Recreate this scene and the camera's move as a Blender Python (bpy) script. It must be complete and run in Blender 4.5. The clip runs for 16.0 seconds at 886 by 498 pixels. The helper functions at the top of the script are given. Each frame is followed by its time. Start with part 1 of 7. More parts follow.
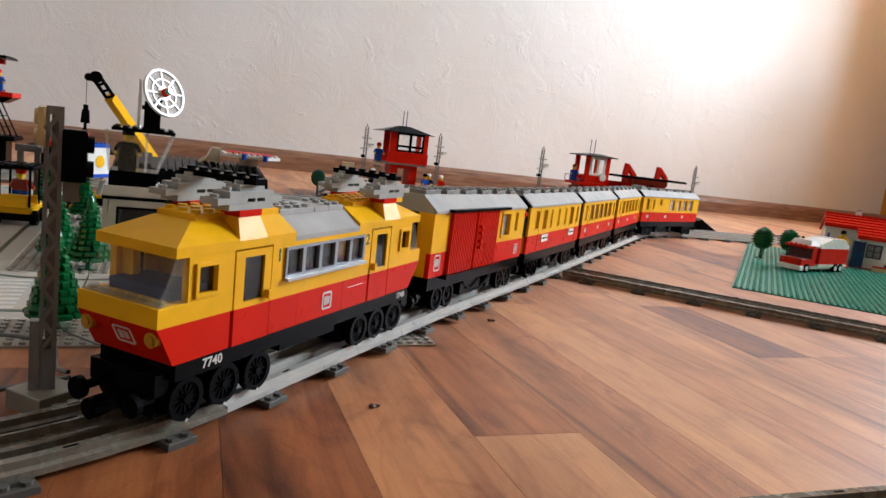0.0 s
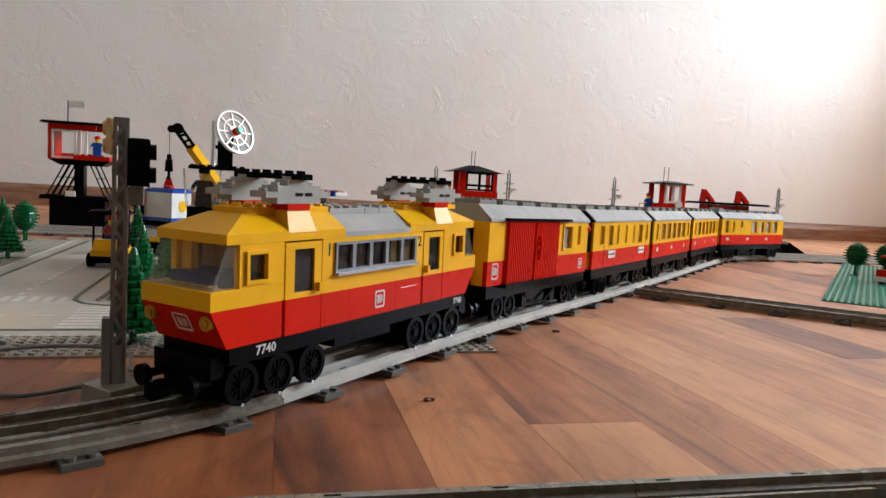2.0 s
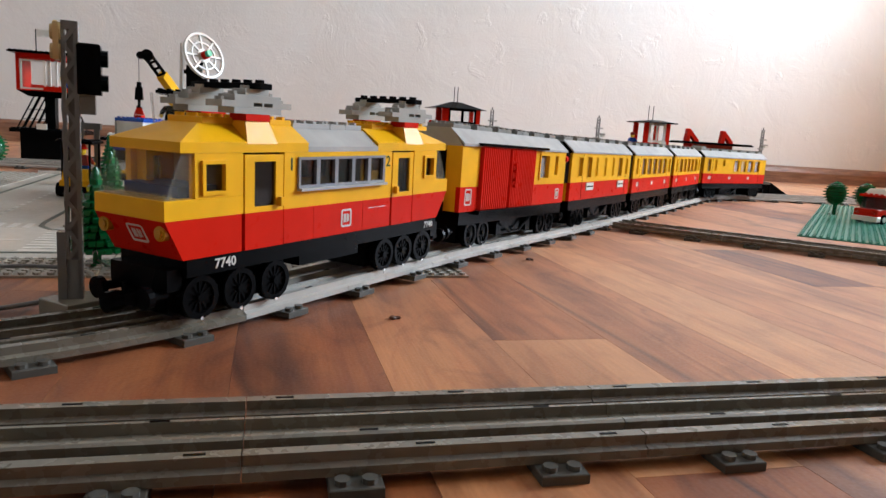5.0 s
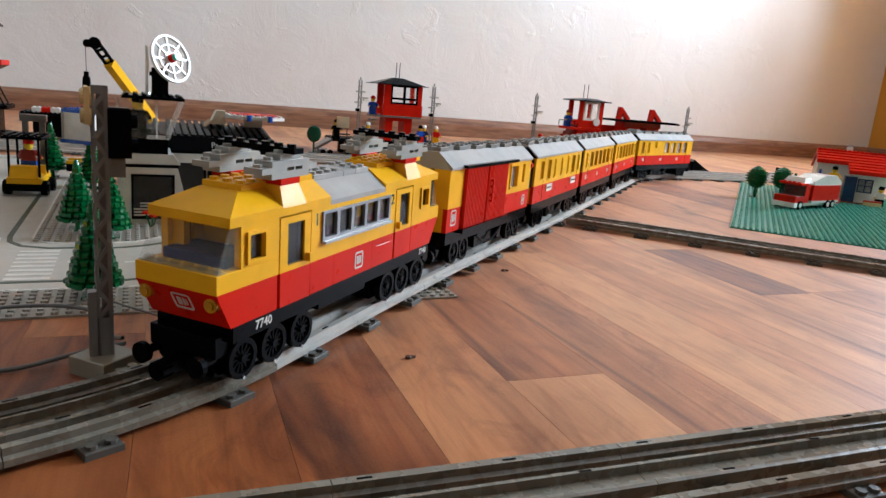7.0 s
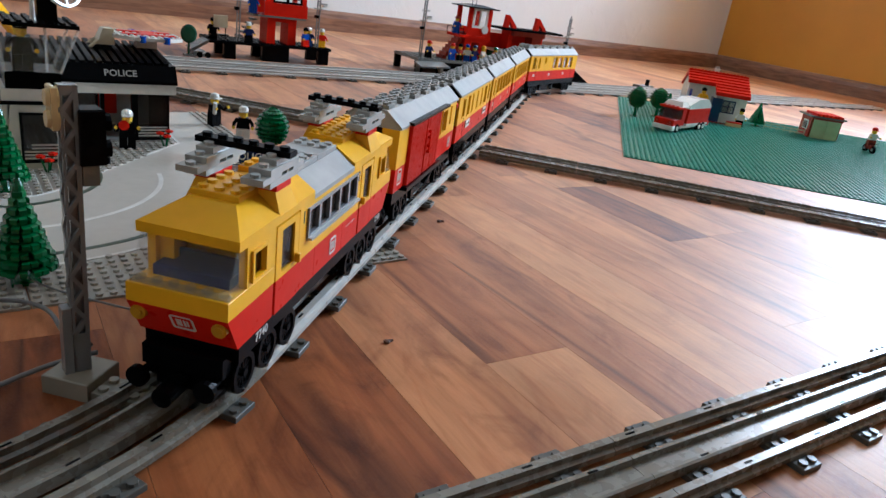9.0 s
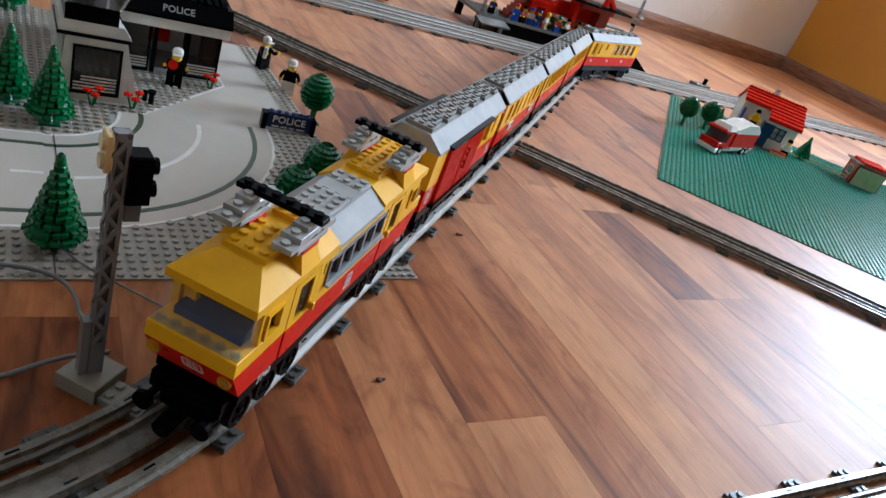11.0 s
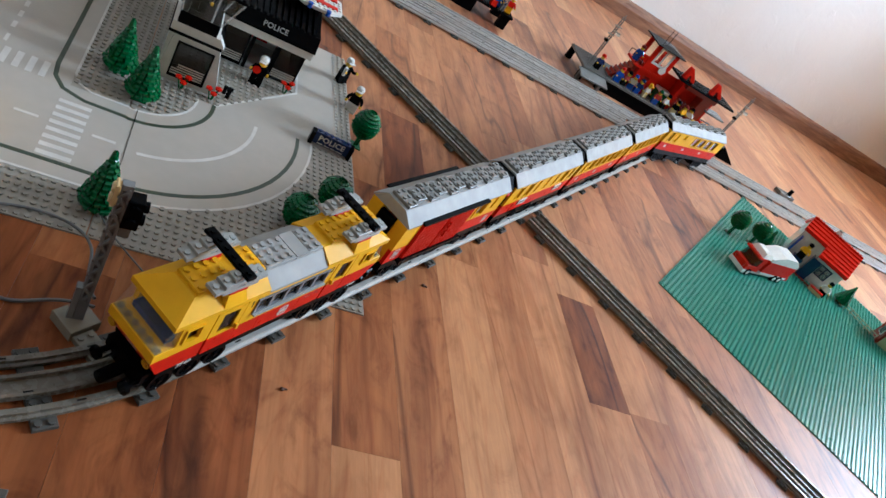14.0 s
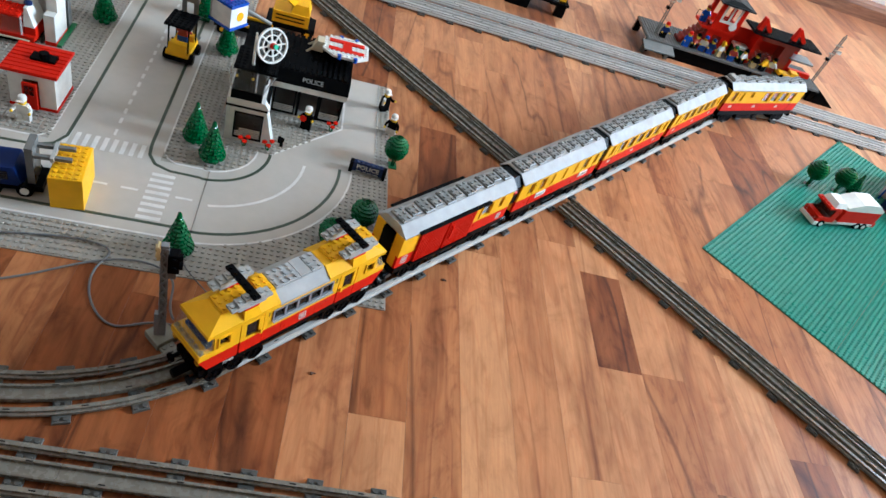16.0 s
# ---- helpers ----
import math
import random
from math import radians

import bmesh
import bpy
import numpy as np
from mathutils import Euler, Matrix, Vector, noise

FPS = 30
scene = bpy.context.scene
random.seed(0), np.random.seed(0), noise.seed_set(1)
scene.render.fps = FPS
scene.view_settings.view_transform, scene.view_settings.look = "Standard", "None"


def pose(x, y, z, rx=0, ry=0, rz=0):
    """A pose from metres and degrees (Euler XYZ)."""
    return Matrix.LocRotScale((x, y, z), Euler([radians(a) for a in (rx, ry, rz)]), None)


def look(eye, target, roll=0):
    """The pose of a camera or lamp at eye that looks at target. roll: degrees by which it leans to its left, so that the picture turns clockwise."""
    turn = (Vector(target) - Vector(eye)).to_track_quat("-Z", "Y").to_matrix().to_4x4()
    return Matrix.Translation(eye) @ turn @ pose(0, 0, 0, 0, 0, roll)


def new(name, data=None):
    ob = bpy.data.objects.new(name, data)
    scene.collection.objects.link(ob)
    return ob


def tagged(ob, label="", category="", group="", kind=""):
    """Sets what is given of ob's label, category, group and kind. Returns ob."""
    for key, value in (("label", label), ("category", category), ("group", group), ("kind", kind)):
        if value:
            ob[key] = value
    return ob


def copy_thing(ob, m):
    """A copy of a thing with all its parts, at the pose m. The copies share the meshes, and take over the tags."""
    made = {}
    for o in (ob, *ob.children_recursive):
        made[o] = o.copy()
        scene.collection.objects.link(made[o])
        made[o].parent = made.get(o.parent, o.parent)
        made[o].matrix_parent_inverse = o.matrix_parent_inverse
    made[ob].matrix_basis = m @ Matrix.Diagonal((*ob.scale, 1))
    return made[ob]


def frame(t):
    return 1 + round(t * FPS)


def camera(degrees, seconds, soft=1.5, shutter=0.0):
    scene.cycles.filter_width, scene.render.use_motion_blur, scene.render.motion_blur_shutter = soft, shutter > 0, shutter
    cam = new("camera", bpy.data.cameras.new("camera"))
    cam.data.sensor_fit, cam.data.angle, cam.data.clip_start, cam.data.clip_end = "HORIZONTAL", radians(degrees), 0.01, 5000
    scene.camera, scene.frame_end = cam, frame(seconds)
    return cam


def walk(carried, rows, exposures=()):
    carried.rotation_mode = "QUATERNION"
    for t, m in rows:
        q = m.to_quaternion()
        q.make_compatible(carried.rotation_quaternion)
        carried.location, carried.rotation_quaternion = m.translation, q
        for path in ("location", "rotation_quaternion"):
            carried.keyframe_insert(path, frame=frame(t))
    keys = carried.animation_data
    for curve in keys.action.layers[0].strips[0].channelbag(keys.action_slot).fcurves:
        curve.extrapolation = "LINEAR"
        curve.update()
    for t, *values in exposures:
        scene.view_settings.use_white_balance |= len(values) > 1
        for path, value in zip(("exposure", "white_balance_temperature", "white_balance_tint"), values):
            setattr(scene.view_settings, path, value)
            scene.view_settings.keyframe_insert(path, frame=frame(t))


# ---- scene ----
cam = camera(65.7, 16.0)
PATH = [
    (0, (0.0138, 0.0191, 0.1501), (0.0243, 1.9958, -0.1532), 6.95),
    (0.5, (0.0236, 0.014, 0.1413), (-0.0376, 1.9923, -0.1456), 6.21),
    (1, (0.0281, 0.0148, 0.1329), (-0.062, 2.0008, -0.0862), 5.12),
    (1.5, (0.0301, 0.012, 0.1258), (-0.0985, 1.9989, -0.0624), 4.11),
    (2, (0.0367, 0.0123, 0.1187), (-0.204, 1.9908, -0.0544), 3.21),
    (2.5, (0.0402, 0.0144, 0.1107), (-0.1946, 1.9949, -0.0432), 2.96),
    (3, (0.0462, 0.0179, 0.1027), (-0.1742, 1.9973, -0.0786), 2.66),
    (3.5, (0.0478, 0.0188, 0.0981), (-0.1722, 1.9918, -0.1451), 2.62),
    (3.7, (0.0496, 0.0191, 0.098), (-0.1547, 1.9921, -0.1577), 2.38),
    (5.8, (0.0439, 0.0155, 0.1214), (-0.126, 1.9774, -0.2297), 4.72),
    (6, (0.0352, 0.0145, 0.1304), (-0.1093, 1.9781, -0.2207), 4.69),
    (6.5, (0.0142, 0.0095, 0.1454), (-0.0203, 1.972, -0.2384), 4.86),
    (7, (-0.0088, 0.0015, 0.1561), (0.0464, 1.9503, -0.29), 4.86),
    (7.5, (-0.0258, 0.0098, 0.1671), (0.1644, 1.9376, -0.3313), 6.06),
    (8, (-0.0458, 0.0145, 0.1784), (0.2478, 1.9042, -0.4059), 6.76),
    (8.5, (-0.0678, 0.0178, 0.1847), (0.3184, 1.8668, -0.4705), 7.43),
    (9, (-0.0824, 0.0254, 0.2054), (0.3972, 1.8301, -0.5094), 8.55),
    (9.2, (-0.0887, 0.0264, 0.2124), (0.4082, 1.8068, -0.55), 9.48),
    (11.3, (-0.0984, 0.0532, 0.2911), (0.3743, 1.7414, -0.6722), 25.24),
    (11.5, (-0.0966, 0.0501, 0.2964), (0.3815, 1.717, -0.6996), 27.95),
    (12, (-0.0956, 0.0481, 0.3285), (0.3915, 1.693, -0.7005), 33.76),
    (12.5, (-0.0956, 0.0361, 0.3644), (0.3274, 1.6841, -0.6884), 36.86),
    (13, (-0.0805, 0.033, 0.3915), (0.3103, 1.6889, -0.6596), 38.26),
    (13.5, (-0.0684, 0.0172, 0.4243), (0.2563, 1.6811, -0.6366), 39.15),
    (14, (-0.0435, 0.0011, 0.4513), (0.2307, 1.663, -0.6256), 38.36),
    (14.5, (-0.0073, -0.0118, 0.4853), (0.1844, 1.652, -0.6086), 36.26),
    (15, (0.0275, -0.0247, 0.53), (0.1195, 1.6053, -0.6256), 33.17),
    (15.5, (0.0666, -0.0249, 0.596), (0.0854, 1.5601, -0.6228), 28.04),
    (16, (0.0986, -0.0528, 0.6419), (-0.0137, 1.4381, -0.6859), 23.54),
]
walk(cam, [(t, look(eye, target, roll)) for t, eye, target, roll in PATH],
     exposures=[(0, 0.08, 6230, 12), (1.5, -0.02, 6280, 12), (3.5, 0.02, 6200, 12), (6, 0.18, 6000, 11), (7.5, 0.17, 5750, 9), (8.5, 0.06, 5430, 8), (9, 0.08, 5430, 8), (12.5, -0.04, 5480, 9), (14.5, 0.16, 5480, 8), (15, 0.20, 5480, 8), (15.5, 0.20, 5480, 8), (16, 0.42, 5480, 8)])

# ---- world and light ----
WS = -3.1    # rear wall
S, BH, PH = 0.008, 0.0096, 0.0032      # stud pitch, brick height, plate height
ROOM = pose(0, 0, 0, 0, 0, 20.2)       # x along the white wall, y towards it
TRAIN = pose(0, 0, 0, 0, 0, -24.8)     # y along the train
TOWN = pose(0.0208, 0.5154, 0, 0, 0, 23.1)  # base plates: x right, y back

world = bpy.data.worlds.new("sky")
scene.world = world
world.use_nodes = True
wn = world.node_tree.nodes
sky = wn.new("ShaderNodeTexSky")
sky.sky_type, sky.sun_disc = "NISHITA", False
sky.sun_elevation, sky.sun_rotation = radians(38), radians(150)
world.node_tree.links.new(sky.outputs[0], wn["Background"].inputs[0])
wn["Background"].inputs[1].default_value = 0.12


def area(name, m, sx, sy, watts, colour):
    data = bpy.data.lights.new(name, "AREA")
    data.shape, data.size, data.size_y, data.energy, data.color = "RECTANGLE", sx, sy, watts, colour
    data.spread = radians(150)
    ob = new(name, data)
    ob.matrix_world = m
    return ob


# daylight in the opening of the window in the ochre wall
area("window_daylight", ROOM @ pose(3.06 + 0.53, 1.10, 1.5, 0, 90, 0), 1.45, 1.06, 196, (0.80, 0.925, 1.04))

# ---- materials ----
MATS = {}


def material(name):
    m = bpy.data.materials.new(name)
    m.use_nodes = True
    nt = m.node_tree
    return m, nt, nt.nodes, nt.links, nt.nodes["Principled BSDF"]


def node(nt, kind, **values):
    n = nt.nodes.new(kind)
    for k, v in values.items():
        n.inputs[k.replace("_", " ")].default_value = v
    return n


def plastic(name, colour, rough=0.17, wear=0.10, gloss=0.42):
    """Moulded toy plastic: faint mottling, scuffs in the gloss, a slight moulding ripple."""
    if name in MATS:
        return MATS[name]
    m, nt, nodes, links, b = material(name)
    geo = nodes.new("ShaderNodeNewGeometry")
    n1 = node(nt, "ShaderNodeTexNoise", Scale=55.0, Detail=3.0)
    n2 = node(nt, "ShaderNodeTexNoise", Scale=140.0, Detail=4.0)
    links.new(geo.outputs["Position"], n1.inputs["Vector"])
    links.new(geo.outputs["Position"], n2.inputs["Vector"])
    hsv = node(nt, "ShaderNodeHueSaturation", Color=(*colour, 1))
    val = node(nt, "ShaderNodeMapRange", From_Min=0.3, From_Max=0.7, To_Min=1 - wear, To_Max=1 + wear)
    links.new(n1.outputs["Fac"], val.inputs["Value"])
    links.new(val.outputs["Result"], hsv.inputs["Value"])
    links.new(hsv.outputs["Color"], b.inputs["Base Color"])
    ro = node(nt, "ShaderNodeMapRange", From_Min=0.3, From_Max=0.7, To_Min=rough - 0.04, To_Max=rough + 0.06)
    links.new(n2.outputs["Fac"], ro.inputs["Value"])
    links.new(ro.outputs["Result"], b.inputs["Roughness"])
    bump = node(nt, "ShaderNodeBump", Strength=0.012, Distance=0.0006)
    links.new(n2.outputs["Fac"], bump.inputs["Height"])
    links.new(bump.outputs["Normal"], b.inputs["Normal"])
    b.inputs["IOR"].default_value = 1.5
    b.inputs["Specular IOR Level"].default_value = gloss
    MATS[name] = m
    return m


YELLOW = plastic("yellow_plastic", (0.80, 0.405, 0.002), 0.34, 0.06, 0.16)
RED = plastic("red_plastic", (0.58, 0.013, 0.003), 0.30, 0.06, 0.06)
BLACK = plastic("black_plastic", (0.0030, 0.0030, 0.0031), 0.2, 0.1, 0.035)
GREY = plastic("light_grey_plastic", (0.36, 0.35, 0.31))
RAILGREY = plastic("rail_grey_plastic", (0.42, 0.395, 0.345), 0.3, 0.10)
# old grey track; also carries the engine's shadow on the front bend
DARKRAIL = plastic("old_and_shaded_rail_grey", (0.150, 0.128, 0.094), 0.26, 0.13)
SLEEPER = plastic("sleeper_grey_plastic", (0.080, 0.073, 0.060), 0.38, 0.1, 0.22)
ROOFGREY = plastic("roof_grey_plastic", (0.36, 0.345, 0.315), 0.5, 0.1, 0.16)
BANDGREY = plastic("window_band_grey", (0.20, 0.20, 0.205), 0.22, 0.1, 0.5)
VENTGREY = plastic("vent_grey_plastic", (0.215, 0.205, 0.178), 0.3, 0.2)
DARKGREY = plastic("dark_grey_plastic", (0.14, 0.135, 0.12))
MASTGREY = plastic("mast_grey_plastic", (0.20, 0.197, 0.185))
FOOTBEIGE = plastic("foot_beige_plastic", (0.23, 0.205, 0.15))
WHITE = plastic("white_plastic", (0.72, 0.69, 0.61))
CREAM = plastic("aged_white_plastic", (0.55, 0.47, 0.31))
BLUE = plastic("blue_plastic", (0.012, 0.07, 0.36))
DEEPBLUE = plastic("deep_blue_plastic", (0.005, 0.018, 0.095), 0.4, 0.1, 0.12)
CRUMB = plastic("brown_crumb", (0.10, 0.040, 0.018), 0.6)
NAVY = plastic("navy_plastic", (0.008, 0.02, 0.075))
GREEN = plastic("green_plastic", (0.004, 0.105, 0.026), 0.22)
DARKGREEN = plastic("dark_green_plastic", (0.006, 0.05, 0.022))
PLATEGREEN = plastic("base_plate_green", (0.030, 0.225, 0.150), 0.30)
PLATEGREY = plastic("base_plate_grey", (0.32, 0.288, 0.232), 0.3)
ROADGREY = plastic("printed_road_grey", (0.425, 0.382, 0.315), 0.33, 0.03)
LINEWHITE = plastic("printed_white", (0.62, 0.59, 0.53), 0.35)
LINEGREEN = plastic("printed_dark_green", (0.045, 0.06, 0.035), 0.35)
SKIN = plastic("head_yellow", (0.75, 0.47, 0.03))
BRICKRED = plastic("brown_red_plastic", (0.28, 0.03, 0.018))
PALEGREEN = plastic("pale_green_door", (0.45, 0.50, 0.27))
CABLE = plastic("grey_cable", (0.13, 0.128, 0.12), 0.4)
TAN = plastic("tan_lens", (0.62, 0.47, 0.22), 0.2)


def glassy(name, colour, rough=0.05, alpha=0.35, gloss=0.5):
    m, nt, nodes, links, b = material(name)
    b.inputs["Base Color"].default_value = (*colour, 1)
    b.inputs["Roughness"].default_value = rough
    b.inputs["Alpha"].default_value = alpha
    b.inputs["Specular IOR Level"].default_value = gloss
    b.inputs["IOR"].default_value = 1.5
    return m


CLEAR = glassy("clear_plastic", (0.74, 0.70, 0.58), 0.04, 0.05, 0.15)
CLEAREDGE = glassy("clear_plastic_edge", (0.78, 0.76, 0.70), 0.08, 0.30)
SMOKE = glassy("smoked_window", (0.030, 0.022, 0.017), 0.05, 0.55, 0.22)
# pale pane colour stands for daylight seen through the windows
COACHPANE = glassy("daylit_pane_tone", (0.74, 0.70, 0.66), 0.06, 0.30)
THICKCLEAR = glassy("thick_clear_plastic", (0.60, 0.48, 0.24), 0.1, 0.24, 0.25)
PANE = glassy("window_glass", (0.9, 0.95, 1.0), 0.02, 0.08)
LENSY = glassy("clear_yellow_lens", (0.56, 0.27, 0.01), 0.1, 0.85)
TRGREEN = glassy("clear_green_lens", (0.08, 0.6, 0.35), 0.1, 0.85)

chrome, nt_, _, _, cb = material("worn_metal")
cb.inputs["Base Color"].default_value = (0.55, 0.54, 0.52, 1)
cb.inputs["Metallic"].default_value = 1.0
cb.inputs["Roughness"].default_value = 0.25
METAL = chrome


def laminate(name, islands, low=0.0, high=1.0, vein=0.5):
    """Strip laminate: tone by piece between low and high, long wavy grain along y of the strip, dark heart veins and streaks."""
    m, nt, nodes, links, b = material(name)
    if islands:
        rnd = nodes.new("ShaderNodeNewGeometry").outputs["Random Per Island"]
    else:
        rnd = nodes.new("ShaderNodeObjectInfo").outputs["Random"]

    def maths(op, a, x, y=None):
        n = nodes.new("ShaderNodeMath")
        n.operation = op
        for i, v in enumerate((a, x, y)):
            if v is None:
                continue
            if isinstance(v, (int, float)):
                n.inputs[i].default_value = v
            else:
                links.new(v, n.inputs[i])
        return n.outputs[0]

    def vectors(op, a, x, y=None):
        n = nodes.new("ShaderNodeVectorMath")
        n.operation = op
        for i, v in enumerate((a, x, y)):
            if v is None:
                continue
            if isinstance(v, tuple):
                n.inputs[i].default_value = v
            else:
                links.new(v, n.inputs[i])
        return n.outputs[0]

    def ramp(value, *stops):
        r = nodes.new("ShaderNodeValToRGB")
        e = r.color_ramp.elements
        e[0].position, e[0].color = stops[0][0], (*stops[0][1], 1)
        e[1].position, e[1].color = stops[-1][0], (*stops[-1][1], 1)
        for p, col in stops[1:-1]:
            e.new(p).color = (*col, 1)
        links.new(value, r.inputs["Fac"])
        return r.outputs["Color"]

    def times(a, x):
        n = nodes.new("ShaderNodeMix")
        n.data_type, n.blend_type = "RGBA", "MULTIPLY"
        n.inputs["Factor"].default_value = 1.0
        links.new(a, n.inputs["A"])
        links.new(x, n.inputs["B"])
        return n.outputs["Result"]

    def noisy(vector, **values):
        n = node(nt, "ShaderNodeTexNoise", **values)
        links.new(vector, n.inputs["Vector"])
        return n.outputs["Fac"]

    rnd = maths("FRACT", maths("MULTIPLY_ADD", rnd, 3.91, 0.63), 0.0)
    geo = nodes.new("ShaderNodeNewGeometry")
    rot = node(nt, "ShaderNodeVectorRotate")
    rot.rotation_type = "Z_AXIS"
    rot.inputs["Angle"].default_value = radians(-20.2)
    links.new(geo.outputs["Position"], rot.inputs["Vector"])
    place = rot.outputs[0]
    comb = nodes.new("ShaderNodeCombineXYZ")
    for i in range(3):
        links.new(rnd, comb.inputs[i])
    moved = vectors("MULTIPLY_ADD", comb.outputs[0], (7.0, 9.0, 13.0), place)
    longer = vectors("MULTIPLY", moved, (1.0, 0.05, 1.0))
    tone = ramp(maths("MULTIPLY_ADD", rnd, high - low, low), (0.0, (0.180, 0.050, 0.013)), (0.22, (0.255, 0.080, 0.022)), (0.45, (0.345, 0.126, 0.041)), (0.75, (0.465, 0.207, 0.082)), (1.0, (0.560, 0.295, 0.125)))
    wide = vectors("MULTIPLY", moved, (1.0, 0.13, 1.0))
    figure = noisy(wide, Scale=15.0, Detail=3.0, Roughness=0.5, Distortion=1.6)
    col = times(tone, ramp(figure, (0.30, (0.72, 0.64, 0.58)), (0.48, (0.98, 0.96, 0.94)), (0.68, (1.13, 1.12, 1.10))))
    # broad darker streaks of heartwood, here and there
    streak = noisy(longer, Scale=13.0, Detail=3.0, Distortion=1.0)
    col = times(col, ramp(streak, (0.27, (0.46, 0.37, 0.33)), (0.33, (0.82, 0.77, 0.74)), (0.38, (1, 1, 1))))
    # thin dark veins, arched where the noise turns
    for scale, width, depth in ((6.0, 0.012, vein), (13.0, 0.020, vein * 0.45), (30.0, 0.030, vein * 0.15)):
        level = noisy(wide, Scale=scale, Detail=2.0, Roughness=0.45, Distortion=1.4)
        off = maths("ABSOLUTE", maths("SUBTRACT", maths("FRACT", maths("MULTIPLY", level, 3.0), 0.0), 0.5), 0.0)
        q = 1 - depth
        col = times(col, ramp(off, (0.0, (q, q * 0.93, q * 0.90)), (width * 5, (1, 1, 1))))
    # ripple and clouding across the grain
    cloud = noisy(vectors("MULTIPLY", moved, (1.0, 0.45, 1.0)), Scale=30.0, Detail=5.0, Roughness=0.62, Distortion=1.5)
    col = times(col, ramp(cloud, (0.32, (1 - vein * 0.62, 1 - vein * 0.74, 1 - vein * 0.82)), (0.50, (1.0, 1.0, 1.0)), (0.70, (1.10, 1.10, 1.09))))
    fine = noisy(vectors("MULTIPLY", moved, (1.0, 0.06, 1.0)), Scale=330.0, Detail=3.0, Roughness=0.6)
    col = times(col, ramp(fine, (0.3, (0.90, 0.88, 0.87)), (0.62, (1.04, 1.04, 1.04))))
    links.new(col, b.inputs["Base Color"])
    grain = noisy(place, Scale=700.0, Detail=2.0)
    ro = node(nt, "ShaderNodeMapRange", From_Min=0.3, From_Max=0.7, To_Min=0.46, To_Max=0.62)
    links.new(grain, ro.inputs["Value"])
    links.new(ro.outputs["Result"], b.inputs["Roughness"])
    # the coating shines more at a flat angle
    facing = node(nt, "ShaderNodeLayerWeight", Blend=0.5)
    gloss = node(nt, "ShaderNodeMapRange", From_Min=0.48, From_Max=0.80, To_Min=0.15, To_Max=0.95)
    links.new(facing.outputs["Facing"], gloss.inputs["Value"])
    links.new(gloss.outputs["Result"], b.inputs["Specular IOR Level"])
    bump = node(nt, "ShaderNodeBump", Strength=0.16, Distance=0.0008)
    links.new(fine, bump.inputs["Height"])
    links.new(bump.outputs["Normal"], b.inputs["Normal"])
    return m


# far strips: lighter tone and weak veins put low-angle sheen into the colour
LAMINATE_FAR = laminate("laminate_strips", True, 0.45, 0.95, 0.18)
TONES = {"dark": laminate("laminate_dark_strip", False, 0.06, 0.26, 0.60), "mid": laminate("laminate_middle_strip", False, 0.43, 0.65, 0.50), "light": laminate("laminate_light_strip", False, 0.58, 0.82, 0.30)}


def plaster(name, colour, low):
    """Hand-trowelled plaster under paint: broad waves, ridges, small pits and faint stains."""
    m, nt, nodes, links, b = material(name)
    geo = nodes.new("ShaderNodeNewGeometry")
    wave = node(nt, "ShaderNodeTexNoise", Scale=7.0, Detail=5.0, Roughness=0.62, Distortion=0.8)
    ridge = node(nt, "ShaderNodeTexNoise", Scale=11.0, Detail=6.0, Roughness=0.62, Distortion=0.6)
    pits = node(nt, "ShaderNodeTexNoise", Scale=160.0, Detail=2.0)
    stain = node(nt, "ShaderNodeTexNoise", Scale=2.2, Detail=4.0)
    for n in (wave, ridge, pits, stain):
        links.new(geo.outputs["Position"], n.inputs["Vector"])
    mix = nodes.new("ShaderNodeMix")
    mix.data_type = "RGBA"
    mix.inputs["A"].default_value = (*low, 1)
    mix.inputs["B"].default_value = (*colour, 1)
    mr = node(nt, "ShaderNodeMapRange", From_Min=0.3, From_Max=0.55)
    links.new(stain.outputs["Fac"], mr.inputs["Value"])
    links.new(mr.outputs["Result"], mix.inputs["Factor"])
    links.new(mix.outputs["Result"], b.inputs["Base Color"])
    b.inputs["Roughness"].default_value = 0.48
    last = None
    spots = node(nt, "ShaderNodeMapRange", From_Min=0.60, From_Max=0.70)
    links.new(ridge.outputs["Fac"], spots.inputs["Value"])
    for out, d, st in ((wave.outputs["Fac"], 0.010, 0.26), (spots.outputs["Result"], 0.0026, 0.32), (pits.outputs["Fac"], 0.0010, 0.34)):
        bump = node(nt, "ShaderNodeBump", Strength=st, Distance=d)
        links.new(out, bump.inputs["Height"])
        if last:
            links.new(last.outputs["Normal"], bump.inputs["Normal"])
        last = bump
    links.new(last.outputs["Normal"], b.inputs["Normal"])
    return m


WALLWHITE = plaster("white_plaster", (0.735, 0.71, 0.655), (0.685, 0.645, 0.58))
WALLYELLOW = plaster("ochre_plaster", (0.62, 0.27, 0.02), (0.55, 0.23, 0.016))
CEIL = plaster("ceiling_plaster", (0.78, 0.76, 0.72), (0.74, 0.72, 0.68))

m_, nt_, nodes_, links_, b_ = material("skirting_wood")
geo_ = nodes_.new("ShaderNodeNewGeometry")
map_ = node(nt_, "ShaderNodeVectorMath")
map_.operation = "MULTIPLY"
map_.inputs[1].default_value = (1.0, 1.0, 9.0)
links_.new(geo_.outputs["Position"], map_.inputs[0])
wood_ = node(nt_, "ShaderNodeTexNoise", Scale=12.0, Detail=5.0, Distortion=0.6)
links_.new(map_.outputs[0], wood_.inputs["Vector"])
ramp_ = nodes_.new("ShaderNodeValToRGB")
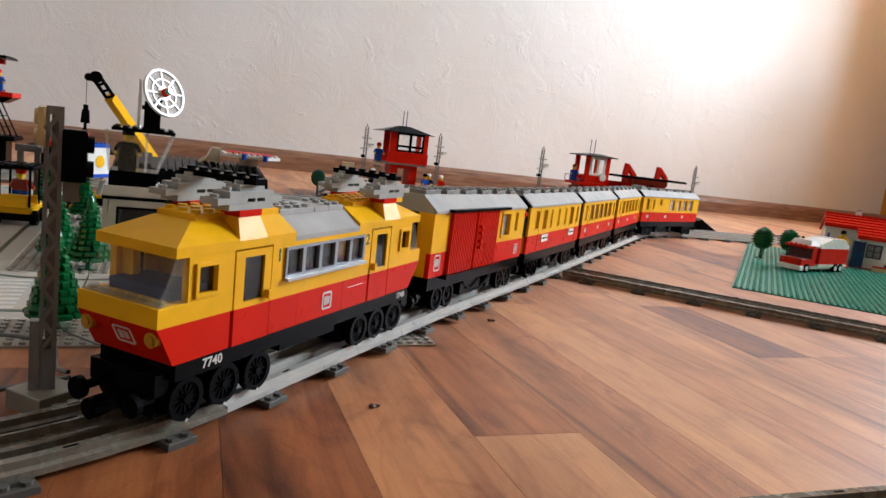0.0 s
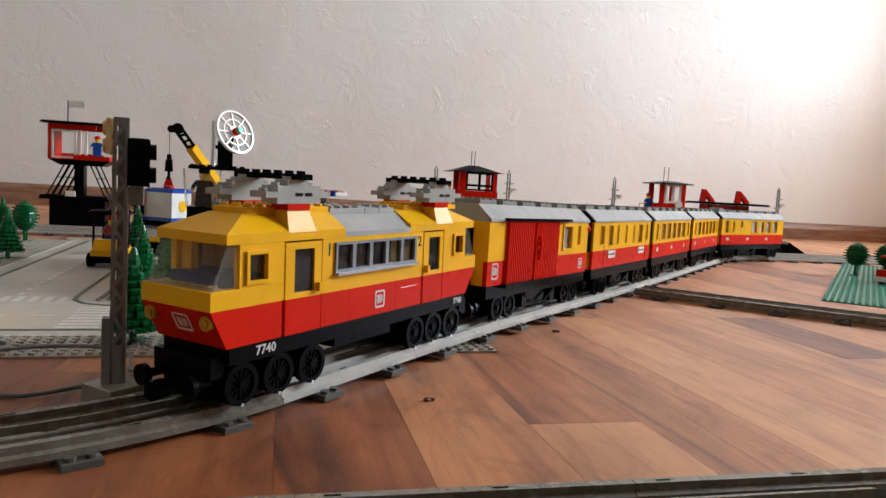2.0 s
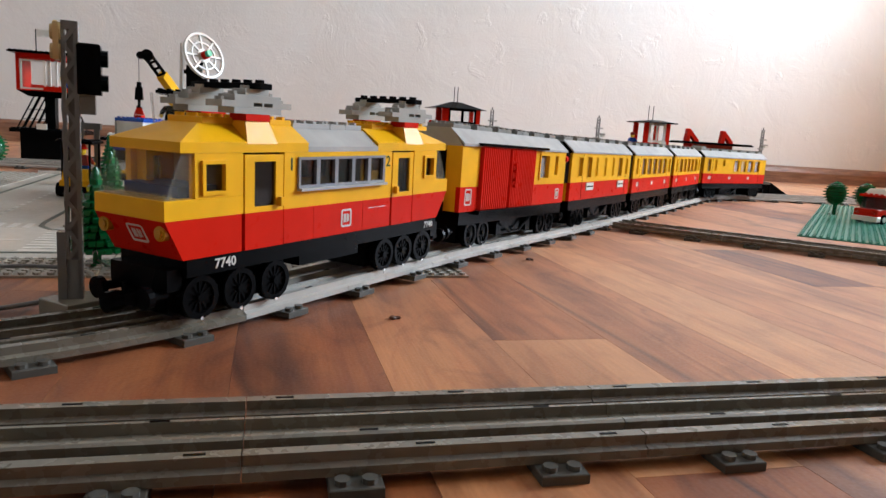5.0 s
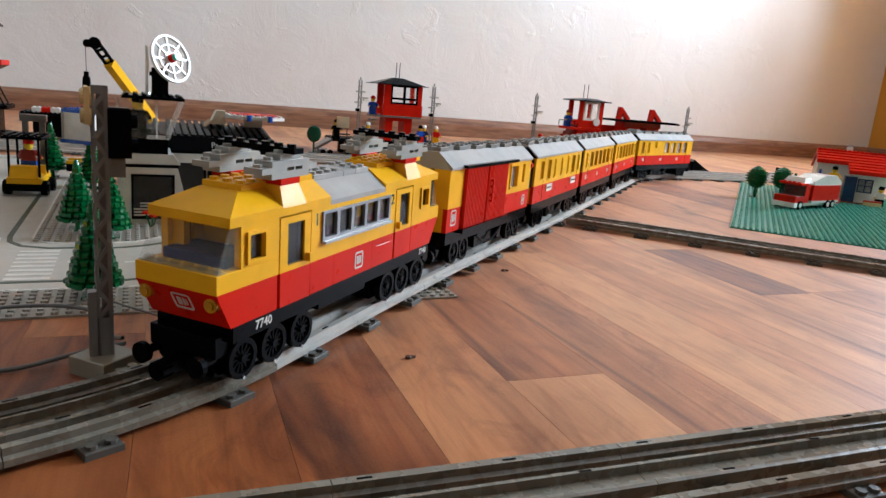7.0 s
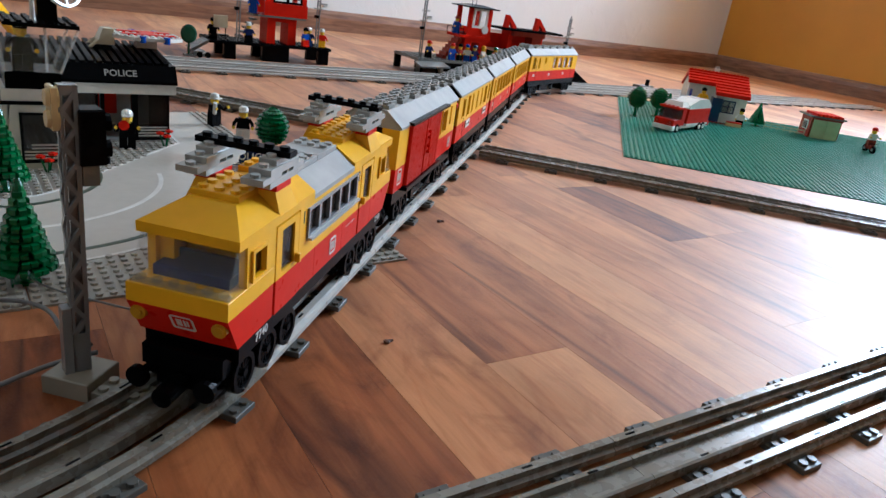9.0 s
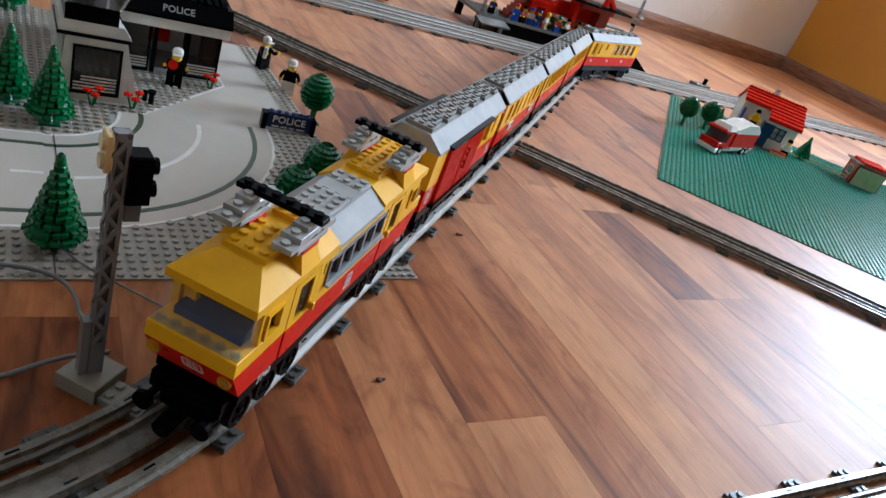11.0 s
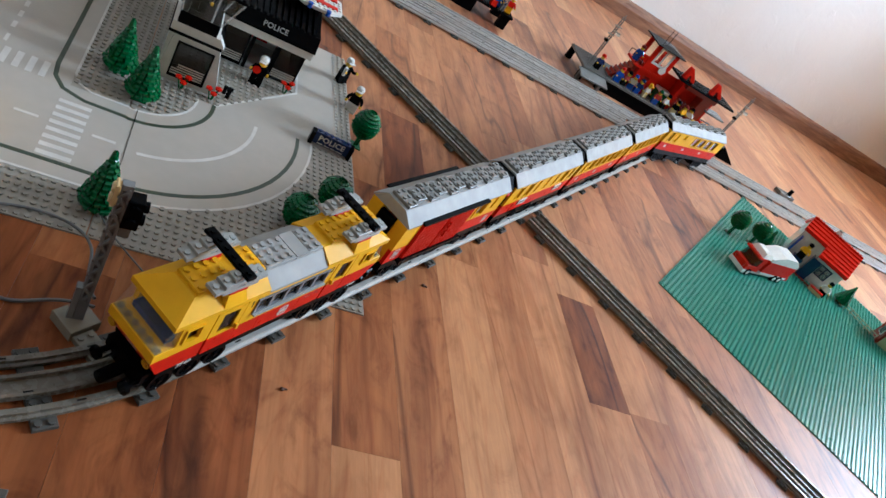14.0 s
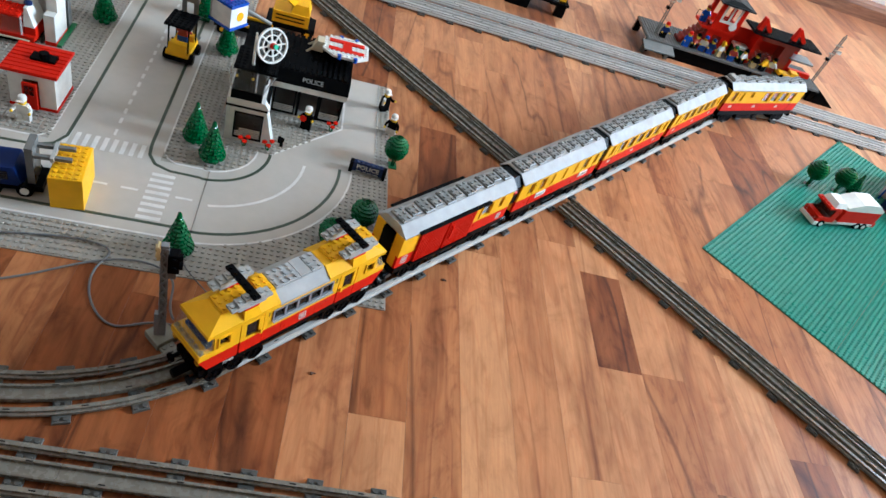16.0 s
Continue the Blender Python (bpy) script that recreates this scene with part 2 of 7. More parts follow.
ramp_.color_ramp.elements[0].position, ramp_.color_ramp.elements[0].color = 0.3, (0.15, 0.062, 0.032, 1)
ramp_.color_ramp.elements[1].position, ramp_.color_ramp.elements[1].color = 0.7, (0.31, 0.155, 0.085, 1)
links_.new(wood_.outputs["Fac"], ramp_.inputs["Fac"])
links_.new(ramp_.outputs["Color"], b_.inputs["Base Color"])
b_.inputs["Roughness"].default_value = 0.38
SKIRTING = m_


# ---- mesh building ----
class Geo:
    """Collects faces of one part, in metres of its thing."""

    def __init__(self):
        self.v, self.f, self.m, self.mi = [], [], [], 0

    def add(self, verts, faces):
        o = len(self.v)
        self.v += [tuple(p) for p in verts]
        self.f += [tuple(i + o for i in f) for f in faces]
        self.m += [self.mi] * len(faces)
        return self

    def hexa(self, a, b):
        """Eight corners: four below (counter-clockwise from above), four above."""
        return self.add(list(a) + list(b), [(3, 2, 1, 0), (4, 5, 6, 7), (0, 1, 5, 4), (1, 2, 6, 5), (2, 3, 7, 6), (3, 0, 4, 7)])

    def box(self, x0, y0, z0, x1, y1, z1, chamfer=0.0):
        if chamfer <= 0:
            return self.hexa([(x0, y0, z0), (x1, y0, z0), (x1, y1, z0), (x0, y1, z0)],
                             [(x0, y0, z1), (x1, y0, z1), (x1, y1, z1), (x0, y1, z1)])
        c = chamfer
        out, inn = [(x0, y0), (x1, y0), (x1, y1), (x0, y1)], [(x0 + c, y0 + c), (x1 - c, y0 + c), (x1 - c, y1 - c), (x0 + c, y1 - c)]
        self.hexa([(*p, z0) for p in out], [(*p, z1 - c) for p in out])
        return self.add([(*p, z1 - c) for p in out] + [(*p, z1) for p in inn],
                        [(4, 5, 6, 7), (0, 1, 5, 4), (1, 2, 6, 5), (2, 3, 7, 6), (3, 0, 4, 7)])

    def taper(self, x0, y0, z0, x1, y1, z1, ix0, iy0, ix1, iy1):
        """A box whose top is drawn in by the four last amounts."""
        return self.hexa([(x0, y0, z0), (x1, y0, z0), (x1, y1, z0), (x0, y1, z0)],
                         [(x0 + ix0, y0 + iy0, z1), (x1 - ix1, y0 + iy0, z1), (x1 - ix1, y1 - iy1, z1), (x0 + ix0, y1 - iy1, z1)])

    def prism(self, outline, lo, hi, axis="y"):
        """An outline of (a, b) pairs swept along an axis: y takes (x, z), x takes (y, z), z takes (x, y)."""
        put = {"y": lambda p, t: (p[0], t, p[1]), "x": lambda p, t: (t, p[0], p[1]), "z": lambda p, t: (p[0], p[1], t)}[axis]
        n = len(outline)
        v = [put(p, lo) for p in outline] + [put(p, hi) for p in outline]
        f = [(i, (i + 1) % n, n + (i + 1) % n, n + i) for i in range(n)]
        f += [tuple(range(n))[::-1], tuple(range(n, 2 * n))]
        return self.add(v, f)

    def rod(self, a, b, r, sides=8, r2=None, caps=True):
        a, b = Vector(a), Vector(b)
        q = (b - a).to_track_quat("Z", "Y").to_matrix()
        r2 = r if r2 is None else r2
        ring = [(math.cos(2 * math.pi * (i + 0.5) / sides), math.sin(2 * math.pi * (i + 0.5) / sides)) for i in range(sides)]
        v = [a + q @ Vector((c * r, s * r, 0)) for c, s in ring] + [b + q @ Vector((c * r2, s * r2, 0)) for c, s in ring]
        f = [(i, (i + 1) % sides, sides + (i + 1) % sides, sides + i) for i in range(sides)]
        if caps:
            f += [tuple(range(sides))[::-1], tuple(range(sides, 2 * sides))]
        return self.add(v, f)

    def stud(self, x, y, z, sides=8):
        return self.rod((x, y, z), (x, y, z + 0.0017), 0.0024, sides)

    def studs(self, x0, y0, z, nx, ny, sides=8):
        for i in range(nx):
            for j in range(ny):
                self.stud(x0 + (i + 0.5) * S, y0 + (j + 0.5) * S, z, sides)
        return self

    def brick(self, x, y, z, nx, ny, h=BH, studs=True, chamfer=0.0003):
        """A brick of nx by ny studs with its corner at x, y (metres)."""
        self.box(x + 0.0001, y + 0.0001, z, x + nx * S - 0.0001, y + ny * S - 0.0001, z + h, chamfer)
        if studs:
            self.studs(x, y, z + h, nx, ny)
        return self

    def lathe(self, profile, sides=16, centre=(0, 0)):
        """Turns (r, z) pairs round the z axis."""
        n = len(profile)
        v = [(centre[0] + r * math.cos(2 * math.pi * k / sides), centre[1] + r * math.sin(2 * math.pi * k / sides), z) for k in range(sides) for r, z in profile]
        f = [(k * n + i, ((k + 1) % sides) * n + i, ((k + 1) % sides) * n + i + 1, k * n + i + 1) for k in range(sides) for i in range(n - 1)]
        return self.add(v, f)

    def move(self, m, since=0):
        self.v[since:] = [tuple(m @ Vector(p)) for p in self.v[since:]]
        return self


def mesh_of(name, g, mats, smooth=False):
    me = bpy.data.meshes.new(name)
    me.from_pydata(g.v, [], g.f)
    for m in mats:
        me.materials.append(m)
    if len(mats) > 1:
        me.polygons.foreach_set("material_index", g.m)
    if smooth:
        me.polygons.foreach_set("use_smooth", [True] * len(me.polygons))
    me.update()
    return me


def thing(name, m, label, category, group="", kind=""):
    ob = new(name)
    ob.empty_display_size = 0.01
    ob.matrix_world = m
    return tagged(ob, label, category, group, kind)


def part(name, g, mat, parent=None, label="", smooth=False):
    mats = mat if isinstance(mat, (list, tuple)) else [mat]
    ob = new(name, mesh_of(name, g, mats, smooth))
    if parent is not None:
        ob.parent = parent
    if label:
        ob["label"] = label
    return ob


def solid(name, g, mat, m, label, category, group="", kind="", smooth=False):
    ob = part(name, g, mat, None, "", smooth)
    ob.matrix_world = m
    return tagged(ob, label, category, group, kind)


def lettering(name, text, size, m, mat, parent, bold=0.0):
    """Writing in the built-in font, as a thin mesh."""
    cu = bpy.data.curves.new(name, "FONT")
    cu.body, cu.size, cu.align_x, cu.align_y, cu.extrude, cu.offset, cu.resolution_u = text, size, "CENTER", "CENTER", 0.00008, bold, 2
    ob = bpy.data.objects.new(name, cu)
    me = bpy.data.meshes.new_from_object(ob)
    bpy.data.objects.remove(ob)
    me.materials.clear()
    me.materials.append(mat)
    o = new(name, me)
    o.parent = parent
    o.matrix_local = m
    return o


# ---- the room ----
W0, W1, Z0, Z1 = 0.55, 1.65, 0.75, 2.25
TH = 0.56    # depth of the yellow wall
WN, WE, WW, CH = 2.36, 3.06, -2.9, 2.55


def structure(name, g, mat, label, category="wall"):
    return solid(name, g, mat, ROOM, label, category, kind="structure")


structure("wall_north", Geo().box(WW - 0.2, WN, -0.05, WE + TH, WN + 0.2, CH), WALLWHITE, "white hand-plastered wall with uneven ridges")
g = Geo().box(WE, WS, -0.05, WE + TH, W0, CH).box(WE, W1, -0.05, WE + TH, WN - 0.001, CH)
g.box(WE, W0, -0.05, WE + TH, W1, Z0).box(WE, W0, Z1, WE + TH, W1, CH)
structure("wall_east", g, WALLYELLOW, "ochre yellow plastered wall with a window opening")
# two unseen walls, added in white to bounce more daylight into the room
structure("wall_south", Geo().box(WW, WS - 0.2, -0.05, WE + TH, WS, CH), WALLWHITE, "unseen plain wall, white to bounce daylight")
structure("wall_west", Geo().box(WW - 0.2, WS - 0.2, -0.05, WW, WN - 0.001, CH), WALLWHITE, "unseen plain wall, white to bounce daylight")
structure("ceiling", Geo().box(WW - 0.2, WS - 0.2, CH + 0.002, WE + TH, WN + 0.2, CH + 0.1), CEIL, "plain white ceiling", "ceiling")


def window(name, m, w, h):
    t = thing(name, m, "white framed casement window letting in daylight", "window", kind="structure")
    f = Geo()
    for a, b_, c, d in ((0, 0, w, 0.05), (0, h - 0.05, w, h), (0, 0.05, 0.05, h - 0.05), (w - 0.05, 0.05, w, h - 0.05), (w / 2 - 0.035, 0.05, w / 2 + 0.035, h - 0.05)):
        f.box(a, -0.03, b_, c, 0.03, d, 0.003)
    part("window_frame", f, WHITE, t)
    for k, (a, c) in enumerate(((0.05, w / 2 - 0.035), (w / 2 + 0.035, w - 0.05))):
        p = part("pane", Geo().box(a, -0.003, 0.05, c, 0.003, h - 0.05), PANE, t)
        p.visible_shadow = False
    part("window_sill", Geo().box(-0.03, -0.14, -0.03, w + 0.03, 0.02, -0.001, 0.004), WHITE, t)
    return t


window("window_1", ROOM @ pose(WE + 0.48, W1, Z0 + 0.031, 0, 0, -90), W1 - W0, Z1 - Z0 - 0.031)

SK = [(0, 0), (-0.017, 0), (-0.017, 0.042), (-0.013, 0.056), (-0.006, 0.064), (0, 0.066)]
structure("baseboard_north", Geo().prism([(WN - 0.0005 + a, z) for a, z in SK], WW, WE - 0.018, "x"), SKIRTING, "brown wooden skirting board along the white wall", "skirting board")
structure("baseboard_east", Geo().prism([(WE - 0.0005 + a, z) for a, z in SK], WS, WN - 0.001, "y"), SKIRTING, "brown wooden skirting board along the ochre wall", "skirting board")
structure("baseboard_west", Geo().prism([(WW + 0.0005 - a, z) for a, z in SK], WS, WN - 0.001, "y"), SKIRTING, "brown wooden skirting board", "skirting board")

floor = structure("floor", Geo().box(WW - 0.2, WS - 0.2, -0.06, WE + TH, WN + 0.2, -0.0085), LAMINATE_FAR, "brown strip laminate floor with walnut grain", "floor")

# ---- railway track ----
RAIL = [(-0.0041, 0.0033), (0.0041, 0.0033), (0.0041, 0.0062), (0.0021, 0.0072), (0.0021, 0.0105), (-0.0021, 0.0105), (-0.0021, 0.0072), (-0.0041, 0.0062)]
COND = [(-0.0085, 0.0033), (0.0085, 0.0033), (0.0085, 0.0088), (0.0072, 0.0094), (0.0055, 0.0094), (0.0050, 0.0058), (-0.0050, 0.0058), (-0.0055, 0.0094), (-0.0072, 0.0094), (-0.0085, 0.0088)]
RADIUS, SECTION = 0.32, 0.128


def along(s, x, bend):
    """Place and heading at s along a section, x to the right of its middle line. bend: 0, 1 right, -1 left."""
    if bend == 0:
        return x, s, 0.0
    a = s / RADIUS
    cx = bend * RADIUS
    r = RADIUS - bend * x
    return cx - bend * r * math.cos(a), r * math.sin(a), -bend * a


def swept(profile, off, length, bend, gap=0.0002):
    steps = 1 if bend == 0 else 6
    g, n = Geo(), len(profile)
    for k in range(steps + 1):
        s = gap + (length - 2 * gap) * k / steps
        for x, z in profile:
            px, py, _ = along(s, x + off, bend)
            g.v.append((px, py, z))
    for k in range(steps):
        for i in range(n):
            j = (i + 1) % n
            g.f.append((k * n + i, k * n + j, (k + 1) * n + j, (k + 1) * n + i))
    g.f += [tuple(range(n)), tuple(range(steps * n, steps * n + n))[::-1]]
    g.m = [0] * len(g.f)
    return g


def track_section(name, bend, rail_mat, label):
    length = SECTION if bend == 0 else RADIUS * radians(22.5)
    t = thing(name, Matrix(), label, "railway track", "track sections")
    for off in (-0.020, 0.020):
        part("rail", swept(RAIL, off, length, bend), rail_mat, t)
    part("conductor_rail", swept(COND, 0, length, bend), rail_mat, t)
    for s, off in ((0.10, -0.020), (0.42, 0.020), (0.58, -0.020), (0.90, 0.020), (0.30, 0.0063), (0.80, -0.0063)):
        x, y, a = along(length * s, off, bend)
        top = 0.0105 if abs(off) > 0.01 else 0.0094
        part("rail_slot", Geo().box(-0.0006, -0.0030, top - 0.0002, 0.0006, 0.0030, top + 0.00015).move(pose(x, y, 0, 0, 0, math.degrees(a))), BLACK, t)
    for s in (0.25, 0.75):
        x, y, a = along(length * s, 0, bend)
        g = Geo().brick(-0.032, -0.008, 0, 8, 2, PH, False)
        for i in (0, 2, 5, 7):
            g.studs(-0.032 + i * S, -0.008, PH, 1, 2)
        part("sleeper", g.move(pose(x, y, 0, 0, 0, math.degrees(a))), SLEEPER, t)
    return t


STRAIGHT = track_section("straight_track", 0, RAILGREY, "light grey toy railway track with three rails")
OLD = track_section("straight_track", 0, DARKRAIL, "dark aged grey toy railway track with three rails")
SHADEDRIGHT = track_section("curved_track", 1, DARKRAIL, "curved toy railway track, grey darkened for the engine's shadow")
RIGHT = track_section("curved_track", 1, RAILGREY, "light grey curved toy railway track")
LEFT = track_section("curved_track", -1, RAILGREY, "light grey curved toy railway track")


def line(model, m, count):
    for k in range(count):
        p = m @ pose(0, k * SECTION, 0)
        copy_thing(model, p)
    return m @ pose(0, count * SECTION, 0)


TV, U0, U1 = -0.244, 0.28, 1.50
# main line under the train
n = 10
step0 = (U1 - U0) / n
m = TRAIN @ pose(TV, U0, 0)
# the line climbs over the corner of a base plate
RISE = (0.0004, 0.0027, 0.0038, 0.0026, 0.0010, 0, 0, 0, 0, 0, 0)
for k in range(n):
    c = copy_thing(STRAIGHT, m @ pose(0, k * step0, RISE[k], math.degrees(math.atan2(RISE[k + 1] - RISE[k], step0))))
    c.scale = (1, step0 / SECTION, 1)
# bend right on to the back line
m = TRAIN @ pose(TV, U1, 0)
for k in range(2):
    copy_thing(RIGHT, m)
    x, y, a = along(RADIUS * radians(22.5), 0, 1)
    m = m @ pose(x, y, 0, 0, 0, math.degrees(a))
E0 = m
line(STRAIGHT, m, 12)
# bend left in front of the engine: built backwards from the main line's end
# the darker grey here puts the engine's shadow into the track's colour
m = TRAIN @ pose(TV, U0, 0, 0, 0, 180)
for k in range(3):
    copy_thing(SHADEDRIGHT, m)
    x, y, a = along(RADIUS * radians(22.5), 0, 1)
    m = m @ pose(x, y, 0, 0, 0, math.degrees(a))
line(OLD, m, 6)
# back line, left of the junction, and the second line beside the platforms
BACKN = 1.340
line(STRAIGHT, ROOM @ pose(-0.90, BACKN, 0, 0, 0, -90), 14)
line(STRAIGHT, ROOM @ pose(-0.90, BACKN + 0.0675, 0, 0, 0, -90), 26)
# cross line at a right angle to the train
CU = 0.888
line(OLD, TRAIN @ pose(TV + 0.0335, CU, 0, 0, 0, -90), 10)
line(OLD, TRAIN @ pose(TV - 0.0335, CU, 0, 0, 0, 90), 9)
# line nearest the camera
line(OLD, ROOM @ pose(-0.85, 0.211, 0, 0, 0, -90), 22)
for o in (STRAIGHT, OLD, RIGHT, SHADEDRIGHT, LEFT):
    for c in list(o.children_recursive) + [o]:
        bpy.data.objects.remove(c)


# ---- the train ----
WIDE = 0.0242    # half the width of a body
ZB, ZR, ZE = 0.0405, 0.0600, 0.0915    # underframe top, red to yellow, eave


def wheel(parent, x, y, r=0.0108):
    g = Geo()
    sx = 1 if x > 0 else -1
    g.rod((x - sx * 0.003, y, 0.0105 + r), (x, y, 0.0105 + r), r, 18)
    w = part("wheel", g, BLACK, parent, smooth=False)
    rim = Geo()
    for k in range(18):
        a, b = 2 * math.pi * k / 18, 2 * math.pi * (k + 1) / 18
        rim.add([(x + sx * 0.0004, y + rr * math.cos(q), 0.0105 + r + rr * math.sin(q)) for q in (a, b) for rr in (r * 0.68, r)] +
                [(x + sx * 0.0016, y + rr * math.cos(q), 0.0105 + r + rr * math.sin(q)) for q in (a, b) for rr in (r * 0.72, r * 0.97)],
                [(4, 5, 7, 6), (0, 4, 6, 2), (1, 3, 7, 5)])
    for k in range(6):
        a = math.pi * k / 6
        dy, dz = math.cos(a) * r * 0.70, math.sin(a) * r * 0.70
        rim.rod((x + sx * 0.0003, y - dy, 0.0105 + r - dz), (x + sx * 0.0003, y + dy, 0.0105 + r + dz), 0.0006, 4)
    rim.rod((x, y, 0.0105 + r), (x + sx * 0.0022, y, 0.0105 + r), 0.0022, 8)
    part("rim", rim, BLACK, w)
    pin = Geo().rod((x + sx * 0.0014, y, 0.0112), (x + sx * 0.0022, y, 0.0112), 0.0010, 8)
    part("contact_pin", pin, METAL, w, "small bright metal contact")
    return w


def side_panel(side, y0, y1, z0, z1, openings=(), thick=0.004, base=None):
    """One connected wall panel on a body's side (side: +1 right, -1 left) with rectangular openings (y0, y1, z0, z1)."""
    x = (base if base is not None else WIDE)
    ys = sorted({y0, y1, *[v for o in openings for v in o[:2]]})
    zs = sorted({z0, z1, *[v for o in openings for v in o[2:]]})
    g, ids = Geo(), {}

    def full(i, j):
        if not (0 <= i < len(ys) - 1 and 0 <= j < len(zs) - 1):
            return False
        y, z = (ys[i] + ys[i + 1]) / 2, (zs[j] + zs[j + 1]) / 2
        return not any(o[0] < y < o[1] and o[2] < z < o[3] for o in openings)

    def vert(k, i, j):
        if (k, i, j) not in ids:
            ids[(k, i, j)] = len(g.v)
            g.v.append((side * (x - thick * k), ys[i], zs[j]))
        return ids[(k, i, j)]

    def quad(*corners):
        f = tuple(vert(*c) for c in corners)
        g.f.append(f if side > 0 else f[::-1])
        g.m.append(0)
    for i in range(len(ys) - 1):
        for j in range(len(zs) - 1):
            if not full(i, j):
                continue
            quad((0, i, j), (0, i + 1, j), (0, i + 1, j + 1), (0, i, j + 1))
            quad((1, i, j), (1, i, j + 1), (1, i + 1, j + 1), (1, i + 1, j))
            if not full(i - 1, j):
                quad((0, i, j), (0, i, j + 1), (1, i, j + 1), (1, i, j))
            if not full(i + 1, j):
                quad((0, i + 1, j), (1, i + 1, j), (1, i + 1, j + 1), (0, i + 1, j + 1))
            if not full(i, j - 1):
                quad((0, i, j), (1, i, j), (1, i + 1, j), (0, i + 1, j))
            if not full(i, j + 1):
                quad((0, i, j + 1), (0, i + 1, j + 1), (1, i + 1, j + 1), (1, i, j + 1))
    return g


def frame_round(side, y0, y1, z0, z1, w=0.0018, proud=0.0012):
    """A raised frame round an opening."""
    return side_panel(side, y0, y1, z0, z1, [(y0 + w, y1 - w, z0 + w, z1 - w)], proud + 0.001, WIDE + proud)


def badge(parent, m, w=0.0095, h=0.0105):
    """A rounded white outline with two white bars: the railway's mark as plain shapes."""
    t, d = 0.0011, 0.00025
    g = Geo()
    for z in (0, d):
        g.v += [(a * w / 2, b * h / 2, z) for a, b in ((-0.8, -1), (0.8, -1), (1, -0.8), (1, 0.8), (0.8, 1), (-0.8, 1), (-1, 0.8), (-1, -0.8))]
        g.v += [(a * (w / 2 - t), b * (h / 2 - t), z) for a, b in ((-0.9, -1), (0.9, -1), (1, -0.9), (1, 0.9), (0.9, 1), (-0.9, 1), (-1, 0.9), (-1, -0.9))]
    for i in range(8):
        k = (i + 1) % 8
        g.f += [(16 + i, 16 + k, 24 + k, 24 + i), (i, k, 16 + k, 16 + i), (8 + k, 8 + i, 24 + i, 24 + k)]
        g.m += [0, 0, 0]
    o = part("badge", g, LINEWHITE, parent, "white outlined railway emblem")
    o.matrix_local = m
    for x, q, e in ((-0.26, 0.10, 0.24), (-0.13, 0.09, 0.24), (0.04, 0.09, 0.24), (0.18, 0.08, 0.20)):
        part("stroke", Geo().box(x * w, -e * h, 0, (x + q) * w, e * h, d), LINEWHITE, o)
    return o


SIDE_R = lambda y, z: Matrix.Translation((WIDE + 0.0001, y, z)) @ Matrix(((0, 0, 1, 0), (1, 0, 0, 0), (0, 1, 0, 0), (0, 0, 0, 1)))
SIDE_L = lambda y, z: Matrix.Translation((-WIDE - 0.0001, y, z)) @ Matrix(((0, 0, -1, 0), (-1, 0, 0, 0), (0, 1, 0, 0), (0, 0, 0, 1)))
FRONT = lambda x, y, z, slope=0: Matrix.Translation((x, y, z)) @ pose(0, 0, 0, 90 + slope, 0, 0)


def bogie(parent, ys, pivot):
    g = Geo().box(-0.0155, min(ys) - 0.013, 0.014, 0.0155, max(ys) + 0.013, 0.0315, 0.001)
    for s in (-1, 1):
        xs = sorted((s * 0.0154, s * 0.0175))
        for y in ys:
            g.box(xs[0], y - 0.0035, 0.017, xs[1], y + 0.0035, 0.0285)
    b = part("bogie", g, BLACK, parent)
    for y in ys:
        for s in (-1, 1):
            wheel(b, s * 0.0206, y)
    return b


def coupling(parent, y, way):
    g = Geo().box(-0.004, min(y, y + way * 0.016), 0.019, 0.004, max(y, y + way * 0.016), 0.0245)
    g.rod((0, y + way * 0.012, 0.0215), (0, y + way * 0.0185, 0.0215), 0.0048, 12)
    part("coupling", g, BLACK, parent)
    for s in (-1, 1):
        b = Geo().rod((s * 0.0165, y, 0.0245), (s * 0.0165, y + way * 0.009, 0.0245), 0.0022, 8)
        b.rod((s * 0.0165, y + way * 0.009, 0.0245), (s * 0.0165, y + way * 0.012, 0.0245), 0.0052, 14)
        part("buffer", b, BLACK, parent)


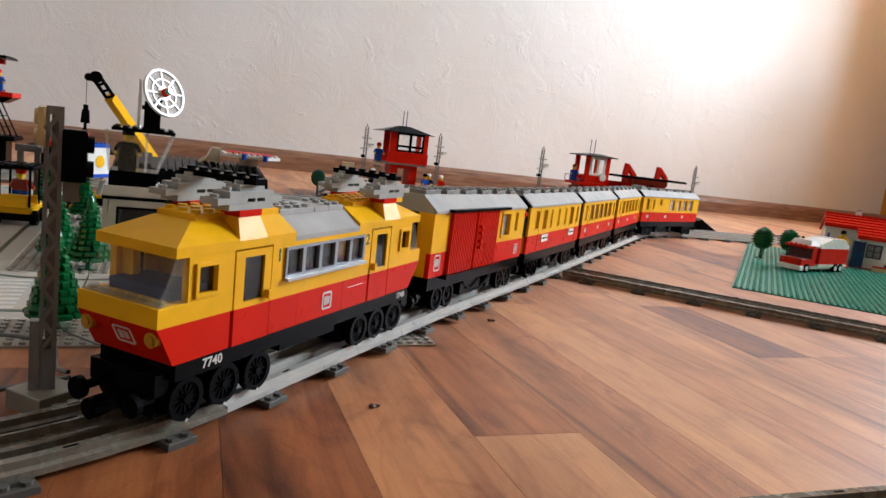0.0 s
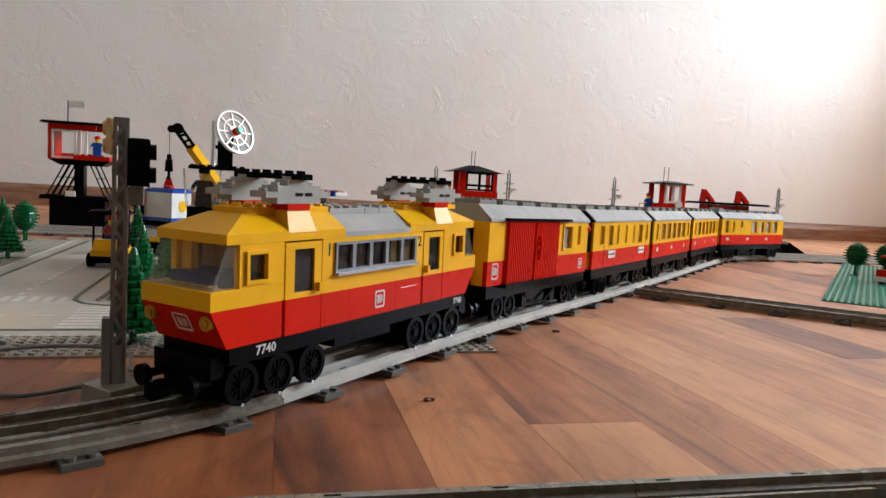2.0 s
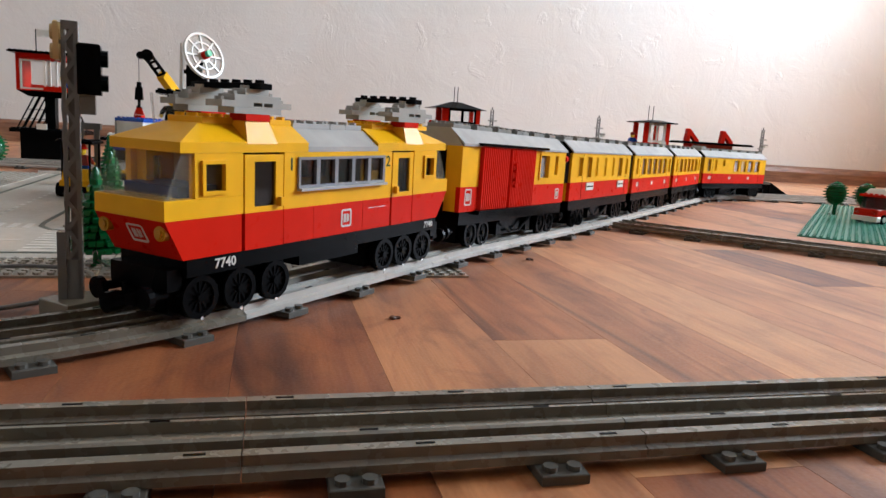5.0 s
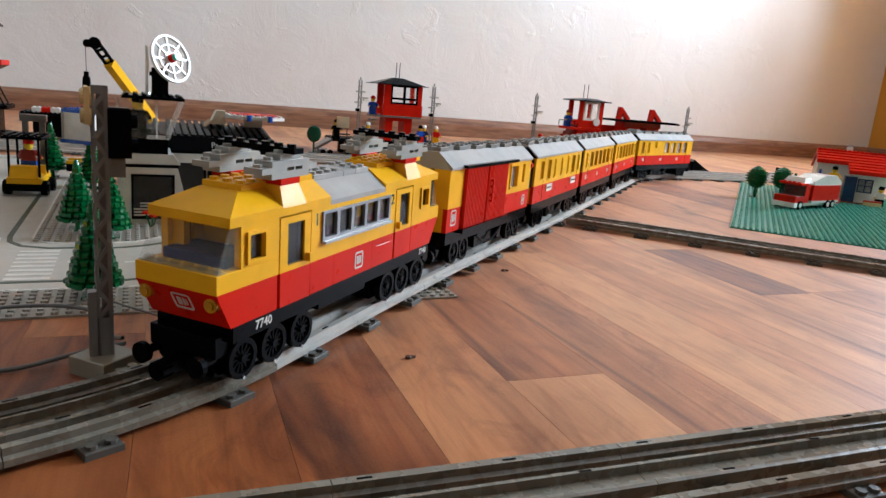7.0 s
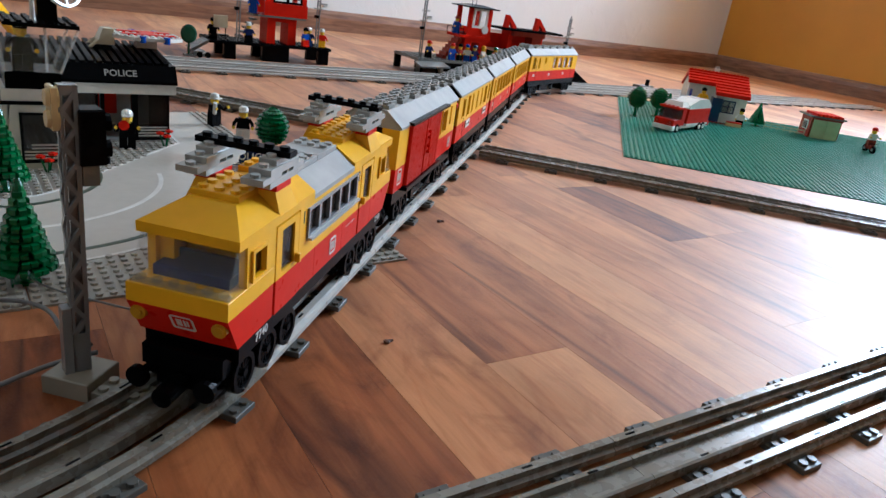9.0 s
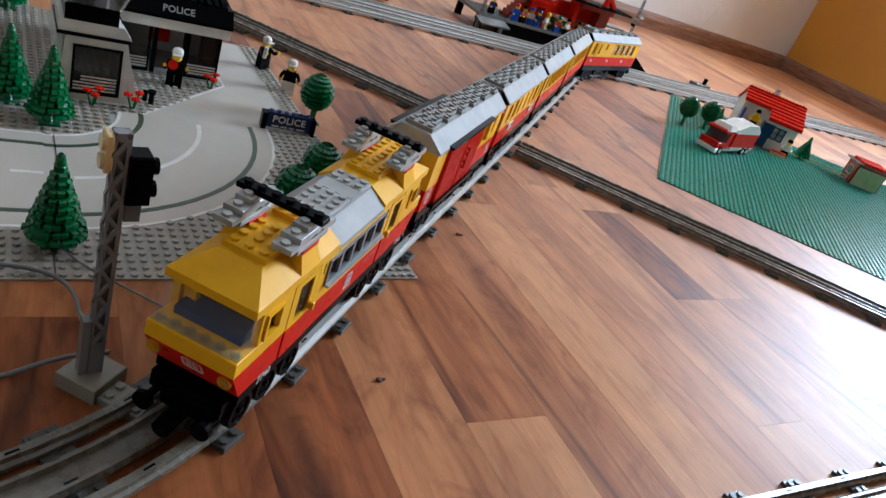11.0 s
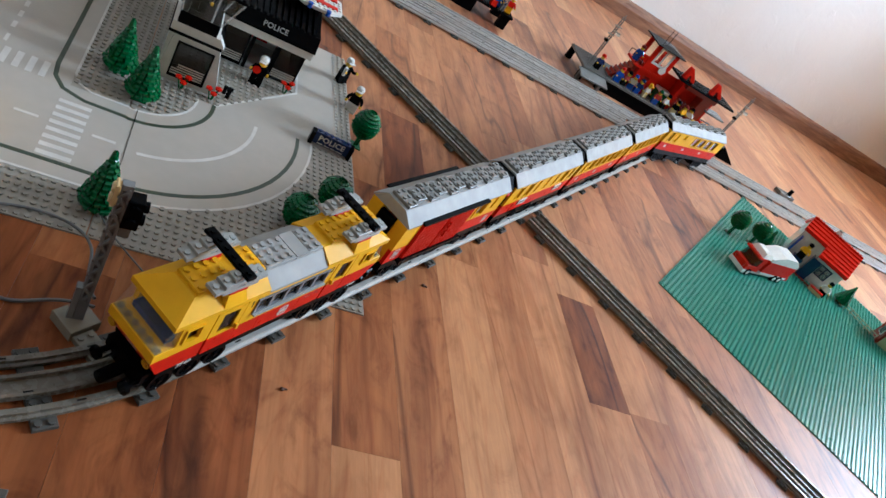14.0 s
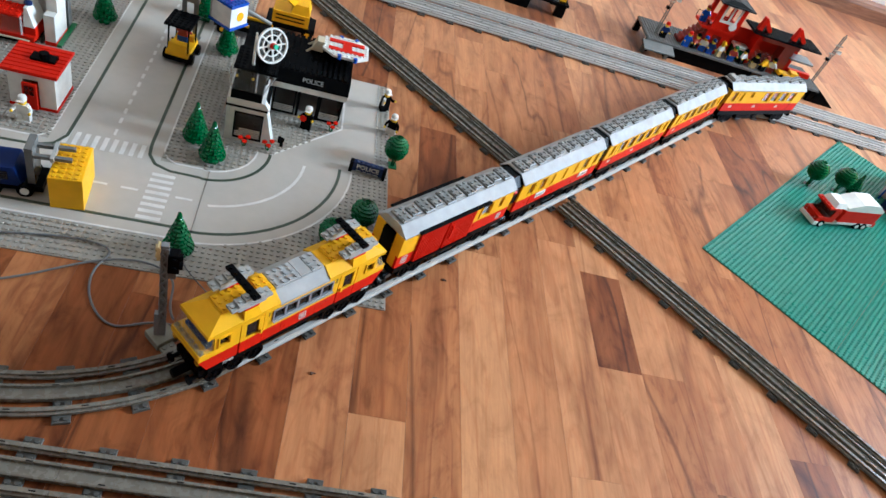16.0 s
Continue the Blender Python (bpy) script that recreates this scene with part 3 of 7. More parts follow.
def pantograph(parent, y0):
    """Two stepped piles of grey plates, one on each side of the roof, and a black bar across their tops."""
    z = 0.1112
    for s in (-1, 1):
        xs = sorted((s * 0.0100, s * 0.0212))
        part("red_mount", Geo().box(xs[0], y0 - 0.0082, z - 0.0036, xs[1], y0 + 0.0082, z, 0.0002), RED, parent, "thin red plate under the grey arm")
        x0 = min(s * 0.0105, s * 0.0215)
        x1 = x0 + 0.011
        arm = part("pantograph_arm", Geo().box(x0, y0 - 0.0160, z, x1, y0 + 0.0160, z + PH, 0.0002), GREY, parent, "stepped grey plates")
        xc = (x0 + x1) / 2
        g = side_panel(1, y0 - 0.0235, y0 + 0.0235, z + PH, z + 2 * PH, [(y0 - 0.0035, y0 + 0.0025, z + PH + 0.0007, z + 2 * PH - 0.0006), (y0 + 0.0037, y0 + 0.0097, z + PH + 0.0007, z + 2 * PH - 0.0006)], 0.011, x1)
        for yy in (-0.0200, 0.0200):
            g.stud(xc, y0 + yy, z + 2 * PH)
        part("plate", g, GREY, arm)
        g = Geo().box(x0, y0 - 0.0158, z + 2 * PH, x1, y0 + 0.0158, z + 3 * PH, 0.0002)
        for yy in (-0.0120, 0.0120):
            g.stud(xc, y0 + yy, z + 3 * PH)
        part("plate", g, GREY, arm)
        g = Geo().box(x0 + 0.001, y0 - 0.0080, z + 3 * PH, x1 - 0.001, y0 + 0.0080, z + 4 * PH, 0.0002)
        g.stud(xc, y0 - 0.0040, z + 4 * PH)
        part("plate", g, GREY, arm)
    zb = z + 4 * PH
    bar = Geo().box(-0.0245, y0 - 0.002, zb, 0.0245, y0 + 0.006, zb + PH, 0.0002)
    for i in range(6):
        bar.stud(-0.020 + i * S, y0 + 0.002, zb + PH)
    part("pantograph_bar", bar, BLACK, parent, "black studded bar across the roof")


def locomotive(m):
    L = 0.243
    t = thing("electric_locomotive", m, "yellow and red toy electric locomotive with grey roof and two pantographs", "locomotive")
    base = Geo().box(-0.0235, 0.012, 0.0320, 0.0235, L - 0.012, ZB, 0.0003)
    part("buffer_beam", Geo().box(-0.020, 0.004, 0.026, 0.020, 0.0119, 0.036), BLACK, t)
    part("buffer_beam", Geo().box(-0.020, L - 0.0119, 0.026, 0.020, L - 0.004, 0.036), BLACK, t)
    part("battery_box", Geo().box(-0.017, 0.095, 0.0245, 0.017, 0.150, 0.0319), BLACK, t)
    u = part("underframe", base, BLACK, t, "black underframe with white numbers")
    for y, z in ((0.0345, 0.0362), (0.222, 0.0362)):
        lettering("number", "7740", 0.0066 if y < 0.1 else 0.0058, Matrix.Translation((0.02365, y, z)) @ Matrix(((0, 0, 1, 0), (1, 0, 0, 0), (0, 1, 0, 0), (0, 0, 0, 1))), LINEWHITE, u, 0.0001)
    bogie(t, (0.021, 0.0455, 0.0705), 0.045)
    bogie(t, (0.1725, 0.1950, 0.2180), 0.195)
    coupling(t, 0.006, -1)
    coupling(t, L - 0.006, 1)
    # red lower body with sloped noses
    for name, y0, y1, g in (("front_apron", 0, 0.020, None), ("rear_apron", L - 0.020, L, None)):
        g = Geo()
        if y0 == 0:
            g.hexa([(-WIDE, 0.0095, ZB), (WIDE, 0.0095, ZB), (WIDE, 0.044, ZB), (-WIDE, 0.044, ZB)], [(-WIDE, 0.0, ZR), (WIDE, 0.0, ZR), (WIDE, 0.044, ZR), (-WIDE, 0.044, ZR)])
        else:
            g.hexa([(-WIDE, L - 0.042, ZB), (WIDE, L - 0.042, ZB), (WIDE, L - 0.012, ZB), (-WIDE, L - 0.012, ZB)], [(-WIDE, L - 0.042, ZR), (WIDE, L - 0.042, ZR), (WIDE, L, ZR), (-WIDE, L, ZR)])
        part(name, g, RED, t)
    for s in (-1, 1):
        for y0, y1 in ((0.0740, 0.0980), (0.0981, 0.1440), (0.1441, 0.1738)):
            xs = sorted((s * (WIDE - 0.005), s * WIDE))
            part("side_panel", Geo().box(xs[0], y0, ZB, xs[1], y1 - 0.0002, ZR), RED, t)
        # doors, yellow above and red below, set in dark slits
        for y0, y1, w0, w1, hinge in ((0.0460, 0.0730, 0.0525, 0.0675, 1), (0.1752, 0.1995, 0.1815, 0.1955, -1)):
            d = part("door", side_panel(s, y0, y1, ZR, ZE - 0.001, [(w0, w1, 0.0630, 0.0868)], 0.003, WIDE + 0.0002), YELLOW, t)
            xs = sorted((s * (WIDE - 0.003), s * (WIDE + 0.0004)))
            part("lower_panel", Geo().box(xs[0], y0, ZB, xs[1], y1, ZR - 0.0001), RED, d)
            xs = sorted((s * (WIDE - 0.0018), s * (WIDE - 0.0010)))
            part("pane", Geo().box(xs[0], w0, 0.0630, xs[1], w1, 0.0868), SMOKE, d)
            yh = y1 - 0.003 if hinge > 0 else y0 + 0.003
            xs = sorted((s * WIDE, s * (WIDE + 0.003)))
            part("handle", Geo().box(xs[0], yh - 0.0012, 0.0625, xs[1], yh + 0.0012, 0.0675, 0.0004), YELLOW, d)
        part("door_slit", Geo().box(min(s * (WIDE - 0.004), s * (WIDE - 0.0035)), 0.044, ZB, max(s * (WIDE - 0.004), s * (WIDE - 0.0035)), 0.0745, ZE), BLACK, t)
        part("door_slit", Geo().box(min(s * (WIDE - 0.004), s * (WIDE - 0.0035)), 0.1735, ZB, max(s * (WIDE - 0.004), s * (WIDE - 0.0035)), 0.2015, ZE), BLACK, t)
        # yellow walls
        part("cab_side", side_panel(s, 0.0165, 0.0450, 0.0696, ZE, [(0.0215, 0.0335, 0.0725, 0.0870)]), YELLOW, t)
        part("cab_window_frame", frame_round(s, 0.0200, 0.0350, 0.0712, 0.0880), YELLOW, t)
        xs = sorted((s * (WIDE - 0.0025), s * (WIDE - 0.0018)))
        part("pane", Geo().box(xs[0], 0.0215, 0.0725, xs[1], 0.0335, 0.0870), SMOKE, t)
        wins = [(0.0856 + k * 0.0160, 0.0856 + k * 0.0160 + 0.0130, 0.0728, 0.0872) for k in range(5)]
        part("engine_room_side", side_panel(s, 0.0740, 0.1740, ZR, ZE, [(0.0840, 0.1650, 0.0710, 0.0888)]), YELLOW, t)
        wf = part("window_band", side_panel(s, 0.0840, 0.1650, 0.0710, 0.0888, wins, 0.003, WIDE + 0.0012), BANDGREY, t, "grey five-pane window frame with a pale sill")
        for a, b, c, d in wins:
            xs = sorted((s * (WIDE - 0.0015), s * (WIDE - 0.0008)))
            part("pane", Geo().box(xs[0], a, c, xs[1], b, d), SMOKE, wf)
        xs = sorted((s * WIDE, s * (WIDE + 0.0034)))
        part("sill", Geo().box(xs[0], 0.0840, 0.0696, xs[1], 0.1650, 0.0712), GREY, wf)
        part("rear_cab_side", side_panel(s, 0.2010, L - 0.0150, ZR, ZE, [(0.2135, 0.2235, 0.0730, 0.0868)]), YELLOW, t)
        part("cab_window_frame", frame_round(s, 0.2120, 0.2250, 0.0716, 0.0880), YELLOW, t)
        xs = sorted((s * (WIDE - 0.0025), s * (WIDE - 0.0018)))
        part("pane", Geo().box(xs[0], 0.2135, 0.0730, xs[1], 0.2235, 0.0868), SMOKE, t)
        face = SIDE_R if s > 0 else SIDE_L
        for text, y in (("1", 0.0795), ("2", 0.1698)):
            lettering("class_number", text, 0.0095, face(y, 0.0845), DARKGREEN, t, 0.0001)
        badge(t, face(0.1275, 0.0502))
        # bright panel joints, the brightness put in as a thin metal strip
        part("trim_strip", Geo().box(min(s * WIDE, s * (WIDE + 0.0002)), 0.150, 0.0545, max(s * WIDE, s * (WIDE + 0.0002)), 0.168, 0.0549), METAL, t)
    # yellow front band, cab floor, windscreen
    for name, a, b in (("front_band", 0.0, 0.0450), ("rear_band", L - 0.0150, L)):
        part(name, Geo().box(-WIDE, a, ZR + 0.0001, WIDE, b, 0.0696, 0.0003), YELLOW, t)
    for name, ya, yb, w in (("windscreen", 0.0015, 0.0105, 1), ("rear_windscreen", L - 0.0015, L - 0.0105, -1)):
        g = Geo()
        x0, x1 = WIDE - 0.0008, WIDE - 0.0014
        back = ya + w * 0.0165
        th = w * 0.0012
        g.hexa([(-x0, min(ya, ya + th), 0.0697), (x0, min(ya, ya + th), 0.0697), (x0, max(ya, ya + th), 0.0697), (-x0, max(ya, ya + th), 0.0697)],
               [(-x1, min(yb, yb + th), ZE), (x1, min(yb, yb + th), ZE), (x1, max(yb, yb + th), ZE), (-x1, max(yb, yb + th), ZE)])
        for s in (-1, 1):
            o, i = s * x0, s * (x0 - 0.0012)
            v = [(o, ya, 0.0697), (o, back, 0.0697), (o, back, ZE), (o, yb, ZE), (i, ya, 0.0697), (i, back, 0.0697), (i, back, ZE), (i, yb, ZE)]
            g.add(v, [(0, 1, 2, 3), (7, 6, 5, 4), (0, 4, 5, 1), (1, 5, 6, 2), (2, 6, 7, 3), (3, 7, 4, 0)])
        ws = part(name, g, CLEAR, t, "clear slanted windscreen")
        st = Geo()
        for i in range(6):
            st.stud(-0.020 + i * S, ya + w * 0.0032, 0.0703)
        st.box(-x0, min(ya - w * 0.0003, ya + w * 0.0050), 0.0697, x0, max(ya - w * 0.0003, ya + w * 0.0050), 0.0703)
        part("windscreen_base", st, THICKCLEAR, ws)
    part("driver_desk", Geo().box(-0.0185, 0.0115, 0.0697, 0.0185, 0.034, 0.0752, 0.0004), DEEPBLUE, t, "dark blue desk behind the windscreen")
    part("cab_back", Geo().box(-WIDE + 0.005, 0.040, 0.0697, WIDE - 0.005, 0.0445, ZE), YELLOW, t)
    part("cab_post", Geo().box(-0.0200, 0.0195, 0.0697, -0.0130, 0.0235, ZE), YELLOW, t)
    for x, y, w in ((-0.0195, 0.0015, -1), (0.0195, 0.0015, -1), (-0.0195, L - 0.0015, 1), (0.0195, L - 0.0015, 1)):
        y -= w * 0.003
        h = Geo().rod((x, y, 0.0540), (x, y + w * 0.0036, 0.0540), 0.0037, 14)
        h.rod((x, y + w * 0.0036, 0.0540), (x, y + w * 0.0044, 0.0540), 0.0022, 12)
        part("headlight", h, LENSY, t, "round clear yellow headlight")
    badge(t, FRONT(0.0005, 0.0041, 0.0518, 26.0), 0.0115, 0.0098)
    # roof
    R0, RT = 0.0086, 0.1085
    rw = WIDE + 0.0002
    lip = 0.0052
    def roof_end(name, a, b, w):
        # a: outer end, b: inner end of a hipped yellow roof
        g = Geo()
        lo, hi = min(a, b), max(a, b)
        ia, ib = (0.0200, 0.0) if w > 0 else (0.0, 0.0180)
        g.box(-rw, lo, ZE + 0.0001, rw, hi, ZE + lip)
        g.taper(-rw, lo, ZE + lip, rw, hi, 0.1055, 0.0125, ia, 0.0125, ib)
        part(name, g, YELLOW, t)
    roof_end("front_roof", R0, 0.0925, 1)
    roof_end("rear_roof", L - R0 + 0.004, 0.1580, -1)
    g = Geo().prism([(-rw, ZE + 0.0001), (rw, ZE + 0.0001), (rw, ZE + 0.0030), (0.0125, 0.1040), (-0.0125, 0.1040), (-rw, ZE + 0.0030)], 0.0926, 0.1579)
    part("middle_roof", g, ROOFGREY, t, "smooth grey sloped roof bricks")
    for name, y0, ny in (("front_roof_plate", 0.031, 3), ("rear_roof_plate", 0.168, 7)):
        p = Geo().brick(-0.012, y0, 0.1055, 3, ny + 1, PH)
        part(name, p, YELLOW, t)
    p = Geo().brick(-0.012, 0.076, 0.1055, 3, 2, PH)
    part("roof_step", p, YELLOW, t)
    p = Geo().brick(-0.012, 0.0935, 0.1041, 3, 4, PH).box(-0.012, 0.126, 0.1041, 0.012, 0.140, 0.1041 + PH).brick(-0.012, 0.1405, 0.1041, 3, 2, PH)
    part("roof_vents", p, ROOFGREY, t, "grey studded and smooth plates on the roof")
    # shoulder slopes beside the pantographs
    for y0 in (0.058, 0.200):
        for s in (-1, 1):
            lo, hi = sorted((s * (WIDE + 0.0004), s * 0.0125))
            ti, to = sorted((s * 0.0205, s * 0.0085))
            g = Geo().hexa([(lo, y0 - 0.0105, ZE + 0.0045), (hi, y0 - 0.0105, ZE + 0.0045), (hi, y0 + 0.0105, ZE + 0.0045), (lo, y0 + 0.0105, ZE + 0.0045)],
                           [(ti, y0 - 0.0080, 0.1075), (to, y0 - 0.0080, 0.1075), (to, y0 + 0.0080, 0.1075), (ti, y0 + 0.0080, 0.1075)])
            part("roof_shoulder", g, YELLOW, t)
        pantograph(t, y0)
    # the body is a little lower and its middle a little shorter than the bricks alone would give
    def fitted(p):
        if p.z > ZB:
            p.z = ZB + (p.z - ZB) * 0.935
        if p.y > 0.2:
            p.y = 0.1962 + (p.y - 0.2) * (L - 0.1962) / (L - 0.2)
        elif p.y > 0.045:
            p.y = 0.045 + (p.y - 0.045) * 0.9755
    for o in t.children_recursive:
        if o.location.length > 1e-6:
            fitted(o.location)
        else:
            for p in o.data.vertices:
                fitted(p.co)
    return t


locomotive(TRAIN @ pose(-0.2388, 0.228, 0, 0, 0, 0.75) @ pose(0, 0, -0.0002, 1.0))


def coach(m, kind, L=0.2215, label=""):
    t = thing("railway_coach", m, label, "railway coach", "coaches of the train")
    base = Geo().box(-0.0235, 0.002, 0.0300, 0.0235, L - 0.002, ZB, 0.0003)
    for y in (0.074, 0.136):
        part("step_bracket", Geo().box(-0.0215, y, 0.017, 0.0215, y + 0.009, 0.0299), BLACK, t)
    part("battery_box", Geo().box(-0.0180, 0.090, 0.016, 0.0180, 0.130, 0.0299, 0.0004), BLACK, t)
    for sx in (-1, 1):
        tr = Geo()
        for a, b in ((0.076, 0.100), (0.142, 0.118)):
            tr.rod((sx * 0.0222, a, 0.0290), (sx * 0.0222, b, 0.0185), 0.0013, 6)
        tr.rod((sx * 0.0222, 0.098, 0.0185), (sx * 0.0222, 0.120, 0.0185), 0.0013, 6)
        part("truss_rod", tr, BLACK, t)
    part("underframe", base, BLACK, t, "black underframe with steps")
    bogie(t, (0.026, 0.048), 0.037)
    bogie(t, (L - 0.048, L - 0.026), L - 0.037)
    coupling(t, 0.003, -1)
    coupling(t, L - 0.003, 1)
    W = WIDE
    for s in (-1, 1):
        face = SIDE_R if s > 0 else SIDE_L
        xo = sorted((s * (W - 0.004), s * W))
        if kind == "luggage":
            part("lower_panel", Geo().box(xo[0], 0, ZB, xo[1], L, ZR), RED, t)
            op = [(0.1516, 0.1729, 0.0660, 0.0880), (0.1905, 0.1985, 0.0690, 0.0880)]
            part("upper_panel", side_panel(s, 0, L, ZR + 0.0001, ZE, op), YELLOW, t)
            for a, b, c, d in op:
                xs = sorted((s * (W - 0.003), s * (W - 0.0023)))
                part("pane", Geo().box(xs[0], a, c, xs[1], b, d), COACHPANE, t)
            part("window_frame", frame_round(s, 0.1500, 0.1745, 0.0645, 0.0893), YELLOW, t)
            for y0, y1 in ((0.0290, 0.0815), (0.0822, 0.1370)):
                prof, k = [(W, y0)], y0 + 0.0010
                while k < y1 - 0.003:
                    prof += [(W + 0.0022, k), (W + 0.0030, k + 0.0005), (W + 0.0030, k + 0.0022), (W + 0.0022, k + 0.0027)]
                    k += 0.0035
                prof.append((W, y1))
                g = Geo()
                n = len(prof)
                for z in (0.0412, 0.0924):
                    g.v += [(s * px, py, z) for px, py in prof]
                for i in range(n):
                    j = (i + 1) % n
                    f = (i, j, n + j, n + i)
                    g.f.append(f if s > 0 else f[::-1])
                    g.m.append(0)
                for k0 in (0, n):
                    g.f.append(tuple(range(k0, k0 + n)))
                    g.m.append(0)
                d = part("sliding_door", g, RED, t, "ribbed red sliding door")
                yh = 0.0745 if y0 < 0.05 else 0.0890
                if y0 < 0.05:
                    continue
                h = Geo().rod((s * (W + 0.0050), yh, 0.0600), (s * (W + 0.0050), yh, 0.0785), 0.0008, 6)
                for zz in (0.0600, 0.0655, 0.0730, 0.0785):
                    h.rod((s * (W + 0.0028), yh, zz), (s * (W + 0.0058), yh, zz), 0.0015, 8)
                part("handle", h, RED, d)
            xs = sorted((s * (W - 0.001), s * (W + 0.0052)))
            part("door_rail", Geo().box(xs[0], 0.024, 0.0925, xs[1], 0.1600, 0.0948), BLACK, t, "black upper door rail")
            part("door_rail", Geo().box(xs[0], 0.024, 0.0378, xs[1], 0.1450, 0.0410), BLACK, t, "black lower door rail")
            badge(t, face(0.0130, 0.0520), 0.0105, 0.0130)
            badge(t, face(0.2010, 0.0500))
        else:
            part("lower_panel", Geo().box(xo[0], 0, ZB, xo[1], L, ZR), RED, t)
            if kind == "sleeper":
                op = [(0.0520, 0.0640, 0.0650, 0.0875), (0.0815, 0.0860, 0.0660, 0.0870), (0.1135, 0.1180, 0.0660, 0.0870), (0.1445, 0.1490, 0.0660, 0.0870), (0.1690, 0.1830, 0.0650, 0.0875), (0.2005, 0.2075, 0.0670, 0.0870), (0.0230, 0.0340, 0.0670, 0.0870)]
            elif kind == "diner":
                op = [(0.0150, 0.0225, 0.0660, 0.0870)] + [(0.0430 + 0.0305 * k, 0.0430 + 0.0305 * k + 0.0190, 0.0650, 0.0875) for k in range(5)] + [(0.2020, 0.2110, 0.0660, 0.0870)]
            elif kind == "seats":
                op = [(0.0150, 0.0225, 0.0660, 0.0870)] + [(0.0420 + 0.0310 * k, 0.0420 + 0.0310 * k + 0.0190, 0.0650, 0.0875) for k in range(5)] + [(0.2020, 0.2110, 0.0660, 0.0870)]
            else:
                op = [(0.0140, 0.0250, 0.0650, 0.0880), (0.0420, 0.0480, 0.0660, 0.0870), (0.0730, 0.0800, 0.0760, 0.0880)] + [(0.1180 + 0.0300 * k, 0.1180 + 0.0300 * k + 0.0210, 0.0650, 0.0880) for k in range(4)]
            part("upper_panel", side_panel(s, 0, L, ZR + 0.0001, ZE, op), YELLOW, t)
            for a, b, c, d in op:
                xs = sorted((s * (W - 0.003), s * (W - 0.0023)))
                part("pane", Geo().box(xs[0], a, c, xs[1], b, d), COACHPANE, t)
            # raised posts between the windows
            for a, b, c, d in op:
                part("window_surround", frame_round(s, a - 0.0012, b + 0.0012, c - 0.0012, d + 0.0012, 0.0012, 0.0006), YELLOW, t)
            for y in ((0.036, L - 0.020) if kind == "sleeper" else (0.032, L - 0.030)):
                part("door_joint", Geo().box(min(s * W, s * (W + 0.0002)), y, ZB + 0.001, max(s * W, s * (W + 0.0002)), y + 0.0005, ZE - 0.001), BLACK, t)
            if kind == "sleeper":
                for y in (0.050, 0.168):
                    p = part("name_board", Geo().box(min(s * W, s * (W + 0.0012)), y, 0.0505, max(s * W, s * (W + 0.0012)), y + 0.024, 0.0590), WHITE, t, "white board with dark unreadable lettering")
                    bars = Geo()
                    for k in range(5):
                        bars.box(min(s * (W + 0.0012), s * (W + 0.0014)), y + 0.003 + k * 0.0040, 0.0540, max(s * (W + 0.0012), s * (W + 0.0014)), y + 0.0056 + k * 0.0040, 0.0556)
                    part("lettering", bars, BLACK, p)
            else:
                for y in (0.020, 0.100, 0.180):
                    bars = Geo()
                    for k in range(2):
                        bars.box(min(s * W, s * (W + 0.0002)), y + k * 0.005, 0.0490, max(s * W, s * (W + 0.0002)), y + 0.0038 + k * 0.005, 0.0545)
                    part("lettering", bars, LINEWHITE, t)
    # end walls
    for y, lo in ((0.0, 1), (L, -1)):
        ys = sorted((y, y + lo * 0.004))
        if kind == "control" and lo < 0:
            g = Geo().hexa([(-W + 0.004, L - 0.004, ZB), (W - 0.004, L - 0.004, ZB), (W - 0.004, L + 0.006, ZB), (-W + 0.004, L + 0.006, ZB)], [(-W + 0.004, L - 0.004, ZR), (W - 0.004, L - 0.004, ZR), (W - 0.004, L + 0.009, ZR), (-W + 0.004, L + 0.009, ZR)])
            part("nose", g, RED, t)
            part("windscreen", Geo().hexa([(-W + 0.004, L, ZR), (W - 0.004, L, ZR), (W - 0.004, L + 0.008, ZR), (-W + 0.004, L + 0.008, ZR)], [(-W + 0.004, L - 0.003, ZE), (W - 0.004, L - 0.003, ZE), (W - 0.004, L, ZE), (-W + 0.004, L, ZE)]), CLEAR, t, "clear slanted windscreen")
            continue
        part("end_wall", Geo().box(-W + 0.004, ys[0], ZB, -0.010, ys[1], ZE).box(0.010, ys[0], ZB, W - 0.004, ys[1], ZE), YELLOW, t)
        # solid black block: the hollow end's shade is in its colour
        part("gangway", Geo().box(-0.0098, min(y + lo * 0.003, y - lo * 0.002), ZB, 0.0098, max(y + lo * 0.003, y - lo * 0.002), 0.088), BLACK, t, "black block in place of the dark open gangway")
        part("gable", Geo().prism([(-W, ZE), (W, ZE), (0.013, 0.1035), (-0.013, 0.1035)], ys[0] + 0.0005, ys[1] - 0.0005), ROOFGREY if kind == "luggage" and lo > 0 else BLACK, t)
    if kind != "control":
        part("bellows", Geo().prism([(-0.022, 0.060), (0.022, 0.060), (0.022, 0.0915), (0.012, 0.1030), (-0.012, 0.1030), (-0.022, 0.0915)], L + 0.001, L + 0.0175), BLACK, t, "black rubber gangway bellows")
    if kind == "luggage":
        part("lamp", Geo().rod((W - 0.002, L - 0.001, 0.0850), (W - 0.002, L + 0.005, 0.0850), 0.0035, 8), RED, t)
    # roof: two grey slopes and a flat studded top
    ov = 0.0004
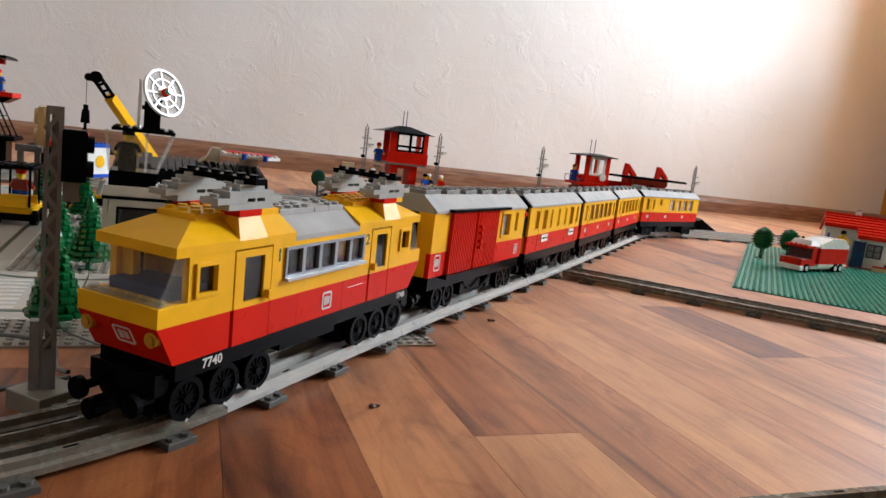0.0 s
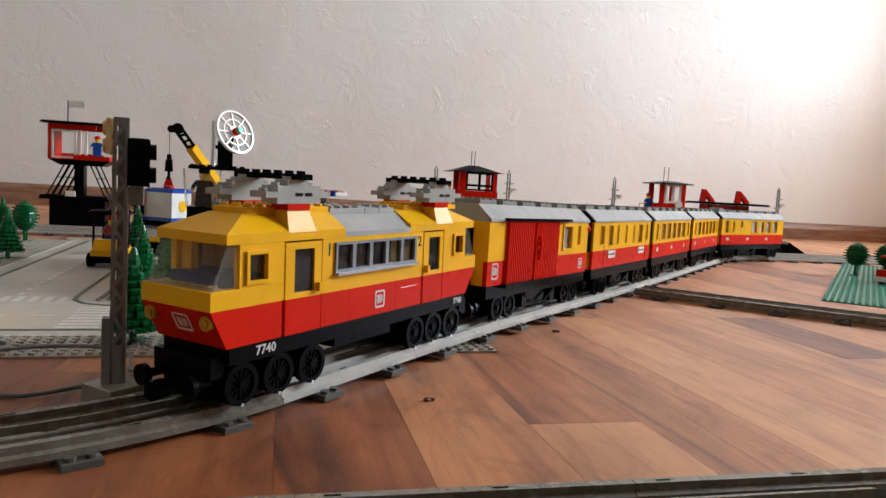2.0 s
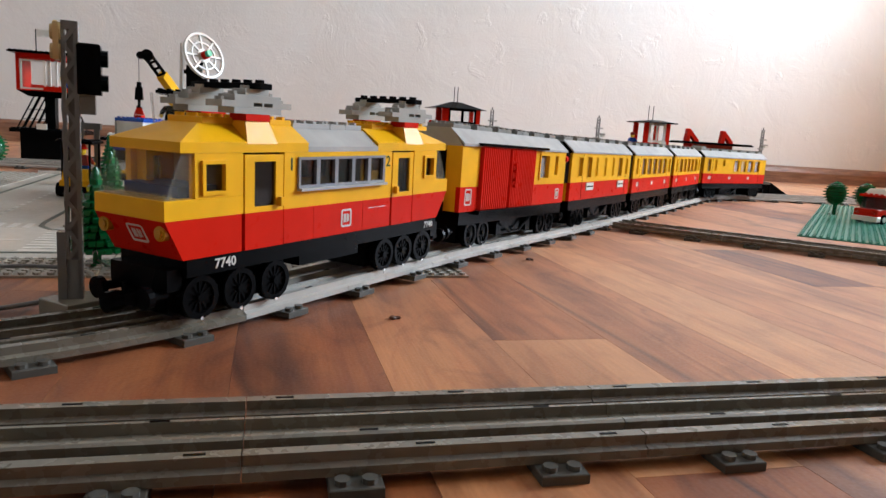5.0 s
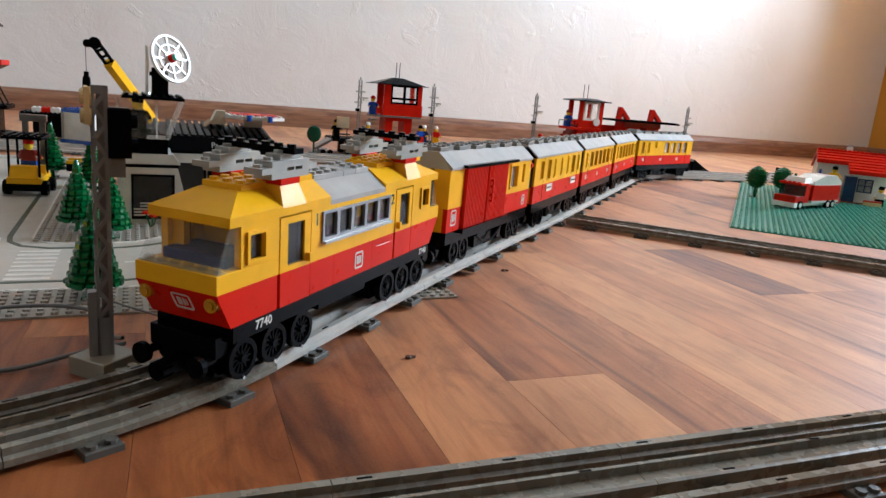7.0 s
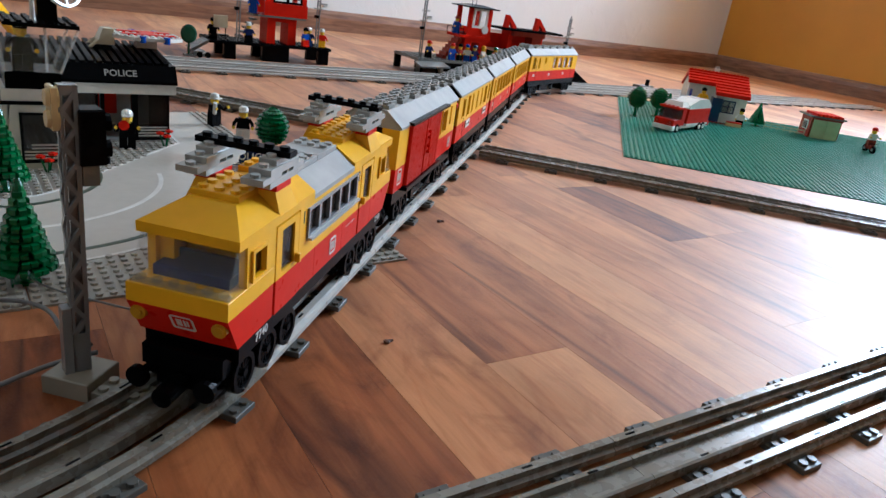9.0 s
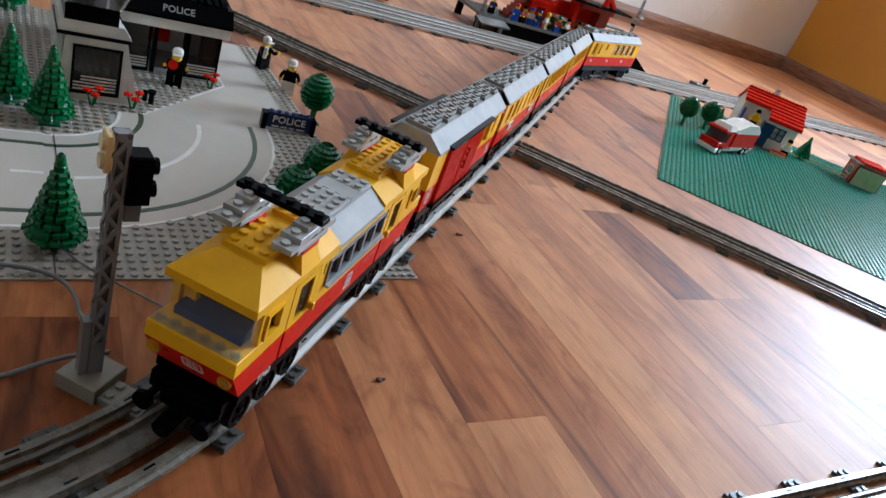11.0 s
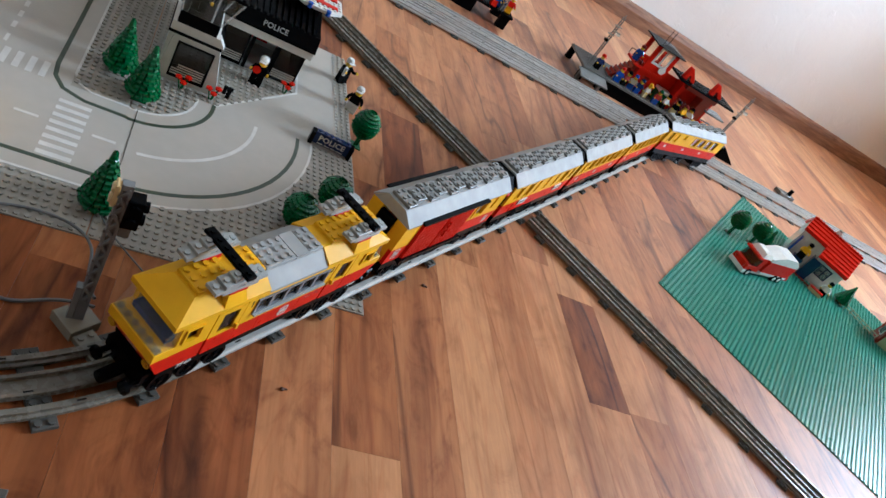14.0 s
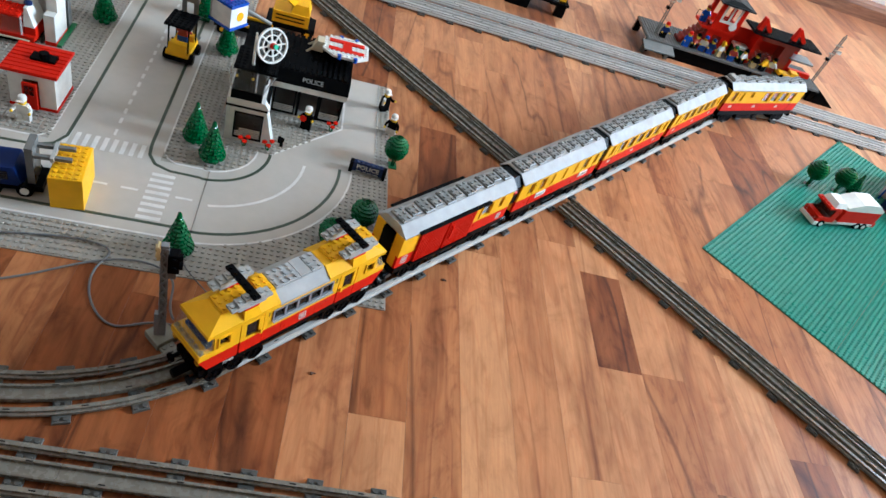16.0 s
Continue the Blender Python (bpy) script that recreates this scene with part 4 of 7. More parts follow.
    part("roof", Geo().prism([(-W - 0.0014, ZE + 0.0002), (-W - 0.0014, ZE + 0.0022), (-0.0125, 0.1050), (0.0125, 0.1050), (W + 0.0014, ZE + 0.0022), (W + 0.0014, ZE + 0.0002), (0.0135, 0.1030), (-0.0135, 0.1030)], -ov, L + ov), ROOFGREY, t, "grey sloped roof")
    tops = Geo()
    y = 0.004
    k = 0
    while y < L - 0.020:
        w = 2 if k % 2 else 3
        tops.brick(-0.012 if k % 2 == 0 else -0.008, y, 0.1050, w, 2, PH, True)
        y += 0.0195
        k += 1
    part("roof_vents", tops, VENTGREY, t, "row of studded grey plates along the ridge")
    if kind == "control":
        part("antenna_block", Geo().brick(-0.012, 0.006, 0.1082, 3, 2, PH), GREY, t)
    return t


coach(TRAIN @ pose(-0.2455, 0.4960, 0.0042, -0.85), "luggage", 0.2190, "red and yellow toy luggage van with ribbed sliding doors")
coach(TRAIN @ pose(-0.2455, 0.7345, 0.0010, -0.2), "sleeper", 0.2210, "red and yellow toy sleeping car with white name boards")
coach(TRAIN @ pose(-0.2455, 0.9745, 0), "diner", 0.2210, "red and yellow toy dining car with grey roof")
coach(TRAIN @ pose(-0.2450, 1.2160, 0), "seats", 0.2210, "red and yellow toy passenger coach with grey roof")
coach(pose(0.399, 1.440, 0, 0, 0, -44.0), "control", 0.2580, "red and yellow toy control car standing in a curve")

# ---- town base plates ----
def town(x, y, z=0.0, turn=0.0):
    """A place on the base plates: studs to the left of and behind the front right corner."""
    return TOWN @ pose(-x * S, y * S, z, 0, 0, turn)


PZ = 0.0016


def strip(g, pts, w, z0, z1):
    """A flat printed line of width w along points (studs)."""
    n = len(pts)
    for i, p in enumerate(pts):
        a, b = Vector(pts[max(i - 1, 0)]), Vector(pts[min(i + 1, n - 1)])
        d = (b - a).normalized()
        q = Vector((-d.y, d.x)) * w / 2
        for e in (Vector(p) + q, Vector(p) - q):
            g.v += [(-e.x * S, e.y * S, z0), (-e.x * S, e.y * S, z1)]
    for i in range(n - 1):
        k = 4 * i
        g.f += [(k + 1, k + 5, k + 7, k + 3), (k, k + 2, k + 6, k + 4), (k, k + 4, k + 5, k + 1), (k + 2, k + 3, k + 7, k + 6)]
    k = 4 * (n - 1)
    g.f += [(0, 1, 3, 2), (k, k + 2, k + 3, k + 1)]
    g.m = [0] * len(g.f)
    return g


def arc(cx, cy, r, a0, a1, n=16):
    return [(cx + r * math.cos(radians(a0 + (a1 - a0) * k / n)), cy + r * math.sin(radians(a0 + (a1 - a0) * k / n))) for k in range(n + 1)]


def base_plate(x0, y0, label, road, lines=(), greens=(), sheet=()):
    """A 32 by 32 plate with its corner at studs x0, y0; road(x, y) is true where it is printed and smooth."""
    t = thing("base_plate", TOWN, label, "base plate", "town base plates")
    g = Geo().box(-(x0 + 31.95) * S, (y0 + 0.05) * S, 0, -(x0 + 0.05) * S, (y0 + 31.95) * S, PZ)
    part("plate", g, PLATEGREY, t)
    st = Geo()
    for i in range(32):
        for j in range(32):
            x, y = x0 + i + 0.5, y0 + j + 0.5
            if not road(x, y):
                st.stud(-x * S, y * S, PZ, 7)
    part("studs", st, PLATEGREY, t)["kind"] = "stuff"
    if sheet:
        sh = Geo()
        for poly in sheet:
            sh.prism([(-x * S, y * S) for x, y in poly][::-1], PZ, PZ + 0.0003, "z")
        part("road_print", sh, ROADGREY, t, "pale grey printed road")
    if lines:
        for pts, wd in lines:
            part("white_line", strip(Geo(), pts, wd, PZ, PZ + 0.0005), LINEWHITE, t, "white printed road line")
    if greens:
        for pts, wd in greens:
            part("kerb_line", strip(Geo(), pts, wd, PZ, PZ + 0.0006), LINEGREEN, t, "dark green printed kerb line")
    return t


# curve plate
def on_curve(x, y):
    r = math.hypot(x - 32, y - 32)
    return 7.6 < r < 25.2 and x < 32


BEND = base_plate(0, 0, "grey studded base plate with a printed road bend", on_curve,
           [(arc(32, 32, 25.0, 180, 270), 0.35), (arc(32, 32, 16.4, 184, 262), 0.5), (arc(32, 32, 7.8, 180, 270), 0.35)],
           [(arc(32, 32, 22.8, 180, 270), 0.55), (arc(32, 32, 10.1, 180, 270), 0.55)],
           [arc(32, 32, 25.0, 180, 270, 20) + arc(32, 32, 7.8, 270, 180, 12)])


part("plate_joint", strip(Geo(), [(31.0, 7.3), (31.0, 24.3)], 0.05, PZ, PZ + 0.0008), BLACK, BEND, "dark seam between the plates")


# junction plate to its left
def on_junction(x, y):
    if 7.0 < y < 24.8:
        return True
    return 39.2 < x < 56.2 and y >= 24.8


zebra = [([(35.8, 10.6 + k * 1.45), (39.4, 10.6 + k * 1.45)], 0.72) for k in range(8)]
zebra += [([(42.2 + k * 1.45, 24.0), (42.2 + k * 1.45, 27.4)], 0.72) for k in range(9)]
base_plate(32, 0, "grey studded base plate with a printed road junction and zebra crossings", on_junction,
           zebra + [([(32.2, 16.3), (34.8, 16.3)], 0.45), ([(40.5, 16.3), (43.0, 16.3)], 0.45), ([(45.0, 16.3), (48.0, 16.3)], 0.45), ([(50, 16.3), (53, 16.3)], 0.45), ([(47.3, 28.5), (47.3, 30.2)], 0.4), ([(32, 7.2), (64, 7.2)], 0.35),
                    ([(32, 24.4), (36.5, 24.4), (38.2, 25.4), (38.9, 27.2), (38.9, 32)], 0.35), ([(64, 24.4), (58.0, 24.4), (56.6, 25.6), (56.3, 27.2), (56.3, 32)], 0.35)],
           [([(32, 9.6), (64, 9.6)], 0.55), ([(32, 22.1), (37.0, 22.2), (39.6, 23.3), (40.9, 25.4), (41.2, 28), (41.2, 32)], 0.55), ([(64, 22.1), (57.5, 22.3), (55.0, 23.5), (53.8, 26), (53.7, 32)], 0.55)],
           [[(32, 7.2), (64, 7.2), (64, 24.4), (32, 24.4)], [(39.0, 24.4), (56.2, 24.4), (56.2, 32), (39.0, 32)]])


def on_street(x, y):
    return 39.2 < x < 56.2


for y0 in (32, 64):
    base_plate(32, y0, "grey studded base plate with a printed straight road", on_street,
               [([(47.4, y0 + k * 2.9), (47.4, y0 + k * 2.9 + 1.5)], 0.5) for k in range(11)] + [([(38.9, y0), (38.9, y0 + 32)], 0.35), ([(56.3, y0), (56.3, y0 + 32)], 0.35)],
               [([(41.2, y0), (41.2, y0 + 32)], 0.55), ([(53.7, y0), (53.7, y0 + 32)], 0.55)],
               [[(38.9, y0), (56.3, y0), (56.3, y0 + 32), (38.9, y0 + 32)]])


# police plate with its paved forecourt
def on_forecourt(x, y):
    return 2.6 < x < 9.8 or (x >= 9.8 and y < 44.8 - (x - 9.5) * 1.05 and x < 24.2)


base_plate(0, 32, "grey studded base plate with a smooth printed forecourt", on_forecourt,
           [([(2.6, 32), (2.6, 64)], 0.35), ([(9.6, 64), (9.6, 44.6), (21.8, 32)], 0.4)], [],
           [[(2.6, 32), (21.8, 32), (9.6, 44.6), (9.6, 64), (2.6, 64)]])
base_plate(64, 0, "grey studded base plate with a printed road", lambda x, y: 7.0 < y < 24.8,
           [([(64, 7.2), (96, 7.2)], 0.35), ([(64, 24.4), (96, 24.4)], 0.35)], [([(64, 9.6), (96, 9.6)], 0.55), ([(64, 22.1), (96, 22.1)], 0.55)], [[(64, 7.2), (96, 7.2), (96, 24.4), (64, 24.4)]])
base_plate(64, 32, "plain grey studded base plate", lambda x, y: False)
base_plate(64, 64, "plain grey studded base plate", lambda x, y: False)


# ---- lawn base plates ----
def lawn(v, u, z=0.0, turn=0.0):
    return TRAIN @ pose(v, u, z, 0, 0, turn)


LV, LU = -0.018, 1.054
for a in (0, 1, 2):
    for b in (0, 1, 2):
        t = thing("lawn_base_plate", lawn(LV + a * 0.256, LU + b * 0.256), "bright green studded toy base plate lying on the floor", "base plate", "green base plates")
        part("plate", Geo().box(0.0004, 0.0004, 0, 0.2556, 0.2556, PZ), PLATEGREEN, t)
        st = Geo()
        for i in range(32):
            for j in range(32):
                st.stud((i + 0.5) * S, (j + 0.5) * S, PZ, 6)
        part("studs", st, PLATEGREEN, t)["kind"] = "stuff"

# ---- small kinds of things ----
def figure(m, torso, legs, hat, label, group="toy figures", arm=0.0, extra=None, carried=None):
    """A toy figure as one plain mesh: legs, body, arms, head and headgear."""
    g = Geo()
    g.mi = 1
    g.box(-0.0078, -0.004, 0, -0.0002, 0.004, 0.0125, 0.0004).box(0.0002, -0.004, 0, 0.0078, 0.004, 0.0125, 0.0004).box(-0.0078, -0.0055, 0, 0.0078, 0.004, 0.003)
    g.box(-0.0078, -0.0038, 0.0125, 0.0078, 0.0038, 0.0145)
    g.mi = 0
    g.taper(-0.0078, -0.004, 0.0145, 0.0078, 0.004, 0.0270, 0.0018, 0.0005, 0.0018, 0.0005)
    for s in (-1, 1):
        a = (s * 0.0065, 0, 0.0255)
        e = (s * 0.0103, -0.002 - arm * 0.004, 0.0200)
        h = (s * 0.0106, -0.007 - arm * 0.004, 0.0165 + arm * 0.008)
        g.mi = 0
        g.rod(a, e, 0.0023, 6).rod(e, h, 0.0020, 6)
        g.mi = 2
        g.rod(h, (h[0], h[1] - 0.0025, h[2]), 0.0019, 6)
    g.mi = 2
    g.lathe([(0, 0.0270), (0.0030, 0.0270), (0.0030, 0.0280), (0.0048, 0.0288), (0.0050, 0.0350), (0.0044, 0.0360), (0, 0.0360)], 12)
    g.mi = 3
    g.lathe([(0.0052, 0.0335), (0.0056, 0.0345), (0.0056, 0.0375), (0.0044, 0.0398), (0.0020, 0.0408), (0, 0.0410)], 12)
    g.box(-0.0046, -0.0082, 0.0342, 0.0046, -0.004, 0.0352)
    if extra:
        g.mi = 4
        extra(g)
    return solid("toy_figure", g, [torso, legs, SKIN, hat, carried or WHITE], m, label, "toy figure", group)


def pine(m, h=0.062, r=0.0160, group="toy pines"):
    """Moulded toy pine: tiers of small drooping needles round a core."""
    t = thing("toy_pine", m, "dark green moulded plastic toy pine tree on the base plate", "toy tree", group)
    part("trunk", Geo().rod((0, 0, 0), (0, 0, h * 0.3), 0.0028, 8).box(-0.008, -0.008, 0, 0.008, 0.008, 0.0018, 0.0003), GREEN, t)
    g = Geo().lathe([(0.0012, h), (0.0030, h * 0.93), (r * 0.52, h * 0.22), (0, h * 0.20)], 12)
    rr = random.Random(5)
    tiers = 11
    for k in range(tiers):
        f = k / (tiers - 1)
        z = h * (0.20 + 0.76 * f)
        rad = r * (1 - f) ** 0.92 + 0.0016
        n = max(5, int(2 * math.pi * rad / 0.0056))
        for i in range(n):
            a = 2 * math.pi * (i + 0.5 * (k % 2)) / n + rr.uniform(-0.06, 0.06)
            c, s = math.cos(a), math.sin(a)
            i0, o0 = rad * 0.40, rad * rr.uniform(0.97, 1.06)
            w = 0.0021
            dz = h * 0.030
            v = [(c * i0 - s * w, s * i0 + c * w, z + dz), (c * i0 + s * w, s * i0 - c * w, z + dz), (c * o0 + s * w, s * o0 - c * w, z - 0.0006), (c * o0 - s * w, s * o0 + c * w, z - 0.0006)]
            g.add(v + [(x, y, q - 0.0030) for x, y, q in v], [(0, 1, 2, 3), (7, 6, 5, 4), (0, 4, 5, 1), (1, 5, 6, 2), (2, 6, 7, 3), (3, 7, 4, 0)])
    part("needles", g, GREEN, t)["kind"] = "stuff"
    return t


def round_tree(m, zc=0.034, r=0.0165, tall=1.12, mat=None, group="toy round trees", trunk=0.0022):
    """Moulded toy leaf tree: a lumpy ball of overlapping leaf rows on a thin forked trunk."""
    mat = mat or GREEN
    t = thing("toy_leaf_tree", m, "green moulded plastic toy tree with a round ribbed crown", "toy tree", group)
    part("trunk", Geo().rod((0, 0, 0), (0, 0, zc - r * 0.5), trunk, 8).rod((0.003, 0, 0), (0.0045, 0, zc - r * 0.6), 0.0012, 6).box(-0.008, -0.008, 0, 0.008, 0.008, 0.0016, 0.0003), mat, t)
    g = Geo()
    g.lathe([(0.0, zc + r * tall * 0.9)] + [(r * 0.84 * math.sin(a), zc + r * tall * 0.9 * math.cos(a)) for a in [math.pi * k / 8 for k in range(1, 8)]] + [(0.0, zc - r * tall * 0.9)], 14)
    rr = random.Random(9)
    rows = 12
    for k in range(rows):
        a = math.pi * (k + 0.6) / rows
        z, rad = zc + r * tall * math.cos(a), r * math.sin(a)
        n = max(4, int(2 * math.pi * rad / 0.0040))
        for i in range(n):
            b = 2 * math.pi * (i + 0.5 * (k % 2)) / n
            c, s = math.cos(b), math.sin(b)
            w, i0, o0 = 0.0016, rad * 0.7, rad * rr.uniform(0.97, 1.09)
            v = [(c * i0 - s * w, s * i0 + c * w, z + 0.0016), (c * i0 + s * w, s * i0 - c * w, z + 0.0016), (c * o0 + s * w, s * o0 - c * w, z), (c * o0 - s * w, s * o0 + c * w, z)]
            g.add(v + [(x, y, q - 0.0018) for x, y, q in v], [(0, 1, 2, 3), (7, 6, 5, 4), (0, 4, 5, 1), (1, 5, 6, 2), (2, 6, 7, 3), (3, 7, 4, 0)])
    part("crown", g, mat, t)["kind"] = "stuff"
    return t


def flowers(m, group="toy flowers"):
    t = thing("toy_flowers", m, "small red plastic flowers on green stems", "toy flowers", group)
    for x, y, z in ((-0.005, 0, 0.012), (0.004, 0.002, 0.0135), (0.0005, -0.004, 0.010)):
        f = part("stem", Geo().rod((x * 0.3, y * 0.3, 0), (x, y, z), 0.0008, 5), GREEN, t)
        b = Geo()
        for k in range(5):
            a = 2 * math.pi * k / 5
            b.rod((x + 0.0022 * math.cos(a), y + 0.0022 * math.sin(a), z), (x + 0.0022 * math.cos(a), y + 0.0022 * math.sin(a), z + 0.0018), 0.0015, 6)
        b.rod((x, y, z), (x, y, z + 0.0026), 0.0013, 6)
        part("blossom", b, RED, f, "red blossom")
    return t


def road_wheel(parent, x, y, r, w=0.006, hub=WHITE):
    g = Geo().rod((x - w / 2, y, r), (x + w / 2, y, r), r, 16)
    t = part("wheel", g, BLACK, parent)
    s = 1 if x > 0 else -1
    part("hub", Geo().rod((x + s * w / 2, y, r), (x + s * (w / 2 + 0.0008), y, r), r * 0.55, 12), hub, t)
    return t


# ---- colour-light signal beside the line ----
def signal(m):
    t = thing("railway_signal", m, "tall grey lattice toy railway signal on an aged beige foot", "railway signal")
    turn = pose(0, 0, 0, 0, 0, -52)
    part("foot", Geo().brick(-0.012, -0.012, 0, 3, 3, BH, False, 0.0005).move(turn), FOOTBEIGE, t, "aged beige foot")
    part("cable_box", Geo().box(-0.0074, -0.0032, BH, -0.0034, 0.0032, 0.0440, 0.0003), MASTGREY, t)
    part("foot_plate", Geo().brick(0.012, -0.010, 0, 3, 2, PH * 1.5).move(turn), FOOTBEIGE, t)
    H = 0.1455
    mast = Geo()
    for x in (-0.0032, 0.0020):
        for y in (-0.0032, 0.0020):
            mast.box(x, y, BH, x + 0.0012, y + 0.0012, H)
    mast.box(-0.0032, -0.0032, BH, 0.0032, 0.0032, 0.030).box(-0.0032, -0.0032, H - 0.004, 0.0032, 0.0032, H)
    z, k = 0.030, 0
    while z < H - 0.010:
        a, b = (-0.0026, 0.0026) if k % 2 == 0 else (0.0026, -0.0026)
        mast.rod((a, -0.0028, z), (b, -0.0028, z + 0.0075), 0.0014, 4)
        mast.rod((-0.0028, a, z), (-0.0028, b, z + 0.0075), 0.0014, 4)
        mast.rod((a, 0.0028, z), (b, 0.0028, z + 0.0075), 0.0014, 4)
        z += 0.0075
        k += 1
    mast.box(0.0032, -0.0032, BH, 0.0040, 0.0032, H)
    part("mast", mast, MASTGREY, t)
    part("cable_duct", Geo().box(-0.0010, -0.0010, 0.020, 0.0019, 0.0019, H - 0.004), DARKGREY, t)
    h = part("lamp_housing", Geo().box(0.0034, -0.0055, 0.1115, 0.0138, 0.0060, 0.1357, 0.0008), BLACK, t, "black lamp housing")
    for z in (0.1175, 0.1292):
        part("hood", Geo().rod((0.0136, 0.0, z), (0.0168, 0.0, z), 0.0040, 10).rod((0.0086, -0.0053, z), (0.0086, -0.0075, z), 0.0040, 10), BLACK, h)
    part("bracket", Geo().box(0.0042, -0.004, 0.1020, 0.0110, 0.004, 0.1113, 0.0004), DARKGREY, t)
    for z in (0.1310, 0.1400):
        part("lens", Geo().rod((-0.0033, 0, z), (-0.0080, 0, z), 0.0048, 14, 0.0034), TAN, t, "aged cream bulb cover")
    part("lens_block", Geo().box(-0.0065, -0.0045, 0.1270, -0.0041, 0.0045, 0.1450, 0.0006), TAN, t)
    return t


signal(pose(0.003, 0, 0) @ town(30.9, -10.9, 0, 6))


# ---- police station ----
def police_station(m):
    """Front left corner of the white tower at the origin, x to the right, y back."""
    t = thing("police_station", m, "white and black toy police station with glass lookout and dish", "toy building")
    b = BH
    part("tower_side", Geo().box(0, 0.004, 0, 0.004, 0.064, 6 * b), WHITE, t)
    g = Geo().hexa([(0.052, 0, 0), (0.069, 0, 0), (0.069, 0.020, 0), (0.052, 0.020, 0)], [(0.052, 0, 6 * b), (0.055, 0, 6 * b), (0.055, 0.020, 6 * b), (0.052, 0.020, 6 * b)])
    part("sloped_wall", g, WHITE, t)
    part("sloped_wall", Geo().hexa([(0, 0, 0), (0.012, 0, 0), (0.012, 0.004, 0), (0, 0.004, 0)], [(0.006, 0, 6 * b), (0.012, 0, 6 * b), (0.012, 0.004, 6 * b), (0.006, 0.004, 6 * b)]), WHITE, t)
    part("tower_side", Geo().box(0.0515, 0.0202, 0, 0.0555, 0.064, 6 * b), WHITE, t)
    part("front_sill", Geo().box(0.012, 0, 0, 0.052, 0.004, 0.006), WHITE, t)
    part("front_wall", Geo().box(0.012, 0, 5.3 * b, 0.052, 0.004, 6 * b), WHITE, t)
    w = part("window", frame_round_front(0.012, 0.052, 0.006, 5.3 * b, -0.0015), BLACK, t, "black framed window with a ribbed white blind")
    part("pane", Geo().box(0.014, 0.001, 0.008, 0.050, 0.0016, 5.1 * b), SMOKE, w)
    for k in range(5):
        part("blind_slat", Geo().box(0.020 if k > 2 else 0.014, 0.0005, 0.009 + k * 0.0030, 0.049, 0.0009, 0.0105 + k * 0.0030), WHITE, w)
    part("black_course", Geo().box(-0.001, -0.001, 6 * b, 0.056, 0.066, 6 * b + PH), BLACK, t)
    part("white_course", Geo().box(0, 0, 6 * b + PH, 0.050, 0.064, 7.4 * b), WHITE, t)
    part("corner_slope", Geo().hexa([(0.050, 0, 6 * b + PH), (0.058, 0, 6 * b + PH), (0.058, 0.012, 6 * b + PH), (0.050, 0.012, 6 * b + PH)], [(0.050, 0, 7.4 * b), (0.051, 0, 7.4 * b), (0.051, 0.012, 7.4 * b), (0.050, 0.012, 7.4 * b)]), WHITE, t)
    part("lookout_base", Geo().box(0.004, 0.0, 7.4 * b, 0.046, 0.046, 8.9 * b), BLACK, t)
    z0, z1 = 8.9 * b, 12.9 * b
    c = part("lookout", Geo().hexa([(0.004, 0, z0), (0.046, 0, z0), (0.046, 0.0008, z0), (0.004, 0.0008, z0)], [(0.001, -0.008, z1), (0.060, -0.008, z1), (0.060, -0.0072, z1), (0.001, -0.0072, z1)])
             .hexa([(0.0452, 0, z0), (0.046, 0, z0), (0.046, 0.040, z0), (0.0452, 0.040, z0)], [(0.0592, -0.008, z1), (0.060, -0.008, z1), (0.060, 0.040, z1), (0.0592, 0.040, z1)])
             .hexa([(0.004, 0, z0), (0.0048, 0, z0), (0.0048, 0.040, z0), (0.004, 0.040, z0)], [(0.001, -0.008, z1), (0.0018, -0.008, z1), (0.0018, 0.040, z1), (0.001, 0.040, z1)]), CLEAR, t, "clear flared lookout glass")
    for a, q in (((0.046, 0, z0), (0.060, -0.008, z1)), ((0.004, 0, z0), (0.001, -0.008, z1)), ((0.036, 0.002, z0), (0.036, 0.002, z1)), ((0.046, 0.040, z0), (0.060, 0.040, z1))):
        part("corner_post", Geo().rod(a, q, 0.0013, 6), CLEAREDGE, c)
    part("lookout_roof", Geo().brick(0.005, -0.010, z1, 7, 7, PH), BLACK, t)
    part("radio_stand", Geo().box(0.032, 0.008, z1 + PH, 0.047, 0.028, z1 + PH + 0.027, 0.0004).box(0.029, 0.016, z1 + 0.022, 0.0325, 0.020, z1 + 0.026), BLACK, t, "black stand behind the dish")
    part("aerial", Geo().rod((0.028, 0.004, z1 + PH), (0.028, 0.004, z1 + 0.050), 0.0023, 8, 0.0016).rod((0.028, 0.004, z1 + PH), (0.028, 0.004, z1 + 0.009), 0.003, 8, 0.0017), WHITE, t, "white rod aerial")
    # the dish: rim, ring and ribs of a slotted white wheel
    R = 0.0232
    dm = Matrix.Translation((0.048, 0.001, z1 + 0.039)) @ pose(0, 0, 0, 72, 0, 41)
    rim = Geo()
    for r0, r1, h in ((R, R - 0.0022, 0.003), (R * 0.62, R * 0.62 - 0.0014, 0.002), (R * 0.30, 0.001, 0.002)):
        rim.lathe([(r1, h), (r0, h), (r0, 0), (r1, 0), (r1, h)], 28)
    dish = part("dish", rim.move(dm), WHITE, t, "white slotted radar dish")
    for k in range(8):
        a = 2 * math.pi * k / 8
        part("dish_rib", Geo().rod((R * 0.28 * math.cos(a), R * 0.28 * math.sin(a), 0.0012), (R * 0.97 * math.cos(a), R * 0.97 * math.sin(a), 0.0012), 0.0013, 4).move(dm), WHITE, dish)
